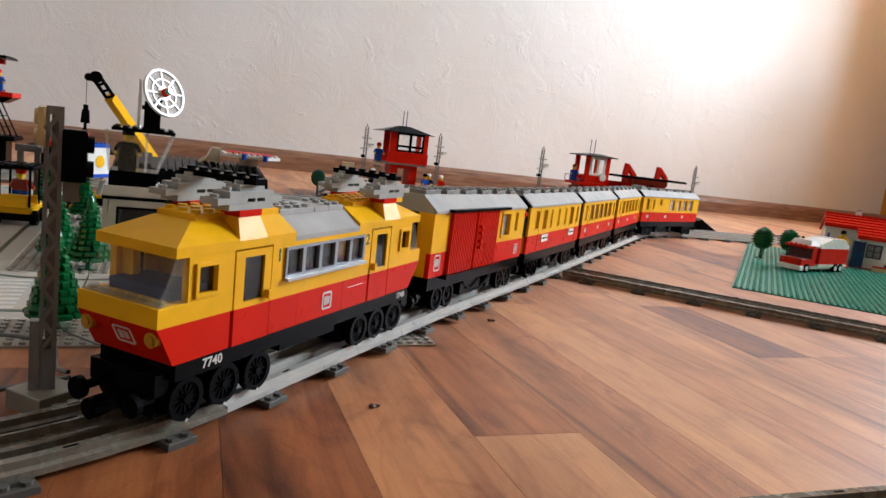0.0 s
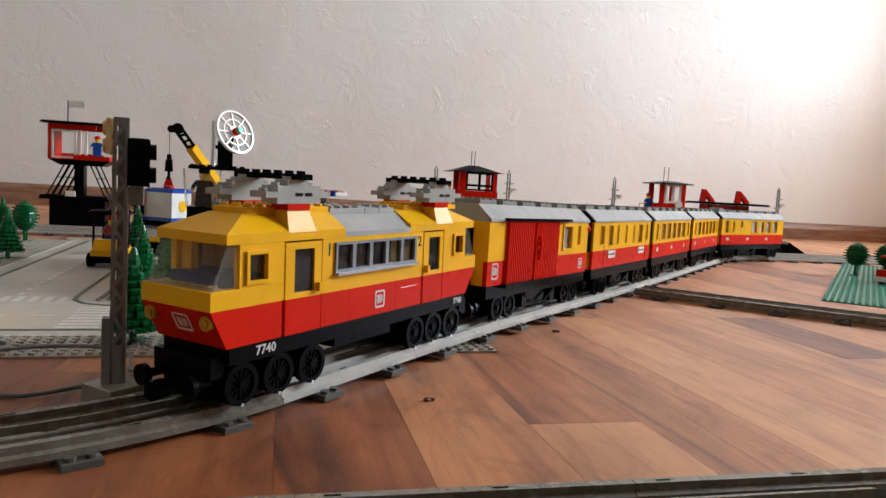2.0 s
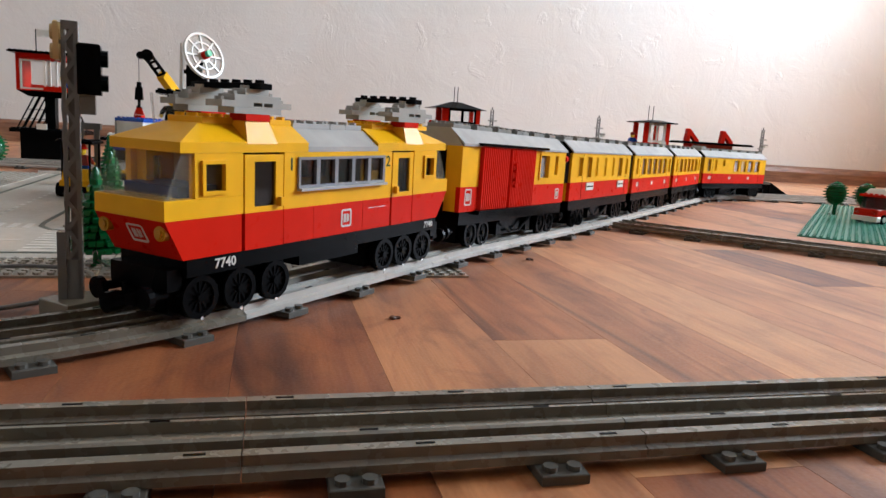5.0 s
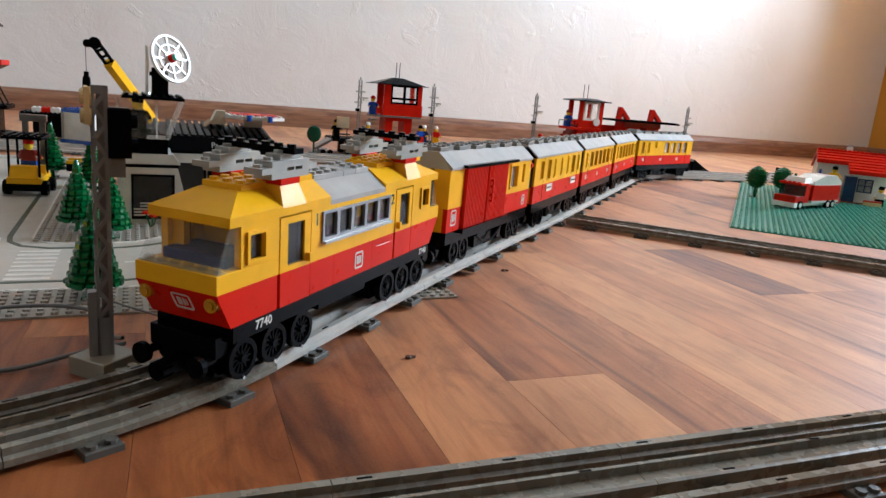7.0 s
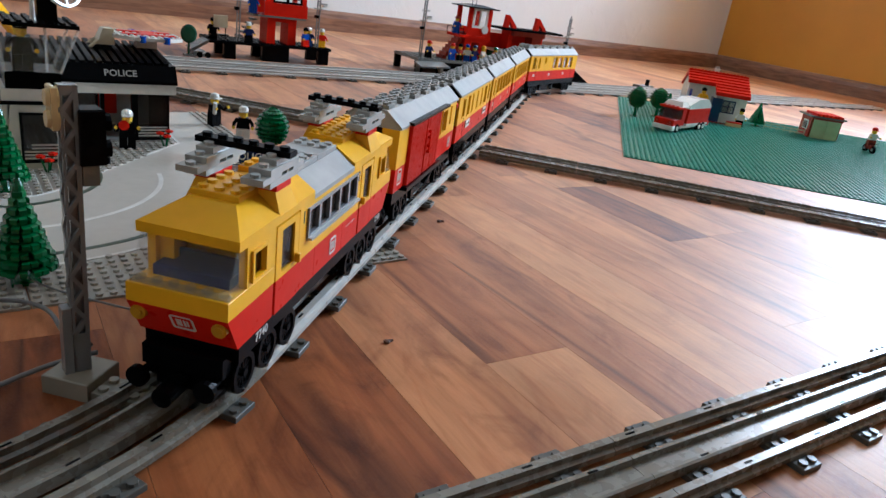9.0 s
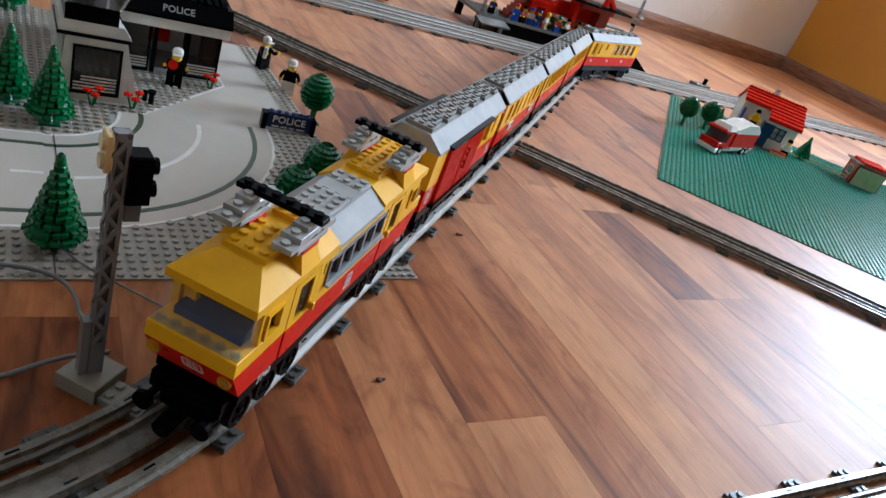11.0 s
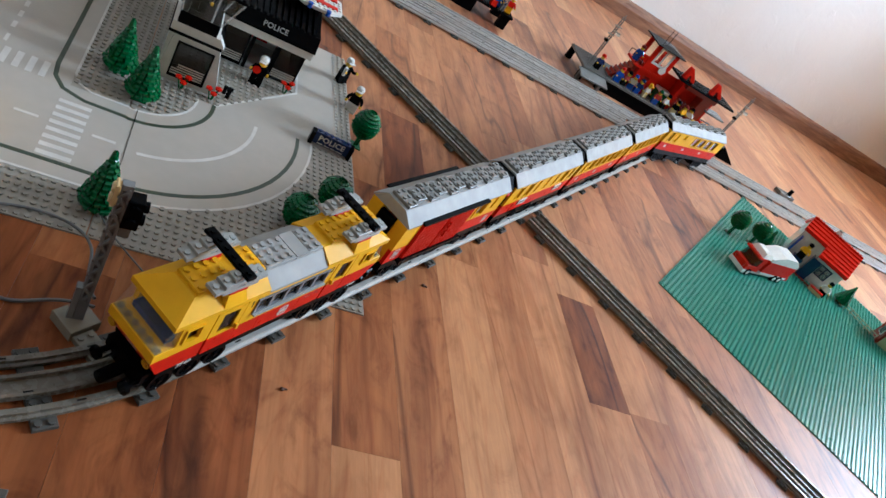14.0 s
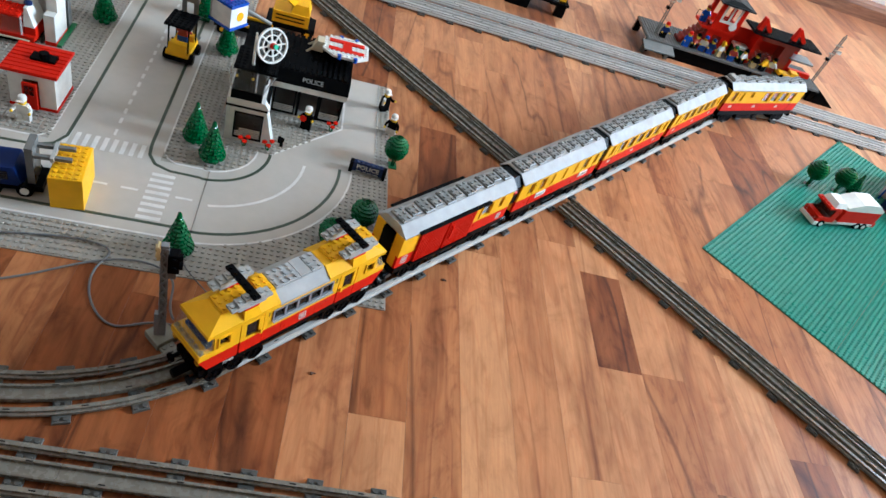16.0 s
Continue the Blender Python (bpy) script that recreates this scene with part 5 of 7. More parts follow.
    part("dish_web", Geo().lathe([(R * 0.6, 0.0004), (R * 0.92, 0.0004), (R * 0.92, 0.0008), (R * 0.6, 0.0008)], 28).move(dm), CLEAR, dish)
    part("dish_boss", Geo().rod((0, 0, 0), (0, 0, 0.007), 0.0040, 12).move(dm), RED, dish, "red boss")
    part("dish_tip", Geo().rod((0, 0, 0.007), (0, 0, 0.0105), 0.0032, 12).move(dm), TRGREEN, dish, "clear green tip")
    part("dish_arm", Geo().rod(dm @ Vector((0, 0, 0)), (0.043, 0.014, z1 + 0.026), 0.0025, 6), BLACK, dish)
    # main wing
    X0, X1, Y0, Y1 = 0.056, 0.162, 0.090, 0.172
    part("wing_floor", Geo().box(X0, Y0, 0, X1, Y1, 0.002), GREY, t)
    part("back_wall", Geo().box(0.004, Y1 - 0.008, 0, X1, Y1, 5.6 * b), WHITE, t)
    part("side_wall", Geo().box(X1 - 0.006, Y0 + 0.012, 0, X1, Y1 - 0.008, 5.6 * b), BLACK, t)
    part("inner_wall", Geo().box(0.004, 0.064, 0, 0.010, Y1 - 0.008, 5.6 * b), WHITE, t)
    for a, q in ((X0, X0 + 0.034), (X1 - 0.036, X1 - 0.002)):
        w = part("window", frame_round_front(a, q, 0.002, 5.6 * b, Y0), BLACK, t, "tall black framed window with white ribs below")
        part("pane", Geo().box(a + 0.002, Y0 + 0.002, 0.004, q - 0.002, Y0 + 0.0026, 5.4 * b), SMOKE, w)
        for k in range(4):
            part("rib", Geo().box(a + 0.002, Y0 + 0.0012, 0.006 + k * 0.0030, q - 0.002, Y0 + 0.0018, 0.0075 + k * 0.0030), WHITE, w)
    for x in (X0 + 0.036, X1 - 0.040):
        part("door_post", Geo().box(x, Y0, 0, x + 0.004, Y0 + 0.006, 5.6 * b), BLACK, t)
    part("red_wall", Geo().box(X0 + 0.04, Y0 + 0.05, 0.02, X1 - 0.045, Y0 + 0.054, 5.4 * b), RED, t)
    part("white_beam", Geo().box(0.050, Y0 - 0.012, 5.6 * b, X1 + 0.002, Y0 + 0.006, 6.7 * b), WHITE, t)
    sl = part("sign_slope", Geo().prism([(Y0 - 0.014, 6.7 * b), (Y0 + 0.012, 6.7 * b), (Y0 + 0.012, 8.6 * b), (Y0 - 0.005, 8.6 * b), (Y0 - 0.014, 7.0 * b)], 0.048, X1 + 0.003, "x"), BLACK, t, "black sloped fascia with white writing")
    lettering("sign", "POLICE", 0.0096, Matrix.Translation((0.110, Y0 - 0.0103, 7.72 * b)) @ pose(0, 0, 0, 60, 0, 0), GREY, sl, 0.0001)
    part("flat_roof", Geo().box(0.002, Y0 + 0.012, 6.7 * b, X1 + 0.003, Y1, 7.6 * b).box(0.002, 0.048, 6.7 * b, 0.048, Y0 + 0.012, 7.6 * b), BLACK, t)
    zf, zk = 8.6 * b, 8.6 * b + 0.0085
    part("upper_roof", Geo().prism([(Y0 + 0.0122, 7.6 * b + 0.0001), (Y1, 7.6 * b + 0.0001), (Y1, zk), (Y0 + 0.0122, zf)], 0.002, X1 + 0.003, "x"), BLACK, t)
    for i in range(14):
        x = 0.0500 + i * S
        part("roof_rib", Geo().prism([(Y0 - 0.003, zf), (Y0 + 0.012, zf), (Y1, zk), (Y1, zk + 0.0040), (Y0 + 0.010, zf + 0.0040), (Y0 - 0.003, zf + 0.0020)], x, x + 0.0048, "x"), BLACK, t)
    for i in range(5):
        x = 0.004 + i * S
        part("roof_rib", Geo().prism([(Y0 + 0.014, zf), (Y1, zk), (Y1, zk + 0.0040), (Y0 + 0.014, zf + 0.0040)], x, x + 0.0048, "x"), BLACK, t)
    return t


def frame_round_front(x0, x1, z0, z1, y, w=0.002, d=0.003):
    g = Geo()
    for a, c, e, f in ((x0, x1, z0, z0 + w), (x0, x1, z1 - w, z1), (x0, x0 + w, z0 + w, z1 - w), (x1 - w, x1, z0 + w, z1 - w)):
        g.box(a, y, e, c, y + d, f)
    return g


police_station(town(30.6, 34.2, PZ))
figure(town(28.2, 36.2, PZ + 8.9 * BH + 0.0002, 0), BLACK, BLACK, BLACK, "toy officer in black with a gold badge, in the lookout")
figure(town(16.6, 42.4, PZ, -12), BLACK, BLACK, WHITE, "toy officer with white cap holding a red loudhailer", arm=1.0, extra=lambda g: g.rod((-0.004, -0.009, 0.026), (-0.003, -0.017, 0.028), 0.0022, 8, 0.0052), carried=RED)
figure(town(1.4, 55.0, PZ, 30), BLACK, BLACK, WHITE, "toy motorcycle officer with white helmet and black suit", arm=1.0, extra=lambda g: g.rod((-0.010, -0.009, 0.018), (-0.012, -0.012, 0.032), 0.0024, 8))
figure(town(-0.2, 46.8, 0, -20), BLACK, WHITE, WHITE, "toy officer with white helmet standing by the round tree")
for x, y in ((26.8, 33.0), (22.6, 33.2), (11.7, 43.2)):
    flowers(town(x, y, PZ) @ Matrix.Scale(1.1, 4))
hyd = thing("toy_gate", town(20.4, 35.0, PZ), "small black plastic toy post with a round top", "toy post")
part("post", Geo().rod((0, 0, 0), (0, 0, 0.012), 0.0026, 8).rod((0, 0, 0.012), (0, 0, 0.015), 0.0038, 8), BLACK, hyd)
part("second_post", Geo().rod((-0.004, 0.010, 0), (-0.004, 0.010, 0.010), 0.0024, 8), BLACK, hyd)


def police_sign(m):
    t = thing("police_sign", m, "dark blue toy sign with white lettering on black feet", "toy sign")
    b = part("board", Geo().box(-0.024, -0.004, 0.003, 0.024, 0.004, 0.0205, 0.0004), NAVY, t)
    st = Geo()
    for i in range(6):
        st.stud(-0.020 + i * S, 0, 0.0205)
    part("studs", st, NAVY, b)
    lettering("writing", "POLICE", 0.0112, Matrix.Translation((0, -0.0042, 0.0126)) @ pose(0, 0, 0, 90, 0, 0), WHITE, b, 0.0001)
    for x0, x1 in ((-0.018, -0.010), (-0.008, -0.001), (0.001, 0.007), (0.009, 0.018)):
        part("writing_bar", Geo().box(x0, -0.0043, 0.0042, x1, -0.0040, 0.0056), WHITE, b)
    for s in (-1, 1):
        part("foot", Geo().box(min(s * 0.024, s * 0.0295), -0.006, 0, max(s * 0.024, s * 0.0295), 0.006, 0.0190, 0.0004), BLACK, t)
    return t


police_sign(town(4.2, 32.4, PZ, -8) @ Matrix.Scale(0.94, 4))
round_tree(town(-0.6, 36.8, 0), 0.036, 0.0175)
for x, y in ((9.6, 12.4), (4.6, 18.6)):
    round_tree(town(x, y, PZ), 0.022, 0.0185, 1.0)
for x, y, h in ((34.8, 31.4, 0.066), (31.3, 27.2, 0.066), (31.9, 4.6, 0.066), (58.5, 62.8, 0.066), (34.8, 61.8, 0.066), (41.3, 73.5, 0.072), (68.0, 92.5, 0.066)):
    pine(town(x, y, PZ), h)


# ---- rescue platform behind the station ----
def landing_pad(m):
    t = thing("landing_pad", m, "white and red landing plate with blue lights on the roof", "toy platform")
    oc = [(-0.040, -0.016), (-0.020, -0.034), (0.022, -0.034), (0.040, -0.020), (0.040, 0.020), (0.022, 0.034), (-0.020, 0.034), (-0.040, 0.016)]
    part("plate", Geo().prism(oc, 0.0155, 0.0195, "z"), WHITE, t)
    st = Geo()
    for i in range(10):
        for j in range(8):
            x, y = -0.036 + i * S, -0.028 + j * S
            if abs(x) + abs(y) < 0.056:
                st.stud(x, y, 0.0195)
    part("studs", st, WHITE, t)["kind"] = "stuff"
    for y in (-0.014, 0.014):
        part("red_stripe", Geo().box(-0.030, y - 0.005, 0.0195, 0.032, y + 0.005, 0.0219, 0.0003), RED, t)
    part("red_cross_bar", Geo().box(-0.006, -0.010, 0.0195, 0.010, 0.010, 0.0218, 0.0003), RED, t)
    for x, y in ((-0.010, -0.032), (0.018, -0.032), (-0.010, 0.032), (0.018, 0.032)):
        part("blue_light", Geo().rod((x, y, 0.0135), (x, y, 0.0215), 0.0038, 10), BLUE, t)
    part("pillar", Geo().box(-0.012, -0.008, 0.0040, 0.012, 0.008, 0.0155), WHITE, t)
    part("ramp_block", Geo().taper(-0.058, -0.012, 0.0060, -0.038, 0.012, 0.0245, 0.008, 0.002, 0.0, 0.002), CREAM, t)
    part("strut", Geo().rod((-0.056, -0.010, 0.0100), (-0.066, -0.014, 0.0022), 0.0022, 6).rod((-0.056, 0.010, 0.0100), (-0.066, 0.008, 0.0022), 0.0022, 6), CREAM, t)
    return t


landing_pad(town(11.9, 52.6, PZ + 8.6 * BH + 0.0062, 0) @ Matrix.Scale(0.88, 4))


# ---- white kiosk with red roof, filling station, vehicles ----
def kiosk(m):
    t = thing("white_kiosk", m, "white toy kiosk with a ridged red roof and red door", "toy building")
    W, Dp, H = 0.056, 0.060, 0.0550
    part("front_wall", Geo().box(0, 0, 0.004, 0.018, 0.008, H).box(0.036, 0, 0.004, W, 0.008, H).box(0.018, 0, 0.044, 0.036, 0.008, H), WHITE, t)
    part("side_wall", Geo().box(W - 0.008, 0.008, 0.004, W, Dp, H), WHITE, t)
    part("side_wall", Geo().box(0, 0.008, 0.004, 0.008, Dp, H), WHITE, t)
    part("back_wall", Geo().box(0.008, Dp - 0.008, 0.004, W - 0.008, Dp, H), WHITE, t)
    part("plinth", Geo().box(-0.001, -0.001, 0, W + 0.001, Dp + 0.001, 0.004), RED, t)
    d = part("door", Geo().box(0.0185, -0.008, 0.004, 0.0355, -0.004, 0.043, 0.0004), RED, t, "red door with small panes standing ajar")
    for i in range(2):
        for j in range(2):
            part("pane", Geo().box(0.0215 + i * 0.0062, -0.0086, 0.026 + j * 0.0072, 0.0265 + i * 0.0062, -0.0080, 0.0318 + j * 0.0072), SMOKE, d)
    r = part("roof", Geo().box(-0.006, -0.006, H, W + 0.005, Dp + 0.003, H + 0.003), RED, t, "ridged red roof")
    for k in range(8):
        part("roof_slat", Geo().box(-0.006, -0.006 + k * 0.0085, H + 0.003, W + 0.005, -0.006 + k * 0.0085 + 0.0072, H + 0.0046, 0.0004), RED, r)
    part("siren", Geo().rod((0.035, 0.03, H + 0.004), (0.035, 0.03, H + 0.014), 0.006, 10).box(0.020, 0.022, H + 0.004, 0.050, 0.038, H + 0.008), BLACK, t)
    return t


kiosk(town(64.0, 31.2, PZ, 0))
figure(town(60.6, 27.4, PZ, 0), WHITE, WHITE, WHITE, "toy figure all in white with arms forward", arm=0.5)


def filling_station(m):
    """Front left corner of the tall white wall at the origin, shop to its left."""
    t = thing("filling_station", m, "red and white toy filling station with a glazed shop", "toy building")
    part("wall_base", Geo().box(0, 0, 0, 0.0155, 0.048, 0.006, 0.0003), RED, t)
    part("tall_wall", Geo().box(0.0005, 0.0005, 0.0061, 0.015, 0.0475, 0.048, 0.0004).box(0.0005, 0.014, 0.0481, 0.015, 0.0475, 0.090, 0.0004), WHITE, t)
    part("green_strip", Geo().box(0.0156, 0.0, 0, 0.0225, 0.070, 0.0040), GREEN, t, "green edging plate")
    part("grey_pillar", Geo().box(0.004, 0.056, 0, 0.0150, 0.070, 0.088, 0.0004), DARKGREY, t)
    part("back_wall", Geo().box(-0.080, 0.040, 0, -0.0002, 0.0475, 0.080), WHITE, t)
    part("shop_floor", Geo().box(-0.074, -0.016, 0.010, -0.008, 0.038, 0.017, 0.0003), RED, t)
    part("shop_foot", Geo().box(-0.070, -0.010, 0, -0.012, 0.034, 0.0099), BLACK, t)
    part("kerb_bar", Geo().rod((-0.076, -0.019, 0.012), (-0.014, -0.019, 0.012), 0.0016, 6), CREAM, t, "pale bar along the front")
    w = part("shop_glass", Geo().box(-0.072, -0.0150, 0.0171, -0.024, -0.0142, 0.046).box(-0.0248, -0.0141, 0.0171, -0.024, 0.030, 0.046), CLEAR, t, "clear shop window")
    for x, y in ((-0.072, -0.0146), (-0.0244, -0.0146), (-0.0244, 0.030)):
        part("glass_post", Geo().rod((x, y, 0.0171), (x, y, 0.046), 0.0014, 6), CLEAREDGE, w)
    part("side_slope", Geo().hexa([(-0.022, -0.012, 0.030), (-0.008, -0.012, 0.030), (-0.008, 0.030, 0.030), (-0.022, 0.030, 0.030)], [(-0.022, -0.006, 0.056), (-0.018, -0.006, 0.056), (-0.018, 0.030, 0.056), (-0.022, 0.030, 0.056)]), WHITE, t, "white sloped side wall")
    part("shop_stand", Geo().box(-0.022, -0.010, 0.0171, -0.008, 0.030, 0.0299), RED, t)
    part("canopy", Geo().brick(-0.080, -0.020, 0.0465, 7, 4, PH), RED, t)
    part("upper_wall", Geo().box(-0.078, 0.014, 0.0498, -0.026, 0.038, 0.084), WHITE, t)
    part("blue_lamp", Geo().lathe([(0, 0.0062), (0.0042, 0.0050), (0.0060, 0.0020), (0.0055, 0.0), (0, 0.0)], 10, (-0.020, 0.006)).move(Matrix.Translation((0, 0, 0.0562))), NAVY, t)
    return t


filling_station(town(65.2, 50.2, PZ, 0))


def forklift(m):
    t = thing("toy_forklift", m, "yellow toy forklift with a black guard frame and dark wheels", "toy vehicle")
    part("chassis", Geo().box(-0.018, -0.031, 0.006, 0.018, 0.024, 0.014, 0.0005), BLACK, t, "black lower body")
    part("body", Geo().box(-0.017, -0.030, 0.0141, 0.017, 0.022, 0.021, 0.0005).taper(-0.014, -0.032, 0.0211, 0.014, -0.016, 0.034, 0.001, 0.004, 0.001, 0.0), YELLOW, t)
    part("bonnet", Geo().taper(-0.015, 0.010, 0.0211, 0.015, 0.024, 0.030, 0.002, 0.002, 0.002, 0.002), YELLOW, t)
    part("seat", Geo().box(-0.008, -0.012, 0.0211, 0.008, 0.004, 0.0228), RED, t)
    for x in (-0.015, 0.015):
        for y in (-0.024, 0.014):
            part("guard_post", Geo().rod((x, y, 0.0211), (x, y, 0.0640), 0.0014, 6), BLACK, t)
    part("guard_roof", Geo().brick(-0.020, -0.032, 0.0640, 5, 6, PH), BLACK, t)
    for x in (-0.009, 0.009):
        part("mast", Geo().box(x - 0.003, 0.026, 0.006, x + 0.003, 0.031, 0.086), DARKGREY, t)
        part("fork", Geo().box(x - 0.0025, 0.031, 0.006, x + 0.0025, 0.055, 0.0085), DARKGREY, t)
    part("mast_head", Geo().box(-0.014, 0.025, 0.080, 0.014, 0.032, 0.088), DARKGREY, t)
    for x in (-0.019, 0.019):
        for y in (-0.018, 0.014):
            road_wheel(t, x, y, 0.0085, 0.007, BLACK)
    return t


forklift(town(42.6, 57.5, PZ, -6))
figure(town(42.6, 57.2, PZ + 0.0230, 174), BRICKRED, BLUE, RED, "toy driver with red cap sitting in the forklift")


def crate_truck(m):
    t = thing("toy_flat_truck", m, "dark blue toy loader truck with grey prongs", "toy vehicle")
    part("chassis", Geo().box(-0.060, -0.018, 0.006, 0.000, 0.018, 0.014), BLACK, t)
    part("cab", Geo().taper(-0.060, -0.020, 0.014, -0.020, 0.020, 0.038, 0.004, 0.002, 0.008, 0.002), DEEPBLUE, t)
    part("cab_window", Geo().box(-0.052, -0.0205, 0.022, -0.034, -0.0198, 0.034), SMOKE, t)
    for y in (-0.010, 0.010):
        part("prong", Geo().box(-0.010, y - 0.0025, 0.052, 0.032, y + 0.0025, 0.0565), DARKGREY, t)
    part("lift_mast", Geo().box(-0.016, -0.014, 0.014, -0.008, 0.014, 0.066), DARKGREY, t)
    part("chain_ladder", Geo().box(0.010, -0.016, 0.052, 0.014, 0.016, 0.058), GREY, t)
    for x in (-0.050, -0.018):
        for s in (-1, 1):
            g = Geo().rod((x, s * 0.017, 0.009), (x, s * 0.023, 0.009), 0.009, 16)
            w = part("wheel", g, BLACK, t)
            part("hub", Geo().rod((x, s * 0.023, 0.009), (x, s * 0.0238, 0.009), 0.005, 10), WHITE, w)
    return t


crate_truck(town(52.6, 13.4, PZ, 6))
cr = thing("yellow_crate", town(49.0, 13.4, PZ, 6), "large yellow studded toy container box", "toy container")
part("box", Geo().box(-0.018, -0.032, 0, 0.018, 0.032, 0.046, 0.0005), YELLOW, cr)
part("lid_studs", Geo().studs(-0.016, -0.032, 0.046, 4, 8), YELLOW, cr)["kind"] = "stuff"


def crane_truck(m):
    t = thing("crane_truck", m, "yellow toy crane truck with raised boom and black hook", "toy vehicle")
    part("chassis", Geo().box(-0.040, -0.022, 0.010, 0.046, 0.022, 0.020), BLACK, t)
    part("body", Geo().box(-0.030, -0.022, 0.020, 0.034, 0.022, 0.042, 0.0006).taper(0.0, -0.020, 0.042, 0.034, 0.020, 0.058, 0.006, 0.004, 0.004, 0.004), YELLOW, t)
    for z in (0.027, 0.034):
        part("side_slot", Geo().box(-0.024, -0.0226, z, 0.026, -0.0219, z + 0.0022), BLACK, t)
    a, b = Vector((0.010, 0.0, 0.048)), Vector((-0.079, -0.136, 0.178))
    d = (b - a).normalized()
    part("boom", Geo().rod(a, b - d * 0.034, 0.0078, 4), YELLOW, t, "yellow square boom")
    up = d.cross(Vector((0.2, 1.0, 0.0))).normalized()
    tip = Geo()
    for q in (-1, 1):
        tip.rod(b - d * 0.036 + up * q * 0.0042, b + up * q * 0.0042, 0.0021, 4)
    for q in (0.034, 0.023, 0.012, 0.001):
        tip.rod(b - d * q - up * 0.0042, b - d * q + up * 0.0042, 0.0021, 4)
    part("inner_boom", tip, BLACK, t, "black boom tip with open holes")
    part("boom_head", Geo().rod(b + Vector((0, -0.005, 0)), b + Vector((0, 0.005, 0)), 0.0072, 12).rod(b + Vector((-0.008, -0.004, -0.001)), b + Vector((-0.008, 0.004, -0.001)), 0.0048, 10), BLACK, t)
    h = b + Vector((-0.010, 0, 0))
    part("rope", Geo().rod(h, h - Vector((0, 0, 0.036)), 0.0005, 4), BLACK, t)
    k = part("hook_block", Geo().taper(h.x - 0.0050, h.y - 0.004, h.z - 0.056, h.x + 0.0050, h.y + 0.004, h.z - 0.040, 0.001, 0.001, 0.001, 0.001).rod(h - Vector((0, 0, 0.040)), h - Vector((0, 0, 0.034)), 0.0030, 8), BLACK, t)
    part("hook", Geo().rod(h - Vector((0, 0, 0.056)), h - Vector((0, 0, 0.064)), 0.0020, 6).rod(h - Vector((0.003, 0, 0.064)), h - Vector((-0.003, 0, 0.067)), 0.0018, 6), BLACK, k)
    part("red_clamp", Geo().taper(h.x - 0.0060, h.y - 0.004, h.z - 0.0745, h.x + 0.0060, h.y + 0.004, h.z - 0.066, 0.003, 0.001, 0.003, 0.001), RED, k)
    for x in (-0.030, 0.034):
        for s in (-1, 1):
            w = part("wheel", Geo().rod((x, s * 0.020, 0.010), (x, s * 0.027, 0.010), 0.010, 16), BLACK, t)
            part("hub", Geo().rod((x, s * 0.027, 0.010), (x, s * 0.0278, 0.010), 0.005, 10), YELLOW, w)
    return t


crane_truck(town(24.0, 79.0, 0, 0))


def flat_lorry(m):
    t = thing("flat_lorry", m, "low black and yellow toy lorry with a grey hose", "toy vehicle")
    part("bed", Geo().box(-0.046, -0.018, 0.014, 0.062, 0.018, 0.026, 0.0004), BLACK, t)
    part("side_board", Geo().box(-0.046, -0.0195, 0.026, 0.062, -0.0160, 0.031, 0.0003), YELLOW, t)
    part("side_board", Geo().box(-0.046, 0.0160, 0.026, 0.062, 0.0195, 0.031, 0.0003), YELLOW, t)
    part("hose", Geo().rod((0.010, 0.004, 0.052), (0.062, 0.004, 0.034), 0.0042, 10).rod((0.010, 0.004, 0.052), (0.004, 0.004, 0.027), 0.0042, 10), GREY, t, "ribbed grey hose")
    for x in (-0.030, 0.046):
        for s in (-1, 1):
            w = part("wheel", Geo().rod((x, s * 0.015, 0.010), (x, s * 0.021, 0.010), 0.010, 14), BLACK, t)
            part("hub", Geo().rod((x, s * 0.021, 0.010), (x, s * 0.0216, 0.010), 0.0045, 10), YELLOW, w)
    return t


def container(m):
    t = thing("freight_container", m, "white toy container with blue lid hanging from the hook", "toy container")
    part("box", Geo().box(-0.023, -0.020, -0.0395, 0.023, 0.020, -0.0045), WHITE, t)
    part("base", Geo().box(-0.025, -0.022, -0.0440, 0.025, 0.022, -0.0394), BLUE, t)
    part("lid", Geo().brick(-0.024, -0.020, -0.0045, 6, 5, 0.0045), BLUE, t)
    part("mark", Geo().rod((0.0230, 0.002, -0.023), (0.0236, 0.002, -0.023), 0.0085, 8), YELLOW, t, "yellow round mark")
    part("corner_joint", Geo().box(-0.0236, -0.0206, -0.0394, -0.0205, -0.0198, -0.0045), GREY, t)
    part("handle", Geo().box(-0.006, -0.004, 0.0, 0.006, 0.004, 0.0050), RED, t, "red grip under the hook")
    return t


container(town(24.0, 79.0, 0, 0) @ pose(-0.089, -0.134, 0.0985, 0, 0, -35) @ Matrix.Scale(0.92, 4))
flat_lorry(town(34.0, 71.5, PZ, 0) @ Matrix.Scale(0.85, 4))

# ---- lawn: house, fire engine, garage, trees ----
LZ = PZ + 0.0002


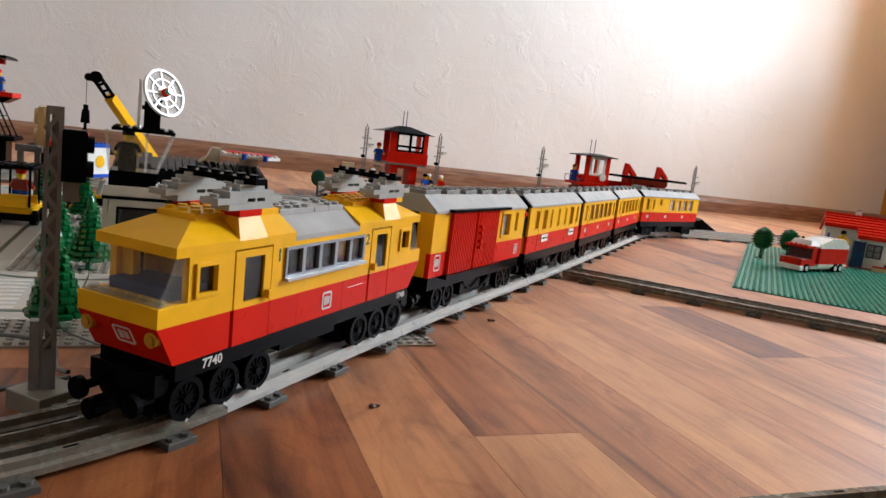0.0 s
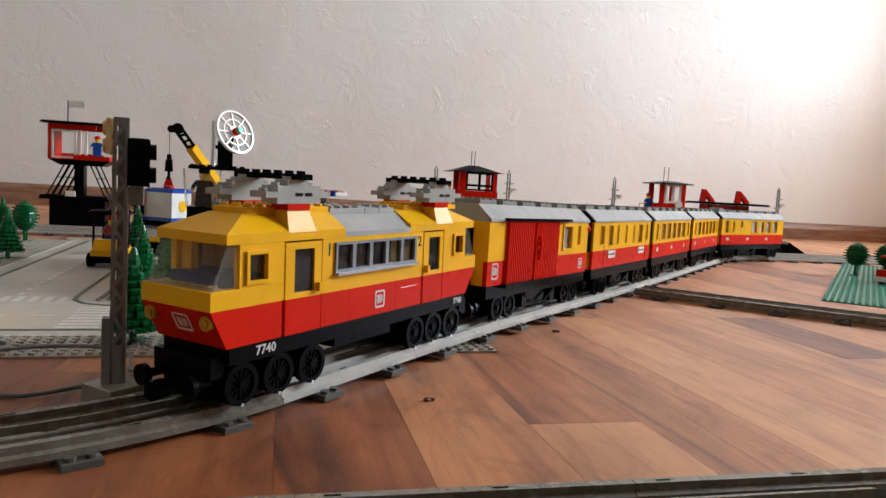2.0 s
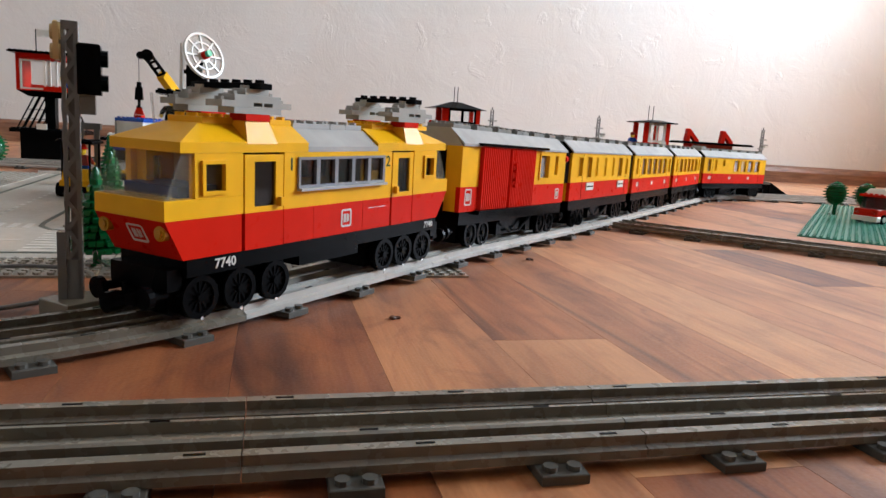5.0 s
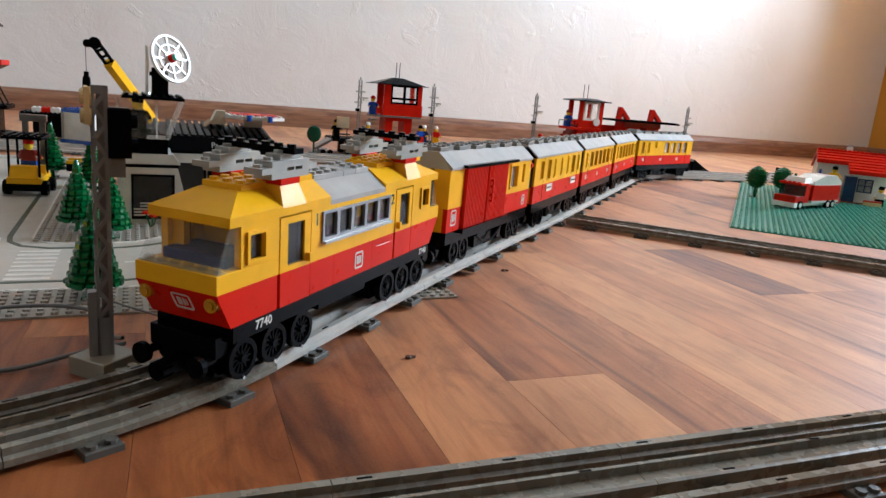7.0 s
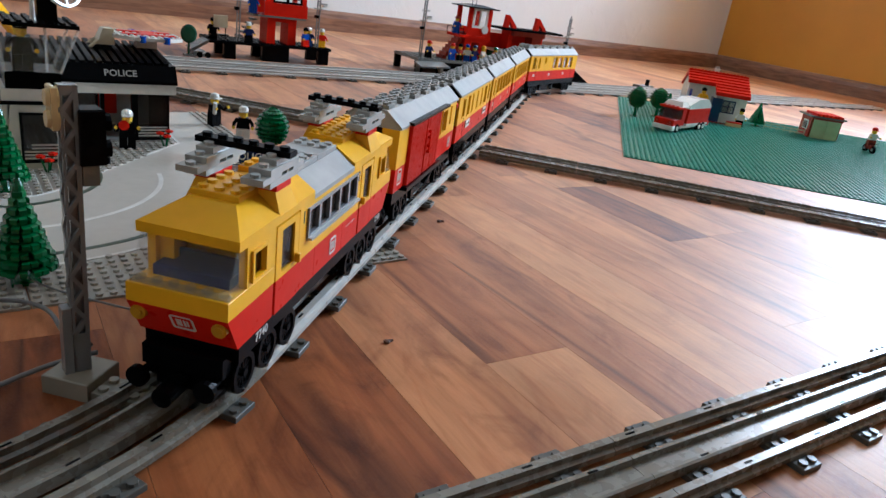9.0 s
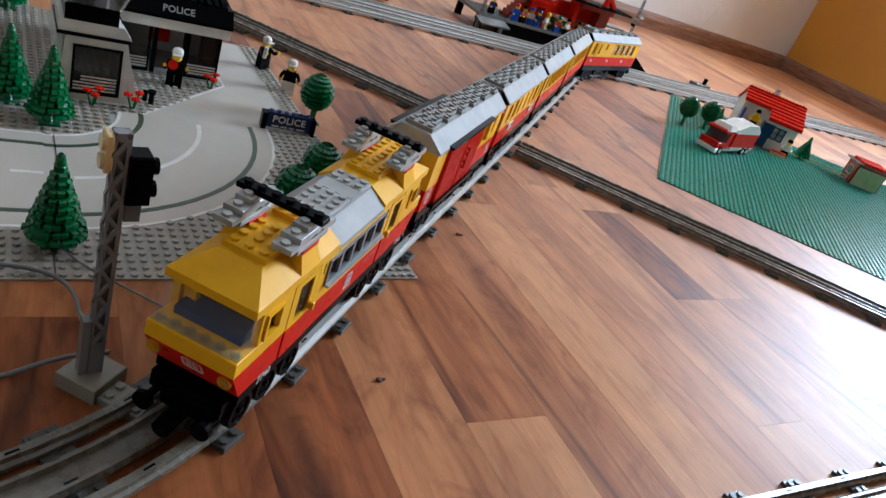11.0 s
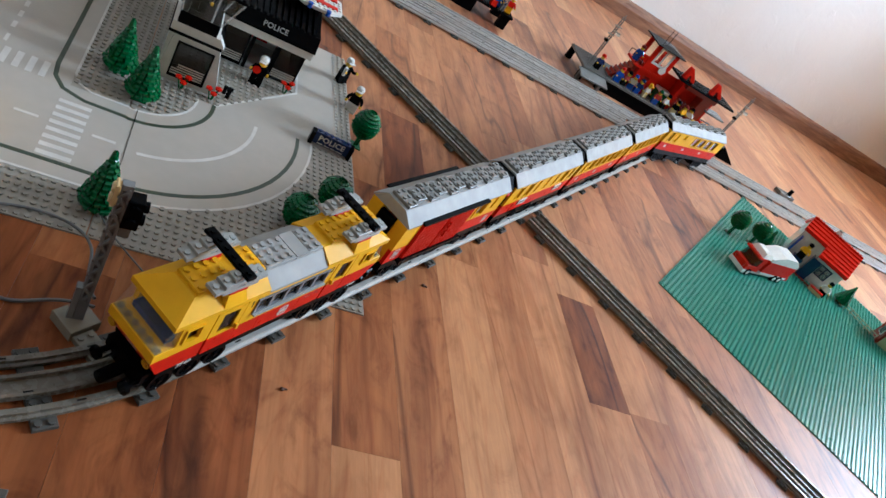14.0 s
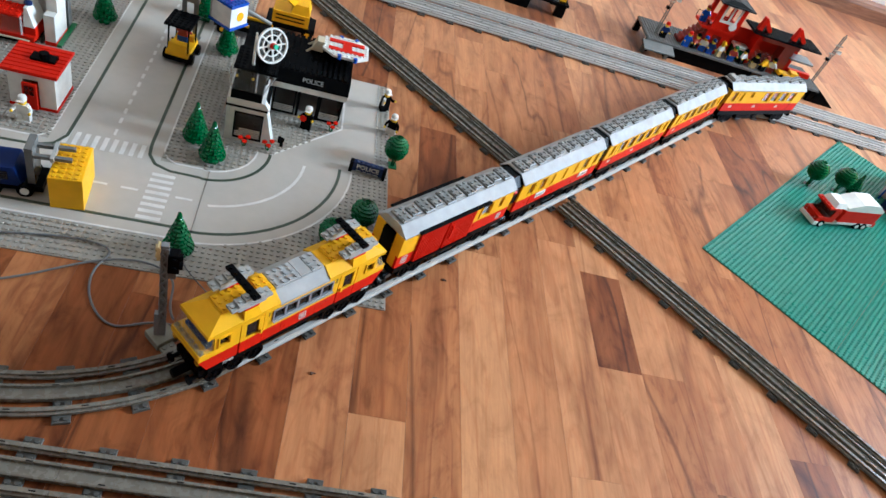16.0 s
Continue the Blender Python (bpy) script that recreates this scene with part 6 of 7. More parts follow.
def rescue_truck(m):
    """Nose at the origin, body towards +y."""
    t = thing("toy_rescue_truck", m, "red and white toy fire engine with a white rounded cover", "toy vehicle")
    part("chassis", Geo().box(-0.016, 0.004, 0.006, 0.016, 0.148, 0.011), WHITE, t)
    part("bumper", Geo().box(-0.019, -0.004, 0.004, 0.019, 0.006, 0.0115, 0.0005), WHITE, t, "white bumper")
    part("bonnet", Geo().box(-0.018, -0.002, 0.0115, 0.018, 0.010, 0.022, 0.0005), RED, t)
    for s in (-1, 1):
        part("headlight", Geo().rod((s * 0.012, -0.002, 0.017), (s * 0.012, -0.004, 0.017), 0.003, 10), CLEAR, t)
    part("cab", Geo().box(-0.018, 0.026, 0.0115, 0.018, 0.040, 0.040).box(-0.018, 0.010, 0.0115, 0.018, 0.026, 0.022), RED, t)
    part("windscreen", Geo().hexa([(-0.017, 0.010, 0.022), (0.017, 0.010, 0.022), (0.017, 0.026, 0.022), (-0.017, 0.026, 0.022)], [(-0.017, 0.014, 0.040), (0.017, 0.014, 0.040), (0.017, 0.026, 0.040), (-0.017, 0.026, 0.040)]), SMOKE, t)
    part("cab_roof", Geo().box(-0.019, 0.008, 0.040, 0.019, 0.030, 0.0435).studs(-0.016, 0.008, 0.0435, 4, 1), RED, t, "red studded visor")
    part("cab_hood", Geo().taper(-0.018, 0.018, 0.0435, 0.018, 0.046, 0.052, 0.004, 0.006, 0.004, 0.004), WHITE, t)
    part("body", Geo().box(-0.018, 0.050, 0.014, 0.018, 0.140, 0.040, 0.0004), RED, t, "red tank body")
    part("skirt", Geo().box(-0.0184, 0.050, 0.010, 0.0184, 0.140, 0.014), WHITE, t)
    part("cover", Geo().prism([(0.050, 0.0401), (0.140, 0.0401), (0.140, 0.045), (0.122, 0.056), (0.082, 0.056), (0.050, 0.046)], -0.018, 0.018, "x"), WHITE, t, "white faceted cover")
    part("cab_link", Geo().box(-0.010, 0.040, 0.014, 0.010, 0.050, 0.030), BLACK, t)
    for s in (-1, 1):
        for y in (0.014, 0.104, 0.120):
            road_wheel(t, s * 0.0165, y, 0.0075, 0.006, WHITE)
    part("rear_lamp", Geo().box(-0.018, 0.140, 0.008, 0.018, 0.147, 0.016), RED, t)
    return t


rescue_truck(lawn(0.062, 1.374, LZ, -31) @ Matrix.Scale(1.10, 4))
for v, u in ((0.012, 1.508), (0.060, 1.560)):
    round_tree(lawn(v, u, LZ), 0.040, 0.0205, 1.0, None, "toy trees on the lawn")
pine(lawn(0.085, 1.60, LZ), 0.050, 0.014)
pine(lawn(0.294, 1.690, LZ), 0.054, 0.0165)


def red_house(m):
    """Front left corner at the origin, x right, y back."""
    t = thing("toy_house", m, "white toy house with a ribbed red roof and chimney", "toy building")
    W, Dp, H = 0.126, 0.146, 0.064
    part("front_wall", Geo().box(0.060, 0, 0, 0.076, 0.006, H).box(0.104, 0, 0, W, 0.006, H).box(0.076, 0, 0, 0.104, 0.006, 0.022).box(0.076, 0, 0.050, 0.104, 0.006, H), WHITE, t)
    part("porch_wall", Geo().box(0.006, 0.034, 0, 0.060, 0.040, H + 0.012), WHITE, t)
    part("porch_side", Geo().box(0.060, 0.0062, 0, 0.066, 0.040, H + 0.004), WHITE, t)
    part("back_wall", Geo().box(0, Dp - 0.006, 0, W, Dp, H), WHITE, t)
    part("left_wall", Geo().prism([(0.034, 0), (Dp - 0.006, 0), (Dp - 0.006, H), (Dp / 2, H + 0.030), (0.034, H + 0.012)], 0, 0.006, "x"), WHITE, t)
    part("right_wall", Geo().prism([(0.006, 0), (Dp - 0.006, 0), (Dp - 0.006, H), (Dp / 2, H + 0.030), (0.006, H)], W - 0.006, W, "x"), WHITE, t)
    w = part("window", frame_round_front(0.076, 0.104, 0.022, 0.050, -0.001), NAVY, t, "dark framed window with opened shutters")
    part("mullion", Geo().box(0.0892, -0.0005, 0.024, 0.0908, 0.0015, 0.048).box(0.078, -0.0005, 0.0355, 0.102, 0.0014, 0.0368), NAVY, w)
    part("pane", Geo().box(0.078, 0.002, 0.024, 0.102, 0.0026, 0.048), COACHPANE, w)
    part("door", Geo().box(0.050, -0.022, 0.0, 0.053, 0.004, 0.054).box(0.053, -0.022, 0, 0.072, -0.019, 0.054), NAVY, t, "dark blue door standing open")
    part("blue_shutter", Geo().box(0.004, 0.016, 0.0, 0.008, 0.034, H - 0.004), BLUE, t)
    for name, y0, y1, x0, x1, n in (("front_slope", -0.010, Dp / 2, 0.056, W + 0.004, 7), ("porch_slope", 0.0256, Dp / 2, -0.004, 0.0558, 4), ("back_slope", Dp + 0.010, Dp / 2, -0.004, W + 0.004, 7)):
        rise = 0.036 * abs(y1 - y0) / (Dp / 2 + 0.010)
        prof = []
        for k in range(n):
            ya, yb = y0 + (y1 - y0) * k / n, y0 + (y1 - y0) * (k + 1) / n
            prof += [(ya, H + 0.034 - rise * (1 - k / n) + 0.0040), (yb, H + 0.034 - rise * (1 - (k + 1) / n) + 0.0012)]
        prof += [(y1, H + 0.028), (y0, H + 0.030 - rise)]
        r = Geo().prism(prof, x0, x1, "x")
        part(name, r, RED, t, "ribbed red roof slope")
    part("ridge", Geo().box(-0.004, Dp / 2 - 0.003, H + 0.032, W + 0.004, Dp / 2 + 0.003, H + 0.038).studs(-0.002, Dp / 2 - 0.004, H + 0.038, 16, 1), RED, t)
    part("chimney", Geo().box(0.052, Dp / 2 + 0.002, H + 0.03, 0.064, Dp / 2 + 0.014, H + 0.046, 0.0005), WHITE, t)
    part("chimney_pot", Geo().rod((0.058, Dp / 2 + 0.008, H + 0.046), (0.058, Dp / 2 + 0.008, H + 0.050), 0.005, 10), GREY, t)
    part("terrace", Geo().box(0.0, -0.030, 0, 0.100, -0.0235, 0.003), BRICKRED, t)
    return t


red_house(lawn(0.128, 1.648, LZ, 0))
barrow = thing("toy_planter", lawn(0.232, 1.612, LZ), "orange and red toy planter in front of the house", "toy planter")
part("box", Geo().box(-0.016, -0.006, 0, 0.016, 0.006, 0.008, 0.0004), TAN, barrow)
part("top", Geo().box(-0.016, -0.006, 0.008, 0.016, 0.006, 0.0105), RED, barrow)
figure(lawn(0.246, 1.630, LZ, 0), WHITE, BLACK, BLACK, "toy figure in white beside the house")
figure(lawn(0.158, 1.640, LZ + 0.030, 0), YELLOW, BLACK, BLACK, "toy figure in yellow at the house corner")
ped = thing("toy_ladder_stand", lawn(0.158, 1.640, LZ), "dark blue toy stand under a figure", "toy stand")
part("stand", Geo().box(-0.012, -0.010, 0, 0.012, 0.010, 0.0298, 0.0005), NAVY, ped)


def garage(m):
    t = thing("toy_garage", m, "dark red toy garage with pale green double doors", "toy building")
    W, Dp, H = 0.066, 0.056, 0.046
    part("left_wall", Geo().box(0, 0.004, 0, 0.006, Dp, H), BRICKRED, t)
    part("right_wall", Geo().box(W - 0.006, 0.004, 0, W, Dp, H), BRICKRED, t)
    part("back_wall", Geo().box(0.006, Dp - 0.006, 0, W - 0.006, Dp, H), BRICKRED, t)
    part("lintel", Geo().box(0, 0, H - 0.005, W, 0.006, H), BRICKRED, t)
    for x0, x1 in ((0.004, 0.0327), (0.0333, W - 0.004)):
        part("door", Geo().box(x0, -0.001, 0.001, x1, 0.002, H - 0.005, 0.0004), PALEGREEN, t, "pale green garage door")
    w = part("side_window", Geo().box(-0.0012, 0.016, 0.016, 0.0002, 0.040, 0.036), WHITE, t, "white lattice window")
    part("pane", Geo().box(-0.0018, 0.018, 0.018, -0.0012, 0.027, 0.034).box(-0.0018, 0.029, 0.018, -0.0012, 0.038, 0.034), SMOKE, w)
    part("roof", Geo().box(-0.008, -0.006, H, W + 0.004, Dp + 0.004, H + 0.003), DARKGREY, t)
    r = Geo()
    for k in range(7):
        r.box(0.006 + k * 0.0085, -0.004, H + 0.003, 0.0115 + k * 0.0085, Dp, H + 0.008)
    part("red_roof_tiles", r, RED, t)
    return t


garage(lawn(0.398, 1.650, LZ, 8))


def fence(m, n):
    t = thing("toy_fence", m, "low white lattice toy fence with thin posts", "toy fence")
    for k in range(n + 1):
        part("post", Geo().rod((k * 0.014, 0, 0), (k * 0.014, 0, 0.014), 0.0014, 5), CREAM, t)
    for z in (0.005, 0.0115):
        part("rail", Geo().rod((0, 0, z), (n * 0.014, 0, z), 0.0012, 5), CREAM, t)
    return t


fence(lawn(0.312, 1.686, LZ, -14), 6)
mo = thing("toy_motorcycle", lawn(0.500, 1.575, LZ, 15), "dark toy motorcycle with thin spoked wheels", "toy vehicle")
for y in (-0.012, 0.012):
    w = part("wheel", Geo().rod((-0.0018, y, 0.008), (0.0018, y, 0.008), 0.008, 16), BLACK, mo)
    part("hub", Geo().rod((-0.0024, y, 0.008), (0.0024, y, 0.008), 0.003, 8), GREY, w)
part("body", Geo().box(-0.004, -0.010, 0.008, 0.004, 0.010, 0.016, 0.001), BRICKRED, mo)
part("handlebar", Geo().rod((-0.008, -0.010, 0.020), (0.008, -0.010, 0.020), 0.001, 5), BLACK, mo)
figure(lawn(0.500, 1.577, LZ + 0.012, 15), WHITE, BRICKRED, RED, "toy rider in white with a red cap on the motorcycle", arm=0.5)

# ---- stations behind the back line ----
def back(d, n, z=0.0, turn=0.0):
    return ROOM @ pose(d, n, z, 0, 0, turn)


def lamp_mast(m, h=0.130):
    t = thing("lattice_lamp", m, "thin grey lattice toy lamp mast with small arms", "toy lamp", "lattice lamps")
    g = Geo()
    for x in (-0.0030, 0.0030):
        g.box(x - 0.0011, -0.0012, 0, x + 0.0011, 0.0012, h)
    z, k = 0.002, 0
    while z < h - 0.008:
        a = -0.003 if k % 2 else 0.003
        g.rod((a, 0, z), (-a, 0, z + 0.007), 0.0007, 4)
        z += 0.007
        k += 1
    part("mast", g, MASTGREY, t)
    for x0, x1, z in ((-0.010, 0.011, 0.80), (-0.004, 0.018, 0.70), (-0.012, 0.006, 0.62)):
        part("cross_arm", Geo().box(x0, -0.0032, h * z, x1, -0.0013, h * z + 0.0032), GREY, t)
    part("pole_cap", Geo().rod((0, 0, h), (0, 0, h + 0.006), 0.0014, 6), MASTGREY, t)
    part("lamp", Geo().box(-0.008, -0.004, h * 0.48, 0.000, 0.004, h * 0.53, 0.0005), BLACK, t)
    part("shade", Geo().box(0.008, -0.004, h * 0.66, 0.018, 0.004, h * 0.70), WHITE, t)
    return t


def railing(g, x0, x1, y, z):
    for x in (x0, x1):
        g.rod((x, y, z), (x, y, z + 0.014), 0.0009, 5)
    g.rod((x0, y, z + 0.014), (x1, y, z + 0.014), 0.0009, 5)


def platform_a(m):
    t = thing("station_platform", m, "black studded toy station platform on open legs", "toy station")
    part("deck", Geo().brick(0, 0, 0.030, 33, 11, PH * 1.6), BLACK, t)
    for x in (0.030, 0.110, 0.236):
        for y in (0.004, 0.072):
            part("leg", Geo().box(x, y, 0, x + 0.024, y + 0.012, 0.030, 0.0004), BLACK, t)
    part("middle_wall", Geo().box(0.120, 0.002, 0, 0.168, 0.012, 0.030), BLACK, t)
    part("ramp_step", Geo().box(-0.030, 0.010, 0, -0.004, 0.060, 0.010), DARKGREY, t)
    part("ramp", Geo().prism([(-0.030, 0.010), (0.0, 0.028), (0.0, 0.034), (-0.034, 0.014)], 0.010, 0.060), DARKGREY, t)
    return t


PA = 0.0352
platform_a(back(0.313, 1.512))


def signal_box(m):
    t = thing("signal_box", m, "red toy signal box on two legs with a black roof", "toy building")
    for x in (0.020, 0.066):
        part("leg", Geo().box(x, 0.008, 0, x + 0.018, 0.056, 0.054, 0.0004), RED, t)
    part("arch", Geo().box(0.038, 0.008, 0.046, 0.066, 0.056, 0.0538), RED, t)
    part("floor_plate", Geo().box(-0.004, 0.0, 0.0542, 0.102, 0.064, 0.0580), DARKGREY, t)
    part("parapet", Geo().box(0.010, 0.0, 0.0582, 0.104, 0.004, 0.0840).box(0.100, 0.004, 0.0582, 0.104, 0.060, 0.0840).box(0.010, 0.060, 0.0582, 0.104, 0.064, 0.0840), RED, t)
    for x0, x1, y in ((0.012, 0.028, 0.001), (0.092, 0.102, 0.001), (0.012, 0.028, 0.056), (0.092, 0.102, 0.056)):
        part("post", Geo().box(x0, y, 0.0840, x1, y + 0.006, 0.1260), RED, t)
    w = part("window", frame_round_front(0.028, 0.092, 0.0845, 0.1260, 0.001, 0.004), BLACK, t, "black window with crossed bars")
    part("mullion", Geo().box(0.057, 0.0015, 0.088, 0.063, 0.0038, 0.122).box(0.032, 0.0016, 0.094, 0.088, 0.0037, 0.099), BLACK, w)
    part("pane", Geo().box(0.032, 0.003, 0.0885, 0.088, 0.0034, 0.122), CLEAR, w)
    part("roof", Geo().taper(-0.012, -0.010, 0.1262, 0.112, 0.074, 0.1420, 0.050, 0.034, 0.050, 0.034).box(-0.012, -0.010, 0.1260, 0.112, 0.074, 0.1275), BLACK, t, "black hipped roof")
    for x in (0.046, 0.054):
        part("aerial", Geo().rod((x, 0.032, 0.140), (x, 0.032, 0.176), 0.0009, 5), BLACK, t)
    part("balcony", Geo().box(-0.014, 0.004, 0.0542, -0.0042, 0.044, 0.0580), DARKGREY, t)
    st = Geo()
    for k in range(5):
        st.box(-0.040 + k * 0.007, 0.016, 0.008 + k * 0.009, -0.028 + k * 0.007, 0.036, 0.012 + k * 0.009)
    part("stairs", st, DARKGREY, t)
    return t


signal_box(back(0.415, 1.520, PA))
lamp_mast(back(0.372, 1.522, PA))
lamp_mast(back(0.545, 1.522, PA))
figure(back(0.4085, 1.545, PA + 0.0582, 0), BLUE, BLUE, RED, "toy figure in blue with a red cap on the signal box")
figure(back(0.3290, 1.552, PA, 0), BLACK, BLACK, BLACK, "toy figure in black seated by the notice board")
figure(back(0.395, 1.525, PA, 0), NAVY, BLACK, WHITE, "toy station officer in navy with a white cap")
figure(back(0.520, 1.525, PA, 15), BLUE, RED, BLACK, "toy figure in blue and red on the platform")
figure(back(0.534, 1.540, PA, -15), NAVY, BLUE, WHITE, "toy figure in navy on the platform")
figure(back(0.562, 1.535, PA, 0), RED, YELLOW, WHITE, "toy figure in red and yellow on the platform")
nb = thing("notice_board", back(0.340, 1.535, PA), "small beige toy notice board on thin legs", "toy sign")
part("board", Geo().box(-0.014, -0.002, 0.024, 0.014, 0.002, 0.048, 0.0005), CREAM, nb)
for x in (-0.010, 0.010):
    part("leg", Geo().rod((x, 0, 0), (x, 0, 0.024), 0.0010, 5), BLACK, nb)
part("seat", Geo().box(-0.020, -0.006, 0.008, 0.016, 0.006, 0.011), BLACK, nb)
lt = thing("toy_flat_tree", back(0.274, 1.520, 0), "flat dark green plastic toy tree on a grey foot", "toy tree")
part("trunk", Geo().rod((0, 0, 0.004), (0, 0, 0.030), 0.0022, 8), DARKGREEN, lt)
part("crown", Geo().lathe([(0.0, 0.005), (0.012, 0.0045), (0.0155, 0.0025), (0.0160, 0), (0.0155, -0.0025), (0.012, -0.0045), (0.0, -0.005)], 20).move(Matrix.Translation((0, 0, 0.043)) @ pose(0, 0, 0, 90, 0, 0) @ Matrix.Diagonal((1, 1.15, 1, 1))), DARKGREEN, lt)
part("foot", Geo().box(-0.010, -0.008, 0, 0.012, 0.008, 0.004), DARKGREY, lt)
bike = thing("toy_bicycle", back(0.300, 1.505, 0), "white and black toy bicycle lying at the ramp", "toy bicycle")
for x in (-0.008, 0.008):
    part("wheel", Geo().rod((x, -0.001, 0.006), (x, 0.001, 0.006), 0.006, 12), BLACK, bike)
part("frame", Geo().rod((-0.008, 0, 0.006), (0.004, 0, 0.012), 0.001, 5).rod((0.008, 0, 0.006), (0.002, 0, 0.013), 0.001, 5), WHITE, bike)


def platform_b(m):
    t = thing("station_platform", m, "grey and black toy station platform with end ramps", "toy station")
    part("deck", Geo().brick(0, 0, 0.030, 62, 15, PH * 1.6, True), DARKGREY, t)
    for x0, x1 in ((0.0, 0.016), (0.060, 0.300), (0.330, 0.440), (0.478, 0.494)):
        part("side_wall", Geo().box(x0, 0.003, 0, x1, 0.011, 0.030), BLACK, t)
        part("side_wall", Geo().box(x0, 0.108, 0, x1, 0.116, 0.030), BLACK, t)
    part("ramp", Geo().prism([(0.496, 0.0), (0.496, 0.035), (0.500, 0.035), (0.560, 0.002), (0.560, 0.0)], 0.002, 0.060), BLACK, t, "black end ramp")
    part("front_ramp", Geo().hexa([(-0.010, -0.036, 0.0195), (0.070, -0.036, 0.0215), (0.070, 0.0, 0.0290), (-0.010, 0.0, 0.0270)], [(-0.010, -0.036, 0.0225), (0.070, -0.036, 0.0245), (0.070, 0.0, 0.0320), (-0.010, 0.0, 0.0300)]), DARKGREY, t, "grey tilted plate at the platform's end")
    for x in (-0.006, 0.058):
        part("ramp_leg", Geo().box(x, -0.012, 0.0, x + 0.008, -0.004, 0.0262 if x < 0 else 0.0276), DARKGREY, t)
    return t


PBD, PBN = 0.780, 1.476
platform_b(back(PBD, PBN))


def station_b(m):
    """Origin at the stair foot, x right, y back; on the deck."""
    t = thing("station_building", m, "red toy station with a glazed tower and dark canopy", "toy building")
    for k in range(8):
        part("stair_step", Geo().box(0.002 + k * 0.0075, 0.030, k * 0.0085, 0.0125 + k * 0.0075, 0.062, k * 0.0085 + 0.0085, 0.0003), BRICKRED, t)
    for x in (0.056, 0.100):
        part("tower_leg", Geo().box(x, 0.024, 0, x + 0.020, 0.072, 0.056, 0.0004), RED, t)
    part("tower_arch", Geo().box(0.076, 0.024, 0.046, 0.100, 0.072, 0.0558), RED, t)
    part("tower_floor", Geo().box(0.034, 0.020, 0.0560, 0.126, 0.076, 0.0620), RED, t)
    part("tower_wall", Geo().box(0.056, 0.020, 0.0622, 0.124, 0.024, 0.080).box(0.120, 0.024, 0.0622, 0.124, 0.072, 0.080).box(0.056, 0.072, 0.0622, 0.124, 0.076, 0.080), RED, t)
    for x0, x1 in ((0.056, 0.067), (0.113, 0.124)):
        part("tower_post", Geo().box(x0, 0.020, 0.080, x1, 0.026, 0.126), RED, t)
        part("tower_post", Geo().box(x0, 0.070, 0.080, x1, 0.076, 0.126), RED, t)
    w = part("window", frame_round_front(0.067, 0.113, 0.0805, 0.126, 0.0205, 0.0055), WHITE, t, "white window frame of the tower")
    part("mullion", Geo().box(0.088, 0.0206, 0.0835, 0.092, 0.0234, 0.123), WHITE, w)
    part("pane", Geo().box(0.066, 0.0222, 0.0835, 0.114, 0.0226, 0.123), CLEAR, w)
    part("clock", Geo().rod((0.106, 0.0195, 0.078), (0.106, 0.0170, 0.078), 0.0095, 18), WHITE, t, "round white clock face")
    part("tower_roof", Geo().box(0.044, 0.008, 0.1262, 0.136, 0.088, 0.1290).taper(0.048, 0.012, 0.1290, 0.132, 0.084, 0.134, 0.030, 0.020, 0.030, 0.020), BLACK, t, "black tower roof")
    for x in (0.078, 0.090):
        part("aerial", Geo().rod((x, 0.048, 0.132), (x, 0.048, 0.168), 0.0009, 5), BLACK, t)
    for y in (0.022, 0.074):
        rl = Geo()
        railing(rl, 0.032, 0.046, y, 0.0622)
        part("balcony_rail", rl, BLACK, t)
    # hall with canopy
    part("hall_wall", Geo().box(0.138, 0.060, 0, 0.330, 0.066, 0.072), RED, t)
    part("kiosk_green", Geo().box(0.150, 0.030, 0, 0.184, 0.058, 0.030), GREEN, t, "green stall with white awning")
    part("kiosk_awning", Geo().box(0.148, 0.024, 0.030, 0.186, 0.058, 0.036), WHITE, t)
    part("hall_pillar", Geo().box(0.190, 0.028, 0, 0.202, 0.060, 0.084), RED, t)
    part("hall_front", Geo().box(0.270, 0.030, 0, 0.300, 0.060, 0.084), BRICKRED, t)
    part("glass_front", Geo().box(0.204, 0.034, 0.002, 0.268, 0.036, 0.040), CLEAR, t)
    part("canopy_edge", Geo().box(0.196, 0.016, 0.072, 0.300, 0.066, 0.0840), BRICKRED, t)
    part("canopy", Geo().brick(0.160, 0.006, 0.0842, 24, 9, PH * 1.2), BLACK, t, "dark studded canopy roof")
    part("low_roof", Geo().box(0.296, 0.018, 0.046, 0.362, 0.066, 0.0500), DARKGREY, t)
    for x in (0.176, 0.274):
        part("fin", Geo().prism([(x, 0.0880), (x + 0.004, 0.120), (x + 0.010, 0.120), (x + 0.036, 0.094), (x + 0.036, 0.0880), (x + 0.028, 0.0880), (x + 0.012, 0.105), (x + 0.012, 0.0880)], 0.030, 0.042), RED, t, "pointed red roof fin")
    part("red_hedge", Geo().box(0.330, 0.050, 0, 0.395, 0.062, 0.012), RED, t)
    return t


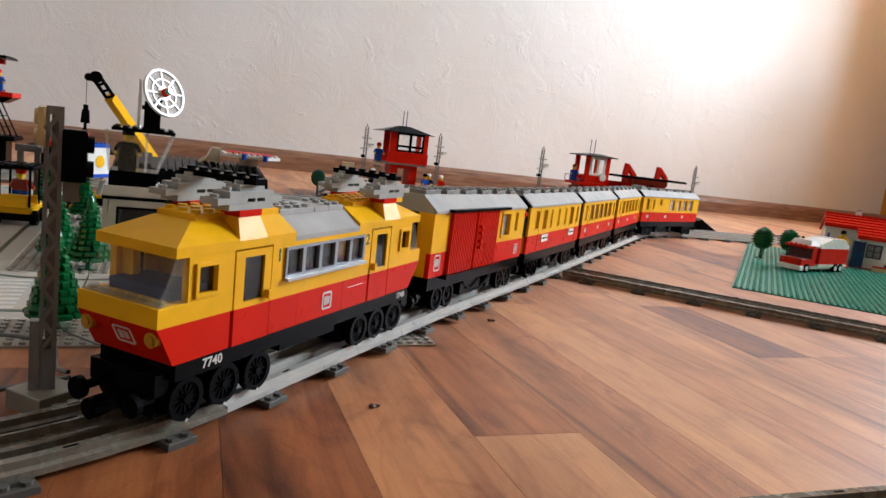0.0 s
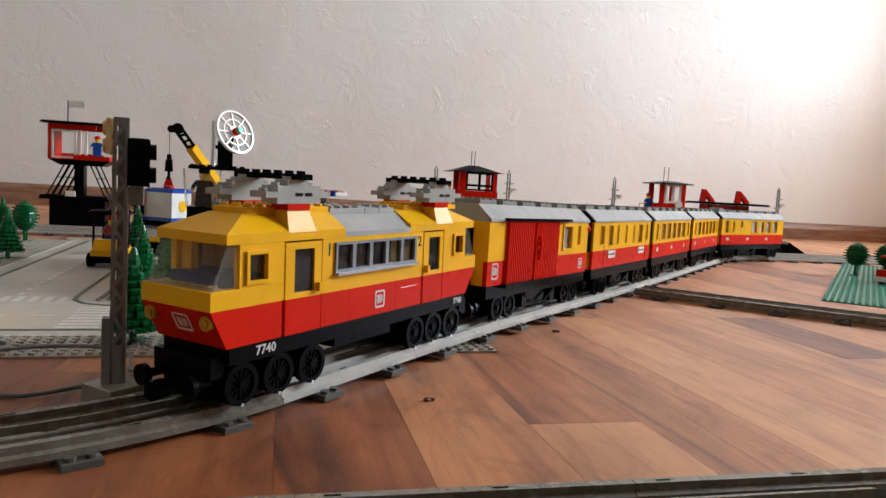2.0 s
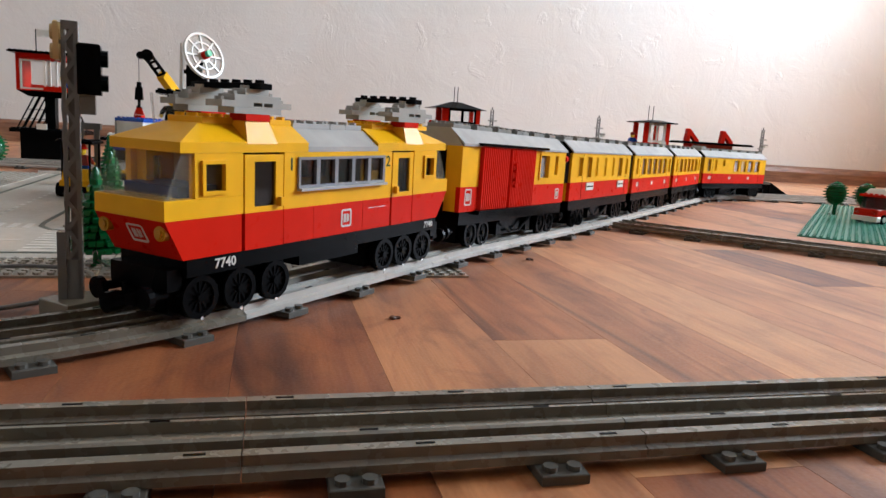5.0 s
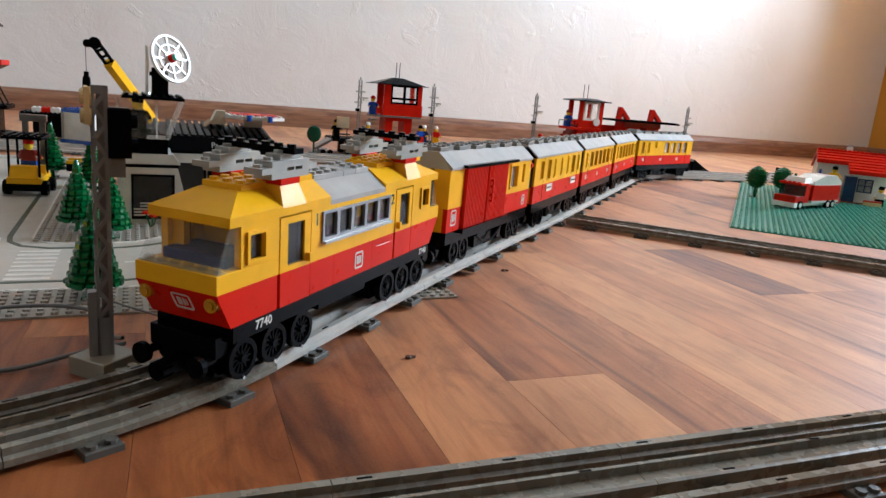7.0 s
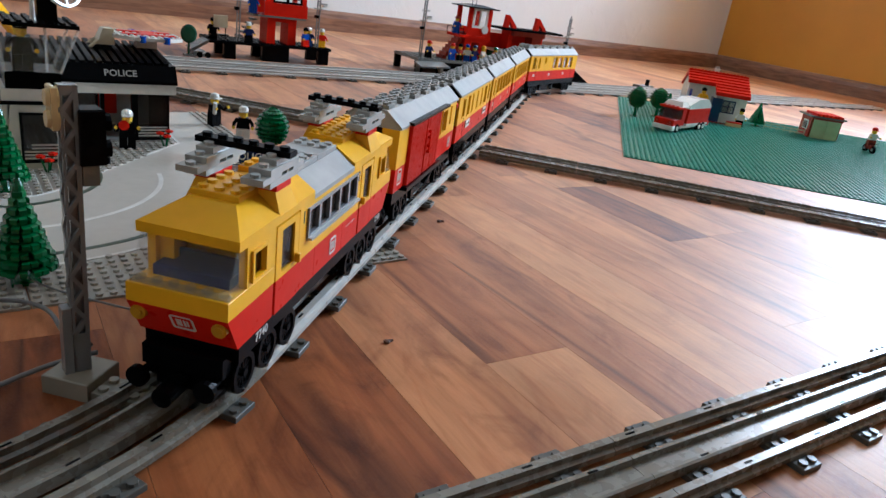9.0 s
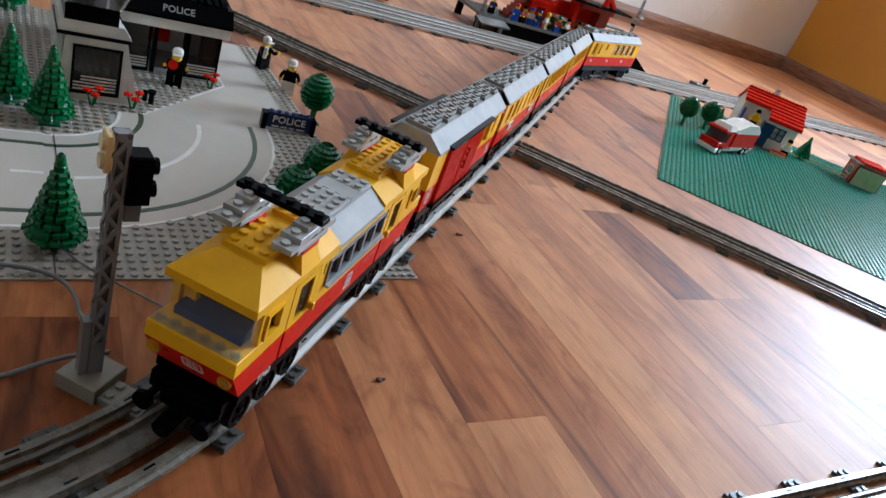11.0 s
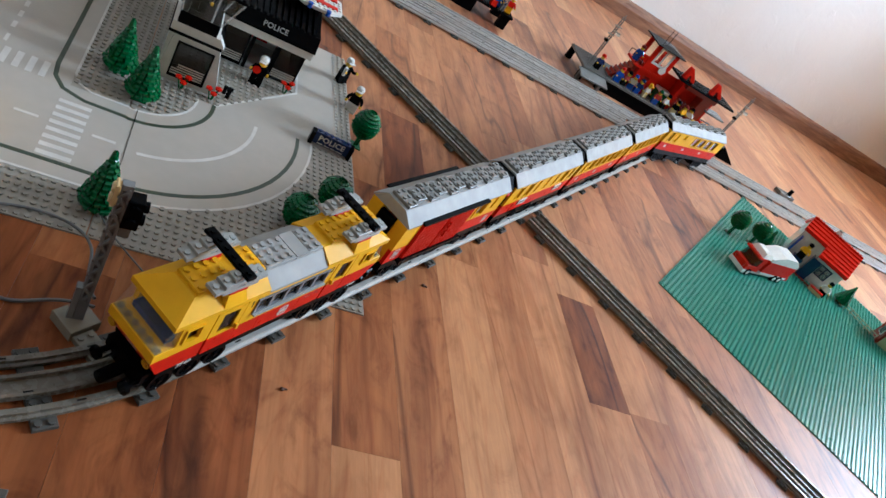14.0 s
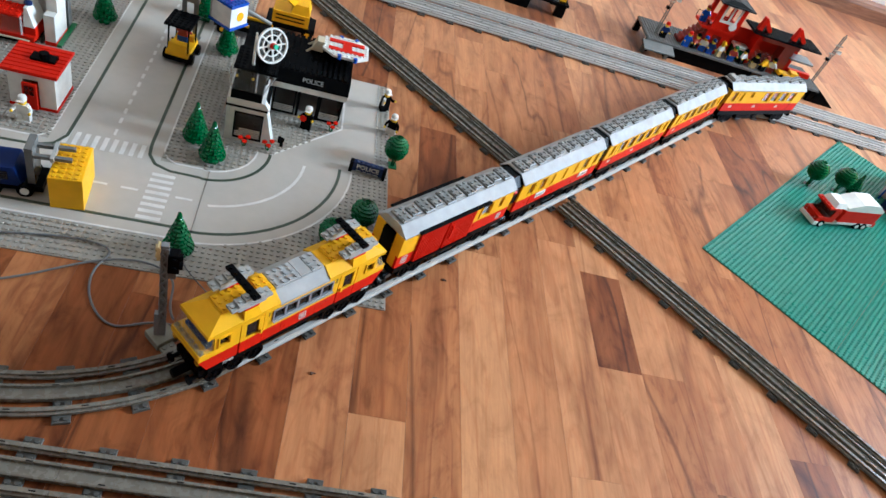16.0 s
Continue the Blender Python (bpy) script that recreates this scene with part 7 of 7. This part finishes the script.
station_b(back(PBD + 0.085, PBN, PA))
lamp_mast(back(PBD + 0.034, PBN + 0.050, PA))
lamp_mast(back(1.274, PBN + 0.050, 0.0352))
for dx, dy, torso, legs, hat, label in (
        (0.044, 0.030, NAVY, BLACK, RED, "toy figure in navy with a red cap by the lamp"),
        (0.104, 0.018, BLUE, BLUE, RED, "toy figure in blue with a red cap on the platform"),
        (0.128, 0.020, BRICKRED, BLACK, BLACK, "toy figure in brown red on the platform"),
        (0.150, 0.022, WHITE, BLUE, BLUE, "toy figure in white and blue on the platform"),
        (0.170, 0.018, NAVY, BLUE, NAVY, "toy figure in navy on the platform"),
        (0.198, 0.020, WHITE, TAN, YELLOW, "toy figure in white on the platform"),
        (0.232, 0.016, BRICKRED, BLUE, GREEN, "toy figure by the green stall"),
        (0.262, 0.018, WHITE, BLACK, BLACK, "toy figure in white with dark hair"),
        (0.296, 0.016, BLACK, TAN, BLACK, "toy figure in black on the platform"),
        (0.322, 0.014, YELLOW, BLACK, BRICKRED, "toy figure in yellow on the platform"),
        (0.346, 0.018, WHITE, BRICKRED, BLACK, "toy figure in white and red on the platform")):
    figure(back(PBD + dx, PBN + dy, PA, (dx * 900) % 60 - 30), torso, legs, hat, label, "figures on the platform")
figure(back(PBD + 0.124, PBN + 0.045, PA + 0.0622, 0), BLUE, BLUE, BRICKRED, "toy figure in blue on the tower balcony", "figures on the platform")
cart = thing("luggage_cart", back(PBD + 0.395, PBN + 0.018, PA), "yellow toy luggage cart with small wheels", "toy vehicle")
part("body", Geo().box(-0.026, -0.010, 0.005, 0.026, 0.010, 0.013, 0.0006).box(0.006, -0.010, 0.013, 0.026, 0.010, 0.020, 0.0006), YELLOW, cart)
for x in (-0.016, 0.016):
    part("wheel", Geo().rod((x, -0.011, 0.005), (x, 0.011, 0.005), 0.005, 12), BLACK, cart)
pl = thing("potted_plant", back(PBD + 0.432, PBN + 0.030, PA), "green toy plant in front of a red box", "toy plant")
part("leaves", Geo().rod((0, 0, 0), (0, 0, 0.018), 0.006, 7, 0.001), GREEN, pl)


# ---- red control tower on its black base, far behind ----
def control_tower(m):
    t = thing("control_tower", m, "red toy control tower on black sloping legs with a flag", "toy building")
    part("deck", Geo().brick(-0.060, -0.030, 0.050, 15, 8, PH * 2), BLACK, t)
    part("pier", Geo().box(-0.046, -0.020, 0, 0.046, 0.020, 0.050), BLACK, t)
    part("column", Geo().box(-0.008, -0.010, 0.0564, 0.008, 0.010, 0.118), BLACK, t)
    for x0, x1 in ((-0.050, -0.022), (-0.030, -0.004), (0.046, 0.022)):
        for y in (-0.020, 0.016):
            part("ladder_leg", Geo().rod((x0, y, 0.0564), (x1, y, 0.112), 0.0013, 5).rod((x0 + 0.008, y, 0.0564), (x1 + 0.008, y, 0.112), 0.0013, 5).rod((x0 * 0.7 + x1 * 0.3, y, 0.073), (x0 * 0.7 + x1 * 0.3 + 0.008, y, 0.073), 0.001, 4).rod((x0 * 0.4 + x1 * 0.6, y, 0.090), (x0 * 0.4 + x1 * 0.6 + 0.008, y, 0.090), 0.001, 4), BLACK, t)
    part("cabin_base", Geo().hexa([(-0.030, -0.020, 0.112), (0.040, -0.020, 0.112), (0.040, 0.020, 0.112), (-0.030, 0.020, 0.112)], [(-0.046, -0.030, 0.122), (0.056, -0.030, 0.122), (0.056, 0.030, 0.122), (-0.046, 0.030, 0.122)]), BLACK, t)
    part("balcony", Geo().box(-0.004, -0.032, 0.1222, 0.056, 0.030, 0.130), RED, t)
    part("cabin_wall", Geo().box(-0.046, -0.030, 0.1222, -0.040, 0.030, 0.184).box(-0.040, 0.024, 0.1222, 0.032, 0.030, 0.134).box(-0.040, 0.024, 0.176, 0.032, 0.030, 0.184).box(-0.040, -0.030, 0.176, 0.032, -0.024, 0.184), RED, t)
    w = part("window", frame_round_front(-0.040, 0.000, 0.124, 0.174, -0.0305, 0.003), WHITE, t, "white framed glazing")
    part("pane", Geo().box(-0.037, -0.029, 0.127, 0.030, -0.0286, 0.174), CLEAR, w)
    part("inner_posts", Geo().box(0.000, -0.020, 0.131, 0.005, -0.015, 0.175).box(0.010, -0.014, 0.131, 0.014, -0.010, 0.175), WHITE, t)
    part("roof", Geo().brick(-0.056, -0.040, 0.1842, 13, 10, PH), BLACK, t)
    part("flagpole", Geo().rod((-0.022, 0, 0.1874), (-0.022, 0, 0.228), 0.0009, 5), BLACK, t)
    part("flag", Geo().box(-0.021, -0.0005, 0.216, 0.006, 0.0005, 0.228), WHITE, t, "small white flag")
    part("white_block", Geo().box(-0.016, -0.034, 0.0564, 0.000, -0.030, 0.066), WHITE, t)
    return t


control_tower(back(-0.368, 1.545) @ Matrix.Scale(1.12, 4))
figure(back(-0.329, 1.512, 0.1459, 0), BLUE, BLUE, RED, "toy figure in blue with a red cap on the tower balcony")
dk = thing("goods_platform", back(-0.215, 1.560), "black toy goods platform with white and red blocks", "toy station")
part("deck", Geo().brick(-0.070, -0.030, 0.048, 20, 8, PH * 1.5), BLACK, dk)
part("pier", Geo().box(-0.050, -0.020, 0, 0.060, 0.020, 0.048), BLACK, dk)
for x, mat in ((-0.050, WHITE), (-0.034, RED), (-0.018, WHITE), (0.010, RED), (0.034, WHITE)):
    part("block", Geo().brick(x, -0.026, 0.0529, 2, 2, BH), mat, dk)
round_tree(town(64.2, 92.0, PZ), 0.040, 0.0195)
ramp_w = thing("toy_wall", town(44.0, 96.5, 0), "long low white ribbed toy wall behind the road plates", "toy wall")
part("ribbed_wall", Geo().box(-0.110, -0.003, 0, 0.110, 0.003, 0.006), WHITE, ramp_w)


# ---- buffer stop on the back line, crumbs, cables ----
bs = thing("buffer_stop", back(1.560, BACKN + 0.135, 0), "low grey toy track block with a small dark post", "track block")
part("block", Geo().box(-0.030, -0.014, 0, 0.030, 0.014, 0.010, 0.0005), DARKGREY, bs)
part("post", Geo().rod((0.014, 0, 0.010), (0.014, 0, 0.026), 0.006, 10), BLACK, bs)
crumb = Geo().lathe([(0, 0.0022), (0.0016, 0.0016), (0.0022, 0.0008), (0.0018, 0), (0, 0)], 7).rod((0.001, 0.001, 0.001), (0.004, 0.002, 0.0006), 0.0009, 5)
solid("floor_crumb", crumb, CRUMB, pose(-0.013, 0.385, 0.0002), "tiny brown crumb lying on the floor", "crumb", "crumbs")
solid("floor_crumb", crumb, CRUMB, TRAIN @ pose(TV + 0.047, 0.583, 0.0002), "tiny brown crumb lying on the floor", "crumb", "crumbs")


def cable(points, r, label):
    cu = bpy.data.curves.new("cable", "CURVE")
    cu.dimensions, cu.bevel_depth, cu.bevel_resolution, cu.resolution_u = "3D", r, 2, 8
    sp = cu.splines.new("NURBS")
    sp.points.add(len(points) - 1)
    for p, (x, y, z) in zip(sp.points, points):
        q = TOWN @ Vector((-x * S, y * S, z))
        p.co = (*q, 1)
    sp.use_endpoint_u, sp.order_u = True, 4
    tmp = bpy.data.objects.new("cable", cu)
    me = bpy.data.meshes.new_from_object(tmp)
    bpy.data.objects.remove(tmp)
    me.materials.clear()
    me.materials.append(CABLE)
    return tagged(new("cable", me), label, "cable", "cables")


cable([(29.6, -8.6, 0.010), (31.0, -6.0, 0.004), (30.4, -2.0, 0.005), (33.0, 1.0, 0.006), (39.0, 1.6, 0.006), (46.0, -2.0, 0.004), (52.0, -6.0, 0.002), (62.0, -9.0, 0.002)], 0.0013, "thin grey cable curling over the floor to the signal")
cable([(29.4, -9.6, 0.010), (32.3, -8.6, 0.004), (35.7, -10.8, 0.0015), (38.6, -9.8, 0.0015), (41.6, -5.5, 0.0015), (42.0, -0.5, 0.004), (39.5, 2.2, 0.006), (44.0, 4.2, 0.005), (52.0, 3.0, 0.005), (62.0, 1.0, 0.005)], 0.0013, "thin grey cable looped on the floor and base plate")
cable([(31.9, 4.6, 0.005), (30.4, 0.5, 0.0045), (25.8, -2.0, 0.0015), (21.5, -7.5, 0.0015)], 0.0007, "thin dark cable running to the track")

# ---- floor strips, last ----
UNITS = {tone: mesh_of("strip_mesh", Geo().box(-0.5, -0.5, -1, 0.5, 0.5, 0), [m]) for tone, m in TONES.items()}
rng = random.Random(11)
SW, SX = 0.0640, 0.2945
# butt joints along y, and the tone of the pieces between them, where the walk shows them
# strips -7 to -4: dark wood, with the dimmer near-left light in the tone
known = {-7: ([0.10, 0.50], "dark dark mid"), -6: ([0.05, 0.43], "dark dark mid"), -5: ([-0.06, 0.36], "dark dark mid"), -4: ([-0.10, 0.47], "dark dark mid"), -3: ([0.12, 0.62], "mid mid dark"), -2: ([0.325, 0.70], "light mid mid"),
         -1: ([0.06, 0.66], "mid mid dark"), 0: ([0.02, 0.62], "mid light mid"), 1: ([0.12, 0.76], "light light light"), 2: ([0.293, 0.682], "light light light"),
         3: ([0.457, 0.631], "light dark light"), 4: ([0.17, 0.46, 0.78], "light mid light mid"), 5: ([0.30, 0.66], "mid light light"), 6: ([0.05, 0.52], "light light mid")}
near, far = [], Geo()
for k in range(int((WW - SX) / SW) - 2, int((WE - SX) / SW) + 2):
    x0 = SX + k * SW
    a, b = max(x0, WW - 0.1), min(x0 + SW, WE + 0.1)
    if b - a < 0.005:
        continue
    cuts, tones = known.get(k, ([], ""))
    ys = [WS - rng.uniform(0, 0.4)]
    while ys[-1] < WN:
        nxt = ys[-1] + rng.choice((0.22, 0.30, 0.38, 0.46)) + rng.uniform(-0.03, 0.03)
        for c in cuts:
            if ys[-1] < c - 0.001 and (ys[-1] in cuts or nxt > c - 0.12):
                nxt = c
                break
        ys.append(nxt)
    for y0, y1 in zip(ys, ys[1:]):
        lo, hi = max(y0, WS - 0.1), min(y1, WN + 0.1)
        if hi - lo < 0.01:
            continue
        if -0.55 < x0 < 1.10 and -0.25 < (lo + hi) / 2 < 1.75:
            # past 0.75 the lighter mix also paints in the floor's distant sheen
            tone = rng.choice(("mid", "light", "light", "mid", "dark") if lo > 0.75 else ("dark", "mid", "mid", "light"))
            if y0 in cuts:
                tone = tones.split()[cuts.index(y0) + 1]
            elif y1 in cuts:
                tone = tones.split()[0]
            near.append((a, b, lo, hi, tone))
        else:
            far.box(a + 0.0001, lo + 0.0001, -0.0085, b - 0.0001, hi - 0.0001, 0)
rest = part("floor_strip", far, LAMINATE_FAR, floor)
rest["kind"] = "stuff"
for a, b, y0, y1, tone in near:
    o = new("floor_strip", UNITS[tone])
    o.parent = floor
    o.matrix_local = Matrix.Translation(((a + b) / 2, (y0 + y1) / 2, 0)) @ Matrix.Diagonal((b - a - 0.0002, y1 - y0 - 0.0002, 0.0085, 1))
